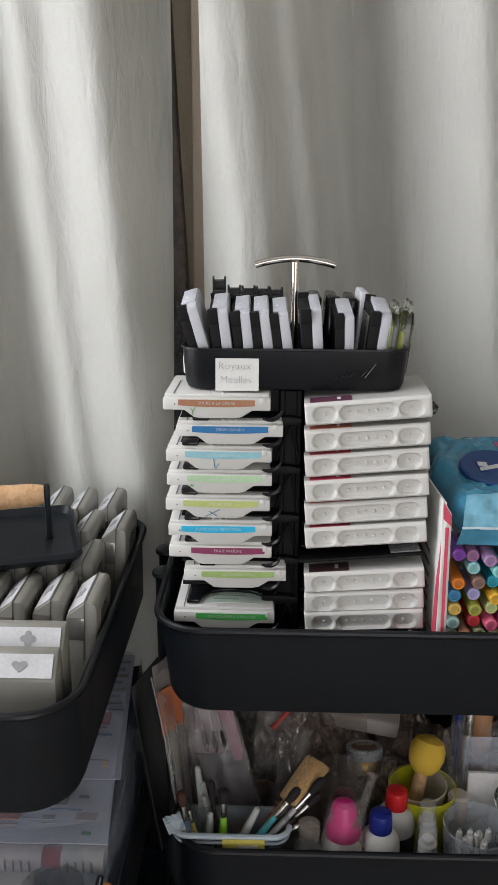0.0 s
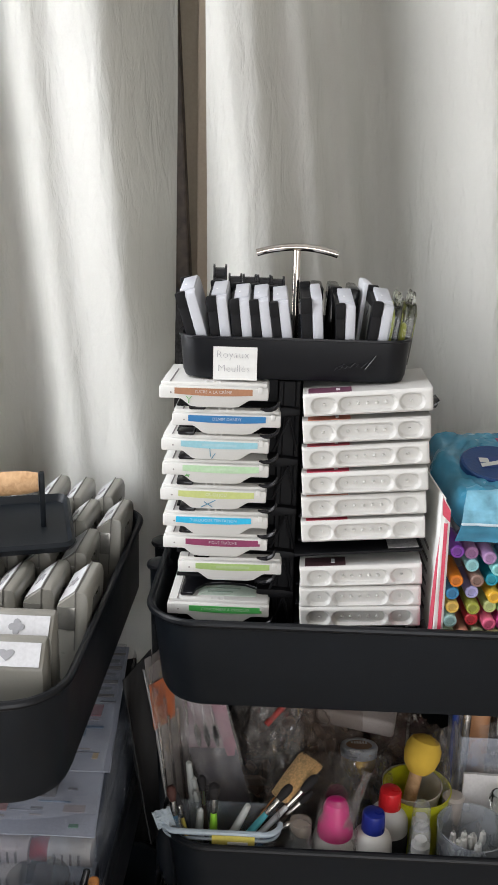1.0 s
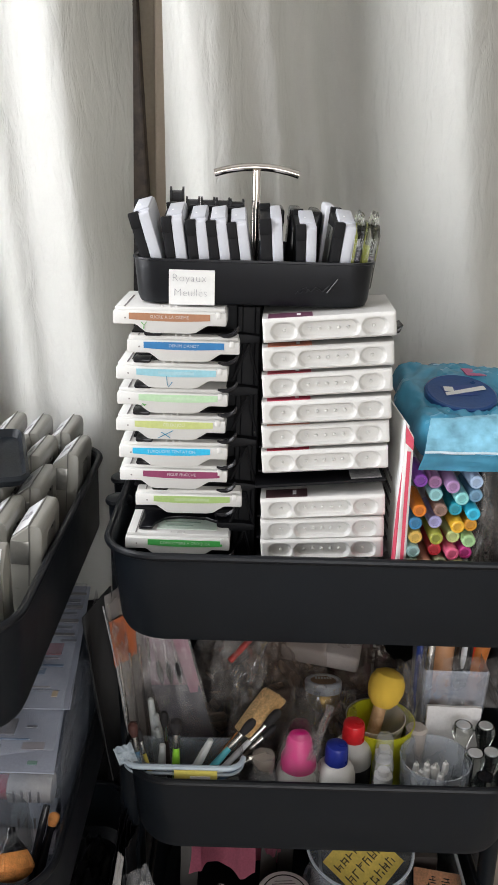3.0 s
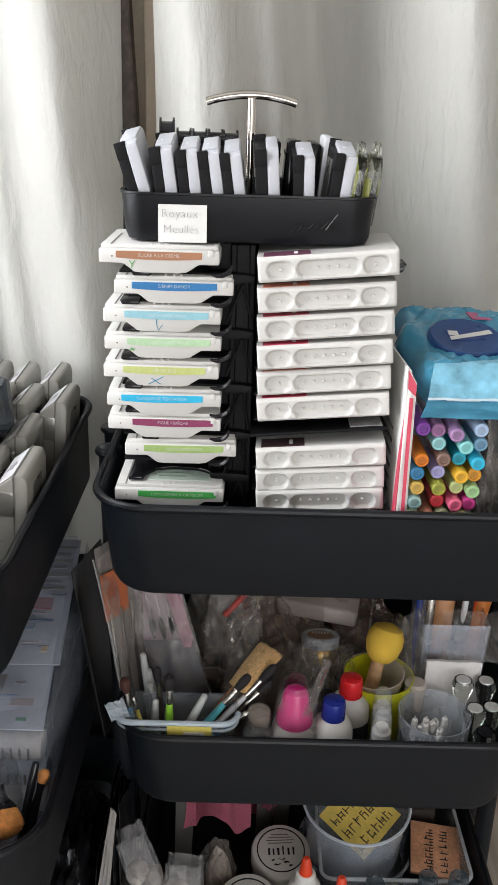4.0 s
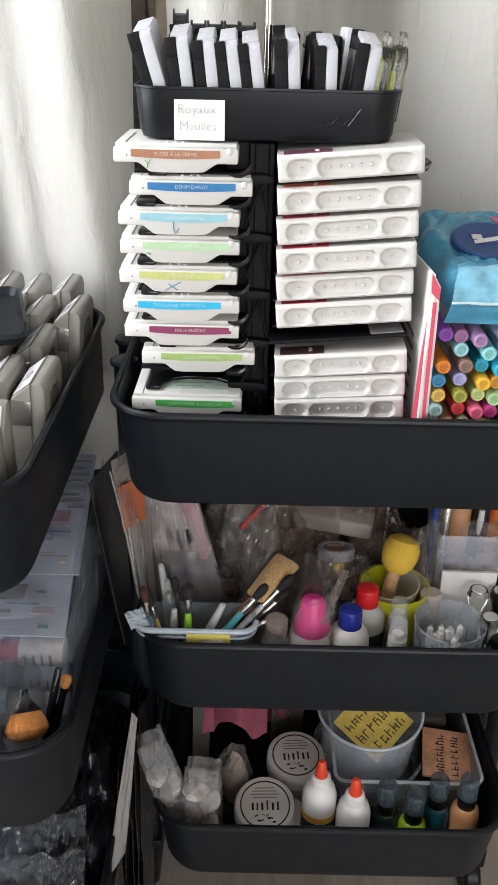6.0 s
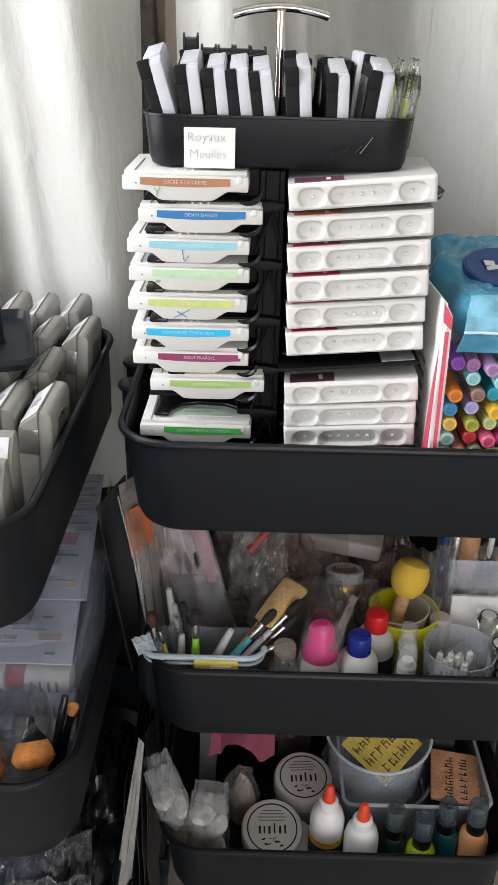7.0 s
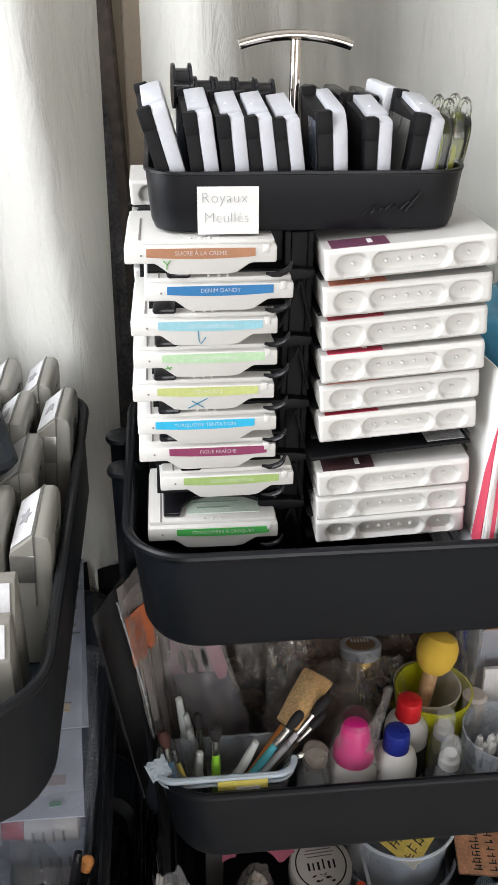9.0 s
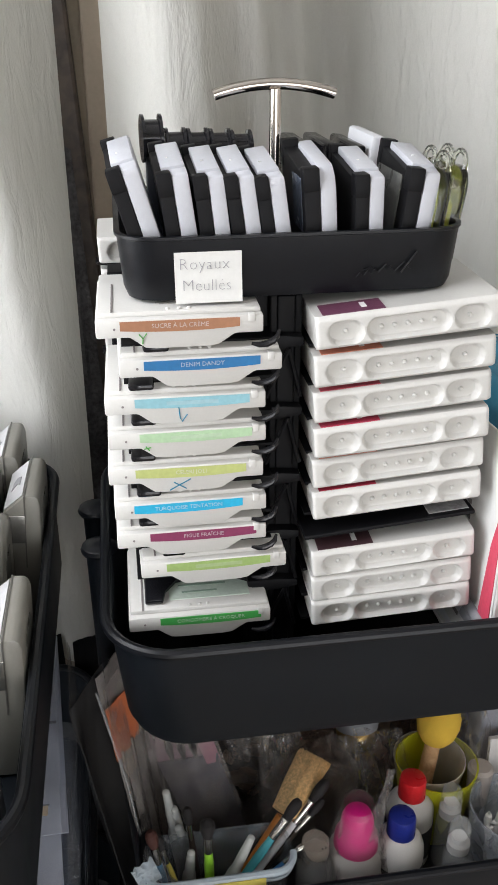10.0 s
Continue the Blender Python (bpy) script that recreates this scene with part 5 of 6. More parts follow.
part("glass", lathe([(0, MID), (0.013, MID), (0.014, MID + 0.002), (0.014, 0.568), (0.010, 0.574), (0.010, 0.580), (0.009, 0.580), (0.009, 0.574), (0.0128, 0.567), (0.0128, MID + 0.004), (0, MID + 0.003)], 22, m=pose(0.0550, 0.7060, 0)), CLEAR, cj)
part("stopper", lathe([(0.0088, 0.572), (0.0105, 0.582), (0.0100, 0.590), (0, 0.591)], 18, m=pose(0.0550, 0.7060, 0)), film("beige_plastic", (0.55, 0.47, 0.40), 0.6, 0.2), cj)

# yellow cup with the sponge dauber
cup = thing("cup", "translucent yellow green cup with a white liner", "cup")
part("shell", lathe([(0, MID), (0.024, MID), (0.025, MID + 0.002), (0.0335, 0.585), (0.0322, 0.585), (0.0238, MID + 0.003), (0, MID + 0.003)], 28, m=pose(0.170, 0.770, 0)), film("yellow_green_plastic", (0.60, 0.60, 0.015), 0.12, 0.3), cup)
part("liner", lathe([(0.020, MID + 0.01), (0.0295, 0.580), (0.0285, 0.580), (0.019, MID + 0.01)], 28, m=pose(0.166, 0.776, 0.004)), film("white_liner", (0.72, 0.68, 0.58), 0.25, 0.4), cup)
db = thing("sponge_dauber", "yellow sponge dauber with a wooden stick", "sponge")
part("stick", rod([(0.0065, 0), (0.0068, 0.7), (0.0060, 1.0), (0, 1.0)], (0.157, 0.768, 0.528), (0.173, 0.786, 0.600)), PALE_WOOD, db)
sb = lathe([(0, 0), (0.010, 0.001), (0.0155, 0.008), (0.0180, 0.018), (0.0175, 0.027), (0.0140, 0.034), (0.007, 0.0375), (0, 0.038)], 26)
moved(sb, aim((0.172, 0.785, 0.589), (0.181, 0.795, 0.627))[0])
part("sponge", sb, tint("yellow_sponge", (0.74, 0.48, 0.06), 0.9, vary=0.08, scale=120, bump=0.3, fine=1200), db)


def bottle(x, y, foot, label, body_mat, cap_mat, profile, cap, belt=None):
    b = thing("bottle", label, "bottle", group="bottles in the middle tray")
    b.matrix_basis = pose(x, y, foot) @ Matrix.Diagonal((1, 1, 0.925, 1))
    part("body", lathe(profile, 26), body_mat, b)
    c = part("cap", lathe(cap, 26), cap_mat, b)
    if belt:
        part("label", lathe(belt, 26), BLACK_INK, b, "black label")
    return b


BODY = [(0, 0), (0.0175, 0), (0.0187, 0.002), (0.0187, 0.052), (0.0184, 0.058), (0.0168, 0.0640), (0.0135, 0.0688), (0.0100, 0.0712), (0.0095, 0.074), (0, 0.074)]
CAP = [(0.0100, 0.0712), (0.0108, 0.0718), (0.0104, 0.0885), (0.0096, 0.0908), (0.0070, 0.0920), (0, 0.0924)]
BELT = [(0.0189, 0.010), (0.0190, 0.011), (0.0190, 0.044), (0.0189, 0.045)]
bottle(0.1215, 0.7115, MID, "white glue bottle with a dark blue cap", WHITE_PLASTIC, tint("navy_cap", (0.015, 0.025, 0.20), 0.28), BODY, CAP, BELT)
bottle(0.1405, 0.7440, MID, "white glue bottle with a bright red cap", WHITE_PLASTIC, tint("red_cap", (0.62, 0.02, 0.025), 0.28), BODY, CAP, BELT)
PINK = tint("hot_pink_plastic", (0.62, 0.015, 0.20), 0.3)
bottle(0.0870, 0.7110, MID, "white bottle with a broad hot pink cap in film", WHITE_PLASTIC, PINK, [(0, 0), (0.0195, 0), (0.0205, 0.003), (0.0205, 0.054), (0.0195, 0.062), (0.0165, 0.0670), (0, 0.0670)], [(0.0160, 0.0655), (0.0168, 0.0665), (0.0160, 0.077), (0.0128, 0.084), (0.0116, 0.096), (0.0096, 0.1010), (0.006, 0.1030), (0, 0.1036)])
pf = thing("plastic_film", "clear shrink film wrapped round the pink capped bottle", "film")
part("wrap", lathe([(0.0215, MID + 0.001), (0.0225, 0.555), (0.0215, 0.572), (0.0185, 0.590), (0.0150, 0.612), (0.0125, 0.618)], 20, m=pose(0.0870, 0.7110, 0)), BAG, pf)
pb = thing("plastic_film", "torn clear film twisted beside the pink bottle", "film")
part("twist", sheet([(0.090, 0.698, 0.585), (0.100, 0.700, 0.588), (0.119, 0.728, 0.628), (0.112, 0.726, 0.632)], 5, 14, 0.006, 42.0), BAG, pb)
for x, y, z in ((0.1640, 0.7020, 0.594), (0.1690, 0.7330, 0.594)):
    s = thing("spray_bottle", "small clear spray bottle with a frosted cap", "bottle", group="spray bottles")
    s.matrix_basis = pose(x, y, MID)
    part("body", lathe([(0, 0), (0.0095, 0), (0.0102, 0.002), (0.0102, 0.047), (0.008, 0.052), (0.0065, 0.054), (0, 0.054)], 20), CLEAR, s)
    part("pump", lathe([(0.007, 0.052), (0.0085, 0.0525), (0.0085, 0.060), (0.0055, 0.061), (0.0055, 0.066), (0, 0.066)], 18), WHITE_PLASTIC, s)
    part("cap", lathe([(0.0088, 0.053), (0.0090, 0.054), (0.0080, 0.076), (0.0068, 0.079), (0, 0.0795)], 20), CLEAR, s)
sc = thing("swab_cup", "round clear cup with cotton swabs", "cup")
part("shell", lathe([(0, MID), (0.028, MID), (0.029, MID + 0.002), (0.0325, 0.578), (0.0330, 0.580), (0.0318, 0.580), (0.0280, MID + 0.003), (0, MID + 0.003)], 36, m=pose(0.2150, 0.7220, 0)), film("clear_swab_cup", (0.70, 0.75, 0.82), 0.70, 0.15), sc)
for k in range(13):
    a = k * 2.4
    rr = 0.003 + 0.0013 * k
    x, y = 0.213 + rr * math.cos(a) * 0.9, 0.724 + rr * math.sin(a) * 0.5
    s = thing("cotton_swab", "white cotton swab standing in the cup", "swab", group="cotton swabs")
    top = Vector((x + 0.002 * math.cos(a), y, 0.569 + 0.004 * math.sin(k)))
    part("stick", rod([(0.0010, 0), (0.0010, 1.0)], (x, y, MID + 0.004), top, 8), PAPER, s)
    part("tip", rod([(0, -0.25), (0.0024, -0.12), (0.0034, 0.10), (0.0027, 0.36), (0, 0.46)], top - Vector((0, 0, 0.012)), top + Vector((0, 0, 0.012)), 10), tint("cotton", (0.82, 0.81, 0.79), 0.95, bump=0.6, fine=800), s)
for x, y, z in ((0.2460, 0.752, 0.594), (0.2510, 0.722, 0.586), (0.2700, 0.760, 0.588), (0.2680, 0.728, 0.583), (0.2560, 0.701, 0.577)):
    g = thing("acrylic_stamp_handle", "clear faceted acrylic stamp handle", "stamp", group="acrylic stamp handles")
    g.matrix_basis = pose(x, y, MID)
    hgt = z - MID
    part("grip", lathe([(0, 0), (0.010, 0), (0.010, 0.010), (0.0055, 0.018), (0.005, hgt - 0.026), (0.009, hgt - 0.012), (0.0105, hgt - 0.006), (0.0085, hgt), (0, hgt - 0.0012)], 10), ACRYLIC, g, smooth=False)
    part("top_disc", lathe([(0.007, hgt - 0.001), (0.0065, hgt + 0.0006), (0, hgt + 0.0008)], 16), tint("foil_disc", (0.75, 0.76, 0.76), 0.3, metal=0.6) if y > 0.71 else BLACK_GLOSS, g)
cn = thing("cork_stopper", "pale translucent stopper between the cups", "stopper")
part("body", lathe([(0, MID), (0.008, MID), (0.010, 0.572), (0.0105, 0.582), (0.008, 0.5845), (0, 0.5845)], 20, m=pose(0.2040, 0.760, 0)), film("pale_plastic", (0.62, 0.55, 0.5), 0.3, 0.3), cn)

tb = thing("tool_box", "tall translucent plastic box full of tools", "box")
part("shell", open_box(0.2110, 0.2770, 0.786, 0.850, MID, 0.630, 0.004, 0.004, 0.0014), film("cloudy_plastic", (0.62, 0.68, 0.80), 0.74, 0.22), tb)
tools = (("wooden_roller", (0.232, 0.815, 0.522), (0.238, 0.828, 0.675), 0.0125, tint("tan_wood", (0.50, 0.25, 0.12), 0.5), "tan wooden roller standing in the box"), ("wooden_roller", (0.220, 0.806, 0.522), (0.222, 0.812, 0.648), 0.0050, FERRULE, "short silver topped tool in the box"), ("craft_knife", (0.2120, 0.815, 0.522), (0.2135, 0.822, 0.672), 0.0036, tint("cobalt_plastic", (0.02, 0.05, 0.24), 0.35), "cobalt blue craft knife in the box"), ("bone_folder", (0.253, 0.812, 0.522), (0.256, 0.812, 0.645), 0.0030, GREY_WHITE, "thin white folder standing in the box"), ("stylus", (0.250, 0.806, 0.522), (0.262, 0.826, 0.690), 0.0085, BLACK_GLOSS, "black tool handle in the box"))
for nm, a, b, r, mt, lb in tools:
    tl = thing(nm, lb, "tool")
    part("shaft", rod([(0, 0), (r, 0.01), (r * 1.03, 0.4), (r, 0.97), (r * 0.8, 1.0), (0, 1.0)], a, b, 18), mt, tl)
sr = thing("scissors", "red handled scissors standing in the box", "scissors")
for dx in (0, 0.014):
    part("handle", tube([(0.262 + dx * 0.4, 0.826, 0.600), (0.268 + dx, 0.830, 0.640), (0.275 + dx, 0.832, 0.655)], 0.0065, 12), tint("scarlet_plastic", (0.6, 0.035, 0.015), 0.35), sr)
ob2 = thing("wooden_mallet", "orange and cream wooden mallet in the box", "tool")
part("grip", rod([(0, 0), (0.009, 0.05), (0.010, 0.6), (0, 0.62)], (0.262, 0.822, 0.560), (0.290, 0.838, 0.690)), tint("orange_wood", (0.55, 0.17, 0.03), 0.4), ob2)
part("ring", rod([(0.009, 0.60), (0.0115, 0.62), (0.0115, 0.85), (0, 0.87)], (0.262, 0.822, 0.560), (0.290, 0.838, 0.690)), tint("cream_wood", (0.68, 0.50, 0.26), 0.5), ob2)
wp = thing("cotton_pads", "white square cotton pad leaning on the box", "cotton pad")
part("pad", sheet([(0.212, 0.764, 0.516), (0.264, 0.764, 0.516), (0.268, 0.776, 0.598), (0.215, 0.776, 0.599)], 12, 12, 0.002, 51.0, 0.004), tint("white_cotton_pad", (0.72, 0.70, 0.69), 0.95, vary=0.08, scale=60), wp)
lump("plastic_bag", (0.190, 0.800, MID + 0.001), (0.016, 0.022, 0.055), BAG, "clear bag stuffed beside the tool box", "bag", 33, 0.3)


# ---- bottom tray ----
LOW = 0.291
jar_white = tint("white_jar_plastic", (0.80, 0.79, 0.76), 0.35, vary=0.04)


def mousse_jar(x, y, foot, lean, label, tinted):
    j = thing("paste_jar", label, "jar", group="paste jars")
    j.matrix_basis = pose(x, y, foot, *lean)
    part("body", lathe([(0, 0), (0.0285, 0), (0.0295, 0.002), (0.0295, 0.026), (0.028, 0.0275), (0, 0.0275)], 34), tinted, j)
    lid = part("lid", lathe([(0.030, 0.026), (0.0322, 0.027), (0.0322, 0.043), (0.0305, 0.0455), (0.0285, 0.0458), (0, 0.0458)], 40), jar_white, j)
    part("ring_print", lathe([(0.0248, 0.0459), (0.0248, 0.0461), (0.0262, 0.0461), (0.0262, 0.0459)], 40), BLACK_INK, lid)
    for k in range(4):
        w = (0.013, 0.015, 0.013, 0.010)[k]
        part("print_bar", box(-w, w, 0.0075 + 0.0034 * k, 0.0084 + 0.0034 * k, 0.0459, 0.0461), INK_GREY, lid, smooth=False)
    for k, (bx, bw, bh) in enumerate(((-0.014, 0.0022, 0.008), (-0.009, 0.0016, 0.0075), (-0.004, 0.0022, 0.008), (0.0015, 0.0016, 0.0105), (0.007, 0.0022, 0.008), (0.0125, 0.0018, 0.009))):
        part("logo_bar", box(bx, bx + bw, -0.006, -0.006 + bh, 0.0459, 0.0462), BLACK_INK, lid, smooth=False)
    for k in range(9):
        a = k * 1.1
        part("leaf_print", prism([(0.0022 * math.cos(q) + 0.0095 * math.cos(a) * (0.4 + 0.1 * k), 0.0012 * math.sin(q + a) - 0.0145 + 0.004 * math.sin(a * 1.7)) for q in [k2 * math.pi / 3 for k2 in range(6)]], 0.0459, 0.0461, "z"), BLACK_INK, lid, smooth=False)
    return j


mousse_jar(0.0515, 0.7335, LOW + 0.0005, (14, 0, 2), "white lidded paste jar tipped towards the front", tint("pale_yellow_jar", (0.62, 0.55, 0.16), 0.3))
mousse_jar(0.0860, 0.7960, LOW + 0.002, (9, 0, 4), "white lidded paste jar behind the first", tint("clear_grey_jar", (0.45, 0.44, 0.42), 0.3))
sd = thing("paste_jar", "white lidded jar lying low beside the glue", "jar", group="paste jars")
part("lid", lathe([(0, 0), (0.028, 0), (0.030, 0.002), (0.030, 0.024), (0.028, 0.026), (0, 0.026)], 34, m=pose(0.0700, 0.7240, LOW)), jar_white, sd)


def glue_bottle(x, y, tall, label, belt):
    b = thing("glue_bottle", label, "bottle", group="glue bottles")
    b.matrix_basis = pose(x, y, LOW)
    part("body", lathe([(0, 0), (0.0165, 0), (0.0175, 0.002), (0.0175, tall - 0.045), (0.0150, tall - 0.035), (0.0105, tall - 0.030), (0.0100, tall - 0.025), (0, tall - 0.025)], 28), tint("milk_white_plastic", (0.72, 0.72, 0.71), 0.3, vary=0.03), b)
    part("collar", lathe([(0.0098, tall - 0.027), (0.0100, tall - 0.021), (0.0075, tall - 0.019), (0, tall - 0.019)], 22), tint("milk_white_plastic", (0.72, 0.72, 0.71), 0.3, vary=0.03), b)
    part("nozzle", lathe([(0.0068, tall - 0.023), (0.0066, tall - 0.018), (0.0042, tall - 0.002), (0.0025, tall), (0, tall)], 18), tint("red_orange_plastic", (0.68, 0.06, 0.02), 0.35), b)
    if belt:
        lb = part("label", lathe([(0.0177, 0.020), (0.0178, 0.021), (0.0178, 0.044), (0.0177, 0.045)], 28), BLACK_INK, b, "black label")
        part("label_flash", lathe([(0.0179, 0.046), (0.0179, 0.053), (0.0176, 0.053)], 28), tint("yellow_red_print", (0.72, 0.35, 0.03)), b, "yellow printed band")
        writing("TACKY", 0.0075, WHITE_INK, lb, pose(0.0, -0.01795, 0.036, 90))
    return b


glue_bottle(0.1070, 0.7160, 0.116, "white glue bottle with a red nozzle and black label", True)
glue_bottle(0.1415, 0.7060, 0.103, "plain white glue bottle with a red nozzle", False)

SMOKE = film("smoky_clear_cap", (0.10, 0.13, 0.15), 0.50, 0.08)
for x, y, top, c, word in ((0.1770, 0.719, 0.374, (0.015, 0.03, 0.03), "dark green"), (0.2040, 0.709, 0.373, (0.30, 0.45, 0.02), "lime green"), (0.2305, 0.724, 0.378, (0.01, 0.09, 0.11), "teal"), (0.2590, 0.718, 0.385, (0.62, 0.30, 0.14), "peach")):
    v = thing("spray_ink_bottle", f"small {word} ink bottle with a smoky cap", "bottle", group="ink bottles")
    v.matrix_basis = pose(x, y, LOW)
    t = top - LOW
    part("glass", lathe([(0, 0), (0.0135, 0), (0.0150, 0.002), (0.0150, t - 0.048), (0.0138, t - 0.042), (0.0105, t - 0.0375), (0.0080, t - 0.036), (0, t - 0.036)], 24), tint("ink_glass_" + word.replace(" ", "_"), c, 0.12), v, word + " ink")
    part("neck", lathe([(0.0090, t - 0.038), (0.0096, t - 0.037), (0.0096, t - 0.024), (0.0062, t - 0.023), (0.0056, t - 0.010), (0, t - 0.010)], 22), BLACK_PLASTIC, v, "black pump")
    part("cap", lathe([(0.0094, t - 0.0245), (0.0100, t - 0.024), (0.0096, t - 0.0015), (0.0088, t), (0.0076, t), (0.0072, t - 0.001), (0, t - 0.001)], 24), SMOKE, v, "smoky clear cap")

rc = thing("round_tub", "round clear tub with a yellow printed card", "tub")
part("shell", lathe([(0, 0), (0.047, 0), (0.050, 0.003), (0.055, 0.068), (0.0575, 0.0705), (0.0575, 0.074), (0.0548, 0.074), (0.0535, 0.068), (0.0485, 0.005), (0, 0.004)], 48, m=pose(0.1660, 0.8080, 0.324, 5, 0, 0)), film("bluish_tub_plastic", (0.78, 0.86, 0.98), 0.79, 0.14), rc)
part("rim", tube([(0.1660 + 0.0572 * math.cos(a), 0.8075 - 0.004 + 0.0570 * math.sin(a), 0.3965 + 0.0050 * math.sin(a)) for a in [2 * math.pi * k / 48 for k in range(48)]], 0.0016, 8, closed=True), film("bluish_tub_rim", (0.80, 0.86, 0.94), 0.30, 0.12), rc, "pale rolled rim")
part("foot_ring", lathe([(0.0555, 0.302), (0.0600, 0.306), (0.0608, 0.328), (0.0630, 0.331), (0.0630, 0.3335), (0.0598, 0.3335), (0.0588, 0.328), (0.0575, 0.306), (0.0545, 0.304)], 48, m=pose(0.1695, 0.8090, 0.0)), film("bluish_foot_plastic", (0.74, 0.82, 0.94), 0.72, 0.12), rc, "clear lower cover")
yc = thing("printed_card", "yellow card with black letters in the tub", "card")
yc.matrix_basis = pose(0.169, 0.7920, 0.3860, 30, 0, 0) @ pose(0, 0, 0, 0, 0, 47)
part("card", box(-0.031, 0.031, -0.031, 0.031, 0, 0.0012), tint("mustard_card", (0.72, 0.54, 0.12), 0.6, vary=0.2, scale=60), yc, smooth=False)


def mock_letters(parent, rows, cols, x0, y0, dx, dy, high, z, turned, seed):
    """Unreadable print: a few short strokes for each sign."""
    rnd = random.Random(seed)
    for j in range(rows):
        for k in range(cols):
            bars = [(0.0, 0.0, 0.0011, high * rnd.uniform(0.75, 1.15))]
            for q in range(rnd.choice((1, 2, 2))):
                v = rnd.uniform(0, high * 0.85)
                bars.append((0.0, v, dx * rnd.uniform(0.45, 0.75), 0.0010))
            if rnd.random() < 0.6:
                bars.append((dx * 0.55, 0.0, 0.0011, high * rnd.uniform(0.4, 0.9)))
            for u, v, w, h in bars:
                u, v = x0 + dx * k + u, y0 + dy * j + v
                bm = box(-v - h, -v, u, u + w, z, z + 0.0003) if turned else box(u, u + w, v, v + h, z, z + 0.0003)
                part("letter_bar", bm, BLACK_INK, parent, smooth=False)


mock_letters(yc, 3, 6, -0.026, -0.025, 0.0088, 0.0175, 0.0105, 0.0012, False, 3)

cl = thing("clear_lid_box", "flat clear plastic box at the tray's end", "box")
part("shell", open_box(0.1270, 0.2800, 0.738, 0.880, LOW, 0.356, 0.010, 0.003, 0.0014, 0.002), film("clear_box_plastic", (0.66, 0.70, 0.74), 0.84, 0.1), cl)
part("rim", tube([(x, y, 0.3565) for x, y in rounded(0.1260, 0.2810, 0.737, 0.881, 0.011, 5)], 0.0019, 8, closed=True), film("clear_box_rim", (0.70, 0.74, 0.77), 0.42, 0.1), cl, "pale clear rim")
pd = thing("ink_cube", "orange oxide ink pad with dark letters", "ink pad")
pd.matrix_basis = pose(0.2540, 0.793, 0.3385, 13, 4, -7)
part("base", box(-0.028, 0.028, -0.030, 0.030, -0.044, -0.002, 0.003), BLACK_PLASTIC, pd)
part("lid", box(-0.0265, 0.0265, -0.030, 0.030, -0.002, 0.003, 0.0015), tint("terracotta_print", (0.74, 0.38, 0.22), 0.5, vary=0.35, scale=60), pd, "terracotta printed lid")
mock_letters(pd, 2, 7, -0.0255, -0.013, 0.0070, 0.0155, 0.0095, 0.0030, True, 8)
dk = thing("ink_cube", "dark ink pad at the back of the clear box", "ink pad")
part("base", box(0.215, 0.262, 0.835, 0.872, LOW + 0.003, 0.352, 0.003), tint("dark_brown_plastic", (0.05, 0.04, 0.035), 0.45), dk)

pc = thing("pink_cloth", "dusty pink felt cloth draped in the tray", "cloth")


def drape(x0, x1, y0, y1, low, top, arch, seed, nu=40, nv=24):
    """Hanging cloth whose lower hem arches up in the middle."""
    own = bmesh.new()
    g = []
    for j in range(nv + 1):
        v = j / nv
        row = []
        for i in range(nu + 1):
            u = i / nu
            hem = low + arch * math.sin(math.pi * min(1, max(0, (u - 0.18) / 0.58))) ** 0.7 + 0.008 * (1 - u) * v
            q = Vector((u * 4, v * 2, seed))
            row.append(own.verts.new((x0 + (x1 - x0) * u + 0.004 * noise.noise(q), y0 + (y1 - y0) * v + 0.005 * math.sin(7 * u + 1.5 * v) + 0.003 * noise.noise(q * 1.7), hem + (top - hem) * v)))
        g.append(row)
    for r0, r1 in zip(g, g[1:]):
        for i in range(nu):
            own.faces.new((r0[i], r0[i + 1], r1[i + 1], r1[i]))
    bmesh.ops.solidify(own, geom=own.faces[:], thickness=0.002)
    return own


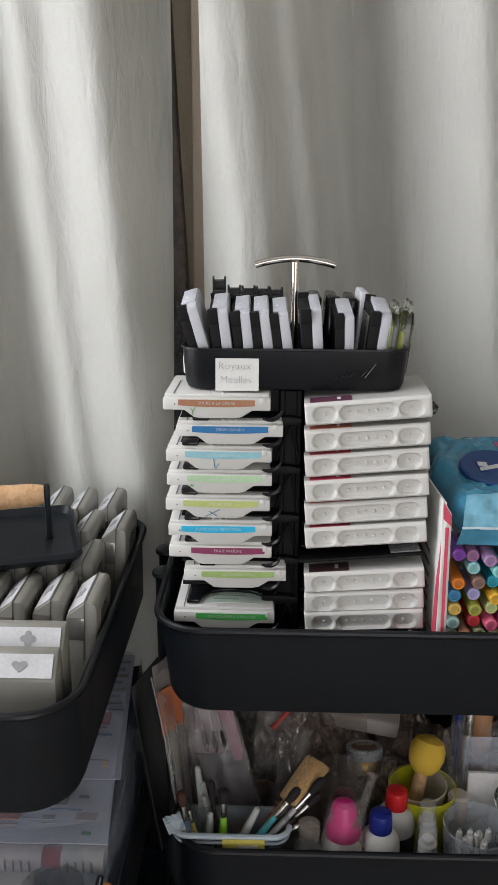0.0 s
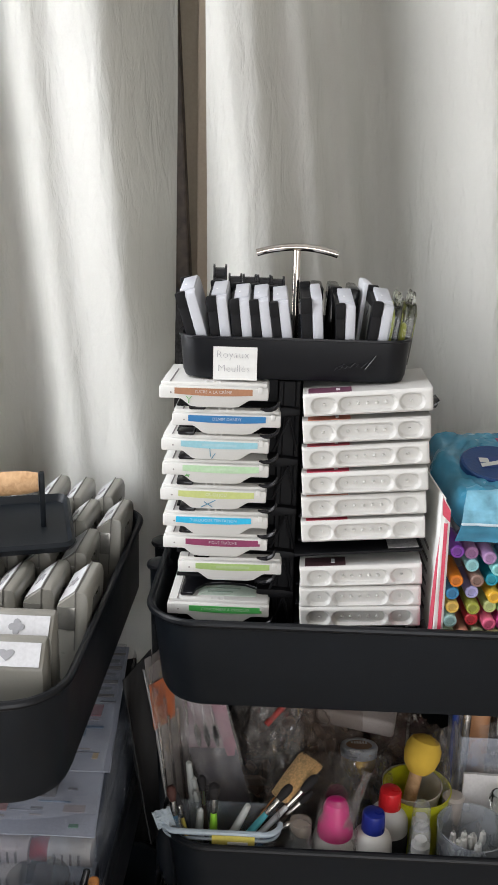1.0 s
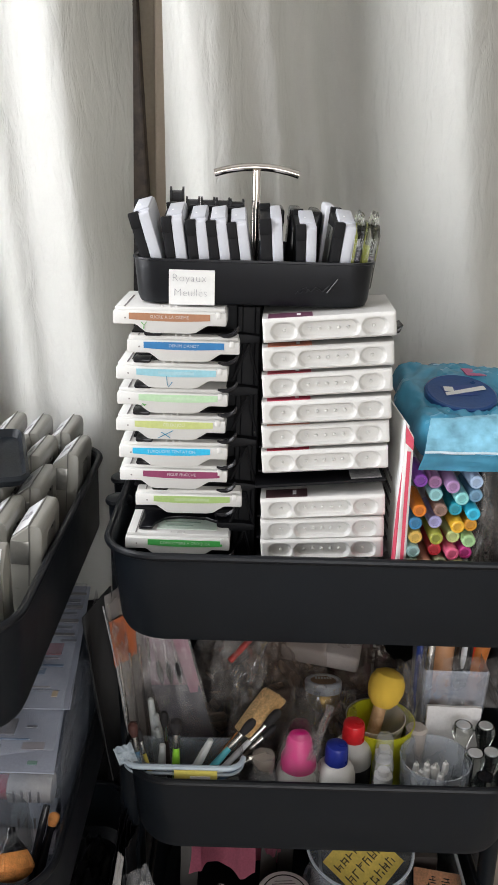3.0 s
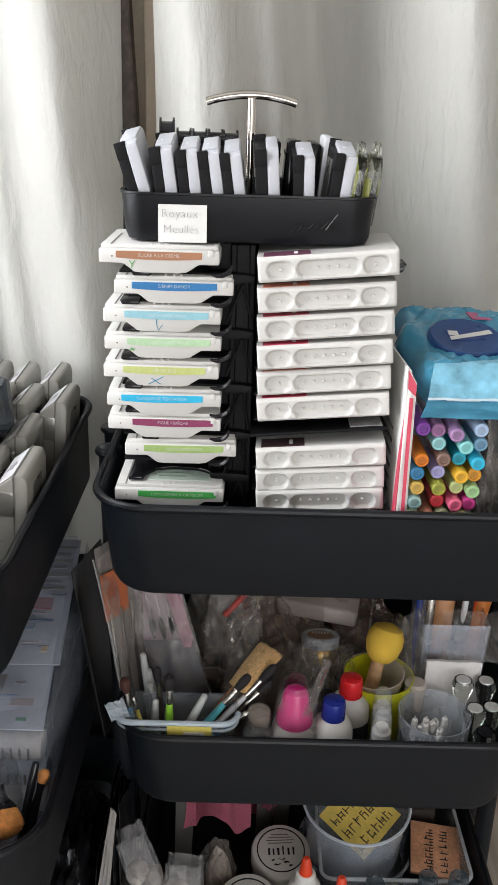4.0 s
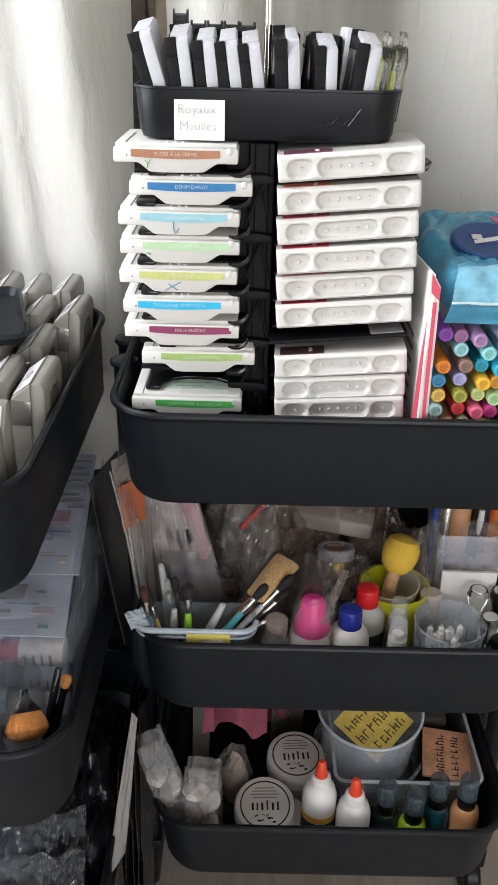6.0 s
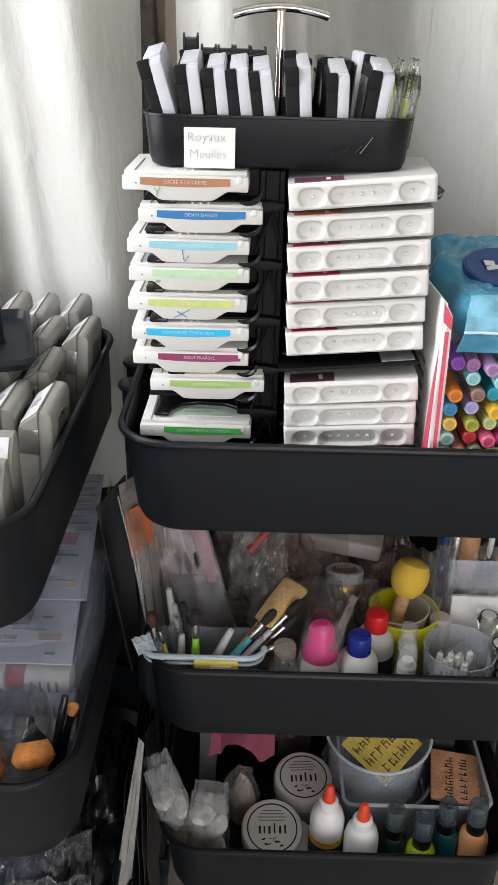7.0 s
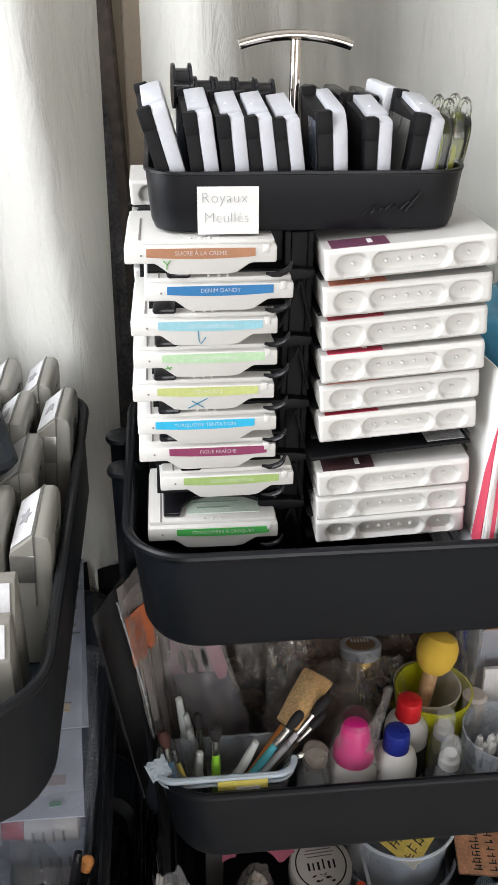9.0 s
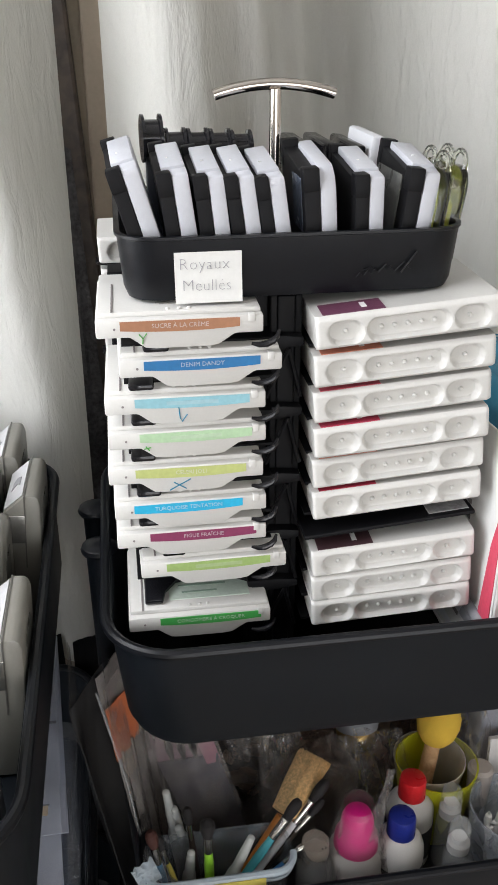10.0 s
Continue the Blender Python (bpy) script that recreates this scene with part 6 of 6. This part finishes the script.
FELT = tint("dusty_pink_felt", (0.52, 0.15, 0.22), 0.95, vary=0.15, bump=0.3, fine=500)
part("hanging_side", drape(-0.016, 0.052, 0.752, 0.800, 0.403, 0.450, 0.018, 3.0), FELT, pc)
part("back_side", drape(0.050, 0.084, 0.872, 0.800, 0.300, 0.450, 0.0, 4.0, 16, 24), FELT, pc)
TISSUE = tint("crumpled_white_tissue", (0.46, 0.42, 0.385), 0.85, vary=0.35, scale=90, bump=0.25, fine=200)
MILKY_PACK = film("milky_packet_film", (0.66, 0.66, 0.67), 0.80, 0.10, 0.4, 60)
for k, (x, y, wide, tall, lean, turn, lb) in enumerate(((-0.0300, 0.722, 0.036, 0.150, -14, 12, "clear packet of white pieces leaning on the tray's corner"), (-0.0155, 0.7075, 0.044, 0.122, 3, -8, "white tissue in a clear packet at the tray's front"))):
    bg = thing("plastic_packet", lb, "bag", group="packets in the bottom tray")
    bg.matrix_basis = pose(x, y, LOW + 0.003, 0, lean, turn)
    part("film", crinkle([(-wide * 0.50, -0.012, 0.0), (wide * 0.52, -0.012, 0.0), (wide * 0.34, -0.006, tall), (-wide * 0.42, -0.006, tall * 0.96)], 30, 0.0035, 70.0 + k, 0.003), MILKY_PACK, bg, angle=24)
    part("back_film", crinkle([(-wide * 0.50, 0.012, 0.0), (wide * 0.52, 0.012, 0.0), (wide * 0.36, 0.004, tall * 1.03), (-wide * 0.40, 0.004, tall)], 24, 0.003, 75.0 + k), MILKY_PACK, bg, angle=24)
    for q in range(6):
        blob = bmesh.new()
        bmesh.ops.create_icosphere(blob, subdivisions=3, radius=1)
        for v in blob.verts:
            v.co *= 1 + 0.28 * noise.noise(v.co * 1.6 + Vector((q * 3.0, k * 5.0, 0)))
        moved(blob, pose(wide * (-0.18 if q % 2 else 0.16), 0, tall * (0.10 + 0.105 * q), 20 * q, 35 * q, 0) @ Matrix.Diagonal((wide * 0.30, 0.0085, tall * 0.105, 1)))
        part("piece", blob, TISSUE, bg, "off-white crumpled piece")
lump("plastic_bag", (0.018, 0.765, LOW), (0.017, 0.016, 0.042), BAG, "small clear bag of beige pieces", "bag", 81, 0.25)
lump("craft_roll", (0.020, 0.769, LOW), (0.012, 0.011, 0.034), tint("beige_tissue", (0.45, 0.38, 0.32), 0.85, vary=0.2), "beige crumpled roll in a clear bag", "roll", 82, 0.2)
for k, (x, y, z) in enumerate(((-0.030, 0.80, 0.42), (0.060, 0.85, 0.43), (0.080, 0.86, 0.44))):
    lb = thing("card_strip", "grey card strip standing at the back of the tray", "card", group="card strips")
    part("strip", sheet([(x, y, LOW), (x + 0.018, y + 0.004, LOW), (x + 0.022, y + 0.01, z), (x + 0.002, y + 0.008, z)], 4, 10, 0.002, 90.0 + k, 0.0015), tint("grey_board", (0.10, 0.095, 0.09), 0.7), lb)


# ---- the other cart: stamp cases in its top tray ----
def stamp_case_body():
    outline = [(-0.0125, 0.0), (0.0125, 0.0), (0.0125, 0.098), (0.0112, 0.1035), (0.0085, 0.1055), (0.0022, 0.1055), (-0.0125, 0.0925)]
    return prism(outline, 0.0, 0.064, "y", 0.0014, 2)


case_mesh = None
TAUPE_DARK = tint("dark_case_insert", (0.065, 0.062, 0.055), 0.3)
LABEL_GREY = tint("pale_grey_label", (0.52, 0.52, 0.53), 0.5)
ICON = tint("grey_icon_print", (0.26, 0.26, 0.27), 0.6)
SEAM = tint("case_seam", (0.10, 0.095, 0.085), 0.5)
slope = math.degrees(math.atan2(0.013, 0.0147))
for row, (xr, y0, lean, tall) in enumerate(((-0.1285, 0.664, 3, 0.925), (-0.1460, 0.734, 2, 0.945), (-0.1295, 0.800, 3, 1.01), (-0.1460, 0.866, 2, 1.01))):
    for col in range(6):
        x = xr - 0.0125 - 0.0290 * col
        if x < -0.352:
            continue
        c = thing("stamp_case", "taupe plastic rubber stamp case with grey icon label", "stamp case", group="stamp cases in the tray")
        c.matrix_basis = pose(x, y0 + 0.003 * math.sin(col * 2 + row), 0.7325, -1.5 * math.sin(col + row), lean + math.sin(col * 3.0 + row), 1.2 * math.sin(row * 2.0 + col)) @ Matrix.Diagonal((1, 0.97, tall, 1))
        if case_mesh is None:
            case_mesh = part("case", stamp_case_body(), TAUPE, c)
            lab_mesh = part("label", box(-0.0085, 0.0085, 0.004, 0.060, 0.0, 0.0005), LABEL_GREY, c, smooth=False)
            win_mesh = part("side_recess", prism(rounded(0.018, 0.046, 0.066, 0.092, 0.004, 3), 0.0126, 0.0129, "x"), TAUPE_DARK, c, smooth=False)
            seam_mesh = part("seam", box(0.0016, 0.0026, -0.0003, 0.0643, 0.050, 0.1057), SEAM, c, smooth=False)
            rim_mesh = part("bezel", box(-0.0124, 0.0022, -0.0012, -0.0001, 0.070, 0.0915, 0.0005), tint("brushed_bezel", (0.35, 0.34, 0.31), 0.25, metal=0.7), c)
        else:
            for src in (case_mesh, win_mesh, seam_mesh, rim_mesh):
                again(src, Matrix(), c)
            again(lab_mesh, Matrix(), c)
        lab = [o for o in c.children if o.name.startswith("label")][0]
        lab.matrix_basis = pose(-0.0056, 0, 0.0990, 0, -slope + 0, 0)
        k = (row * 5 + col) % 3
        if k == 0:
            shape = [(0.004 * math.cos(a) * (1 + 0.35 * math.cos(5 * a)), 0.007 * math.sin(a) * (1 + 0.35 * math.cos(5 * a))) for a in [q * math.pi / 10 for q in range(20)]]
        elif k == 1:
            shape = [(-0.004, -0.008), (0.001, -0.002), (0.004, -0.007), (0.004, 0.006), (0.0, 0.009), (-0.003, 0.004)]
        else:
            shape = [(-0.003, -0.009), (0.003, -0.009), (0.004, 0.0), (0.002, 0.009), (-0.003, 0.008), (-0.001, 0.0)]
        part("icon", prism([(u, v + 0.032) for u, v in shape], 0.0006, 0.0009, "z"), ICON, lab, smooth=False)

for k, (y0, zt, icon) in enumerate(((0.574, 0.830, "heart"), (0.599, 0.838, "clover"))):
    c = thing("stamp_case", f"taupe plastic stamp case with a {icon} on its label", "stamp case", group="stamp cases in the tray")
    c.matrix_basis = pose(-0.169, y0, 0.7325)
    h = zt - 0.7325
    part("case", prism([(0, 0), (0.021, 0), (0.021, h), (0.016, h + 0.001), (0.012, h), (0.0, h - 0.016)], -0.033, 0.033, "x", 0.002, 2), TAUPE, c)
    lab = part("label", box(-0.030, 0.030, -0.0085, 0.0085, 0, 0.0005), tint("white_label", (0.50, 0.50, 0.51), 0.5), c, "white label", smooth=False)
    lab.matrix_basis = pose(0, 0.0056, h - 0.0078, math.degrees(math.atan2(0.016, 0.012)))
    if icon == "heart":
        pts = [(0.0052 * math.sin(a) ** 3 * 1.1, 0.0048 * (0.81 * math.cos(a) - 0.31 * math.cos(2 * a) - 0.12 * math.cos(3 * a))) for a in [q * math.pi / 14 for q in range(28)]]
    else:
        pts = [(0.0060 * math.cos(a) * (0.48 + 0.52 * abs(math.cos(2 * a)) ** 0.7), 0.0060 * math.sin(a) * (0.48 + 0.52 * abs(math.cos(2 * a)) ** 0.7)) for a in [q * math.pi / 18 for q in range(36)]]
    part("icon", prism([(u + 0.006, v) for u, v in pts], 0.0006, 0.0009, "z"), ICON, lab, smooth=False)
for k in range(2):
    c2 = copy_thing(c, pose(-0.243 - 0.070 * k, 0.590, 0.7325))
    c2["label"] = "taupe plastic stamp case with a clover on its label"

press = thing("serving_tray", "small black tray with a wooden bar handle on the cases", "tray")
press.matrix_basis = pose(-0.252, 0.755, 0.8405, 4, 0, 17)
part("plate", open_box(-0.105, 0.092, -0.058, 0.056, 0.0, 0.010, 0.012, 0.003, 0.003), BLACK_METAL, press)
for x in (-0.075, 0.066):
    part("bracket", prism([(-0.007, 0.003), (0.007, 0.003), (0.0055, 0.045), (0.004, 0.054), (-0.004, 0.054), (-0.0055, 0.045)], x - 0.0025, x + 0.0025, "x", 0.0012), BLACK_METAL, press)
part("grip", rod([(0.0085, 0), (0.0105, 0.08), (0.0115, 0.5), (0.0105, 0.92), (0.0085, 1.0), (0, 1.0)], (-0.072, 0, 0.045), (0.063, 0, 0.045), 20), PALE_WOOD, press, "pale turned wood grip")


# ---- the other cart: middle tray ----
bx = thing("storage_box", "clear plastic box full of small paint bottles", "box")
BOX_FILM = film("bluish_clear_plastic", (0.50, 0.56, 0.68), 0.88, 0.12)
part("shell", open_box(-0.300, -0.1180, 0.640, 0.800, MID, 0.622, 0.004, 0.005, 0.0014), BOX_FILM, bx)
part("rim", tube([(x, y, 0.6215) for x, y in rounded(-0.301, -0.117, 0.639, 0.801, 0.005, 3)], 0.0018, 6, closed=True), BOX_FILM, bx)
for j in range(3):
    for k in range(3):
        x = -0.1600 - 0.060 * k
        z = 0.531 + 0.0275 * j
        b = thing("paint_bottle", "small white labelled paint bottle lying in the box", "bottle", group="paint bottles in the box")
        b.matrix_basis = pose(x + 0.006 * math.sin(j * 3 + k), 0.661, z)
        cap = ((0.5, 0.04, 0.07), (0.35, 0.37, 0.42), (0.52, 0.50, 0.46))[(2 - j + k * 2) % 3]
        part("body", rod([(0, 0), (0.0125, 0.02), (0.0125, 1.0), (0, 1.0)], (-0.002, 0, 0), (0.036, 0, 0), 18), tint("bottle_label_%d" % ((j + k) % 3), ((0.70, 0.62, 0.62), (0.55, 0.61, 0.70), (0.72, 0.68, 0.64))[(j + k) % 3], 0.6), b)
        part("cap", rod([(0, 0), (0.0095, 0.03), (0.0105, 1.0), (0, 1.0)], (-0.018, 0, 0), (-0.002, 0, 0), 16), tint("bottle_cap_%d" % ((2 - j + k * 2) % 3), cap, 0.4), b)
        for q in range(4):
            part("print_bar", box(0.004 + 0.007 * q, 0.006 + 0.007 * q, -0.0129, -0.0125, -0.005, 0.006), INK_GREY, b, smooth=False)
# Paper albedo lowered for the shade that the top tray casts on the leaflets.
LEAF = tint("shaded_bluish_paper", (0.35, 0.37, 0.44), 0.45, vary=0.12, scale=18)


def leaflet_z(y):
    return 0.6245 + (y - 0.632) * 0.13


for n, (x1, y0, y1, lift) in enumerate(((-0.1170, 0.632, 0.790, 0.0), (-0.1175, 0.700, 0.880, 0.0035))):
    lf = thing("leaflet", "white printed leaflet lying over the clear box", "paper", group="printed leaflets")
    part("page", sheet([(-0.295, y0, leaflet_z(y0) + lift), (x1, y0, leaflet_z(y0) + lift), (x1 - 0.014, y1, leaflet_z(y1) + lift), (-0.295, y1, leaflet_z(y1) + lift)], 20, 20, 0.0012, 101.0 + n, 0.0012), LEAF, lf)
    patches = ((-0.141, -0.133, 0.640, 0.6435, (0.16, 0.26, 0.22), "green"), (-0.215, -0.198, 0.655, 0.668, (0.36, 0.17, 0.16), "red"), (-0.180, -0.160, 0.672, 0.690, (0.10, 0.09, 0.09), "black")) if n == 0 else ((-0.137, -0.132, 0.714, 0.721, (0.50, 0.36, 0.20), "yellow"), (-0.165, -0.140, 0.770, 0.786, (0.22, 0.02, 0.03), "dark red"), (-0.190, -0.160, 0.735, 0.752, (0.25, 0.2, 0.18), "brown"))
    for a, b2, c2, d2, col, nm in patches:
        z = leaflet_z((c2 + d2) / 2) + lift
        part("print_patch", moved(box(a, b2, c2 - (c2 + d2) / 2, d2 - (c2 + d2) / 2, 0.0012, 0.0024), pose(0, (c2 + d2) / 2, z, 7.4)), tint("leaflet_print_" + nm.replace(" ", "_"), col, 0.6), lf, nm + " printed patch", smooth=False)
    rnd2 = random.Random(40 + n)
    for k in range(16):
        y = (0.645 if n == 0 else 0.712) + rnd2.uniform(0, 0.08)
        x = rnd2.uniform(-0.23, -0.135)
        w2, d2 = rnd2.uniform(0.004, 0.016), rnd2.choice((0.0006, 0.0006, 0.0012, 0.004))
        part("print_bar", moved(box(x - w2, min(x + w2, -0.128), -d2, d2, 0.0012, 0.0021), pose(0, y, leaflet_z(y) + lift, 7.4)), tint("leaflet_ink_%d" % (k % 4), ((0.14, 0.14, 0.17), (0.22, 0.23, 0.28), (0.10, 0.16, 0.26), (0.28, 0.24, 0.25))[k % 4], 0.6), lf, smooth=False)
    if n == 1:
        for k in range(7):
            y = 0.800 + 0.011 * k
            part("print_bar", moved(box(-0.165, -0.133 - 0.004 * (k % 2), -0.0018 - 0.001 * (k % 3), 0.0018, 0.0012, 0.0022), pose(0, y, leaflet_z(y) + lift, 7.4)), tint("dim_print", (0.20, 0.20, 0.23), 0.6) if k % 2 else INK_GREY, lf, smooth=False)
MILKY_WRAP = film("milky_wrap", (0.70, 0.74, 0.84), 0.80, 0.12, 0.4, 60)
wf = thing("plastic_film", "crinkled clear film lying over the leaflets", "film")
part("film", crinkle([(-0.290, 0.628, 0.637), (-0.1180, 0.640, 0.637), (-0.1300, 0.860, 0.672), (-0.270, 0.850, 0.672)], 44, 0.0040, 103.0), MILKY_WRAP, wf, angle=24)
part("side_fall", crinkle([(-0.1170, 0.652, 0.545), (-0.1150, 0.850, 0.560), (-0.1240, 0.860, 0.670), (-0.1170, 0.645, 0.634)], 34, 0.0025, 107.0), MILKY_WRAP, wf, "milky side fold", angle=24)
gl = thing("brush_jar", "clear glass jar holding make-up brushes", "jar")
part("glass", lathe([(0, MID), (0.026, MID), (0.028, MID + 0.003), (0.028, 0.585), (0.026, 0.592), (0.0265, 0.600), (0.0250, 0.600), (0.0250, 0.590), (0.0265, 0.584), (0.0265, MID + 0.004), (0, MID + 0.003)], 32, m=pose(-0.1600, 0.6110, 0)), film("clear_jar_glass", (0.40, 0.41, 0.42), 0.94, 0.04), gl)
ORANGE_HAIR = tint("orange_bristle", (0.62, 0.25, 0.07), 0.75, vary=0.5, scale=150, bump=0.3, fine=900)


def makeup_brush(a, b, r, label, round_head=True, share=0.62):
    m = thing("makeup_brush", label, "brush", group="make-up brushes")
    A, B = Vector(a), Vector(b)
    k1, k2 = A.lerp(B, share - 0.07), A.lerp(B, share)
    part("handle", rod([(0.003, 0), (0.0045, 0.5), (r * 0.6, 0.95), (r * 0.62, 1.0), (0, 1.0)], A, k1), BLACK_GLOSS, m)
    part("ferrule", rod([(r * 0.62, 0), (r * 0.72, 0.5), (r * 0.75, 1.0), (0, 1.0)], k1, k2), BLACK_GLOSS, m)
    part("bristles", rod([(r * 0.66, 0), (r * 0.86, 0.3), (r * 0.98, 0.6), (r * 0.88, 0.78), (r * 0.62, 0.92), (r * 0.3, 0.99), (0, 1.0)], k2, B, 22), ORANGE_HAIR, m, "orange bristles")
    if round_head:
        part("bristle_ends", hairs(k2, B + (B - k2) * 0.04, r * 0.70, r * 1.03, 1.0, 900, 9, 0.00045, 0.42), tint("tawny_hair", (0.62, 0.26, 0.07), 0.75, vary=0.3, scale=150), m, "loose tawny bristle ends")


makeup_brush((-0.1470, 0.606, 0.594), (-0.1400, 0.580, 0.565), 0.0165, "black brush with a full orange bristle head", True, 0.45)
makeup_brush((-0.1920, 0.602, 0.586), (-0.1740, 0.572, 0.553), 0.0150, "second black brush with orange bristles", True, 0.45)
makeup_brush((-0.1330, 0.600, 0.530), (-0.1165, 0.6280, 0.590), 0.0048, "thin black brush with an orange tip", False, 0.84)
tk = thing("eyeliner", "thin black stick standing in the jar", "stick")
part("shaft", rod([(0.002, 0), (0.0032, 0.5), (0.0034, 0.85), (0.0028, 1.0), (0, 1.0)], (-0.1370, 0.596, 0.528), (-0.1225, 0.6240, 0.600)), BLACK_GLOSS, tk)
GREY_WRAP = film("grey_clear_wrap", (0.36, 0.37, 0.40), 0.84, 0.05, 0.3, 50)
lump("plastic_bag", (-0.135, 0.740, LOW), (0.034, 0.10, 0.050), BLACK_BAG, "crumpled black bags in the lower tray", "bag", 120, 0.3)
cb2 = thing("plastic_bag", "crushed clear bag standing at the lower tray's front", "bag")
for k, pts in enumerate(([(-0.215, 0.585, LOW), (-0.120, 0.600, LOW), (-0.118, 0.640, 0.372), (-0.205, 0.630, 0.366)], [(-0.230, 0.620, LOW), (-0.125, 0.640, LOW), (-0.122, 0.670, 0.392), (-0.220, 0.660, 0.380)], [(-0.190, 0.565, LOW), (-0.128, 0.572, LOW), (-0.124, 0.600, 0.345), (-0.180, 0.595, 0.352)])):
    part("film", crinkle(pts, 40, 0.008, 220.0 + 4.3 * k), GREY_WRAP, cb2, angle=24)
bp2 = thing("blue_packet", "violet blue packet standing in the lower tray", "package")
part("face", sheet([(-0.262, 0.570, LOW), (-0.205, 0.566, LOW), (-0.205, 0.574, 0.352), (-0.262, 0.578, 0.356)], 10, 10, 0.002, 181.0, 0.006), tint("violet_blue_film", (0.04, 0.04, 0.22), 0.25, vary=0.4, scale=40, bump=0.2, fine=80), bp2)
lump("dark_cloth", (-0.240, 0.760, LOW), (0.075, 0.12, 0.055), tint("navy_cloth", (0.02, 0.03, 0.05), 0.9, bump=0.5), "dark navy cloth bundle in the lower tray", "cloth", 122, 0.25)


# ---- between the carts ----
BAG_AND_SHADE = material("black_film_and_shade", (0.007, 0.0068, 0.007), rough=0.5, vary=0.2, scale=12, bump=0.08, fine=30, spec=0.25)
# Black sheets added behind the carts to stand in for the deep shade there.
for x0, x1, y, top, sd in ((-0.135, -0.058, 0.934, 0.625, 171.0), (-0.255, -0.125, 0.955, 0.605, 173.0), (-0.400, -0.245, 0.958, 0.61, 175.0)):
    db2 = thing("shade_sheet", "black sheet added as the deep shade behind the carts", "bag", group="bin liners behind the carts")
    part("film", sheet([(x0, y, FLOOR + 0.003), (x1, y + 0.002, FLOOR + 0.003), (x1 - 0.012, y, top), (x0 + 0.010, y, top - 0.015)], 24, 40, 0.005, sd, 0.001), BAG_AND_SHADE, db2)
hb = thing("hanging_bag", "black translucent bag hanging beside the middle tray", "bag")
part("film", sheet([(-0.0800, 0.690, 0.570), (-0.0765, 0.725, 0.560), (-0.0895, 0.760, 0.728), (-0.1130, 0.742, 0.705)], 16, 20, 0.0012, 131.0, 0.001, -0.010), BAG_AND_SHADE, hb)
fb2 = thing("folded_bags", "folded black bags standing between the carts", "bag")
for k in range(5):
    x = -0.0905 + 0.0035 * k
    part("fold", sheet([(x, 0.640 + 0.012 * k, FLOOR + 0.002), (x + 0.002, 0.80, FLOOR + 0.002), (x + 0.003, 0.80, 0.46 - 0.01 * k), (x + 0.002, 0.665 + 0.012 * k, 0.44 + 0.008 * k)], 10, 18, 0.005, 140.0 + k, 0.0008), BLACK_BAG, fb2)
# White paper toned to dark grey, with the gap's shade in its colour.
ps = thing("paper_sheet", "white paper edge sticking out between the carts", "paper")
part("sheet", sheet([(-0.1060, 0.655, 0.300), (-0.0840, 0.655, 0.345), (-0.0680, 0.668, 0.505), (-0.0725, 0.666, 0.515)], 8, 24, 0.003, 150.0, 0.001), tint("shaded_white_paper", (0.27, 0.26, 0.25), 0.7), ps)
sf = thing("scarf", "dark patterned scarf hanging in the gap", "scarf")
part("cloth", sheet([(-0.114, 0.998, 0.70), (-0.0745, 1.002, 0.70), (-0.0905, 1.008, 1.035), (-0.106, 1.004, 1.045)], 10, 30, 0.006, 160.0, 0.0015), tint("dark_patterned_cloth", (0.045, 0.043, 0.045), 0.9, vary=0.95, scale=55, bump=0.4, fine=300), sf)
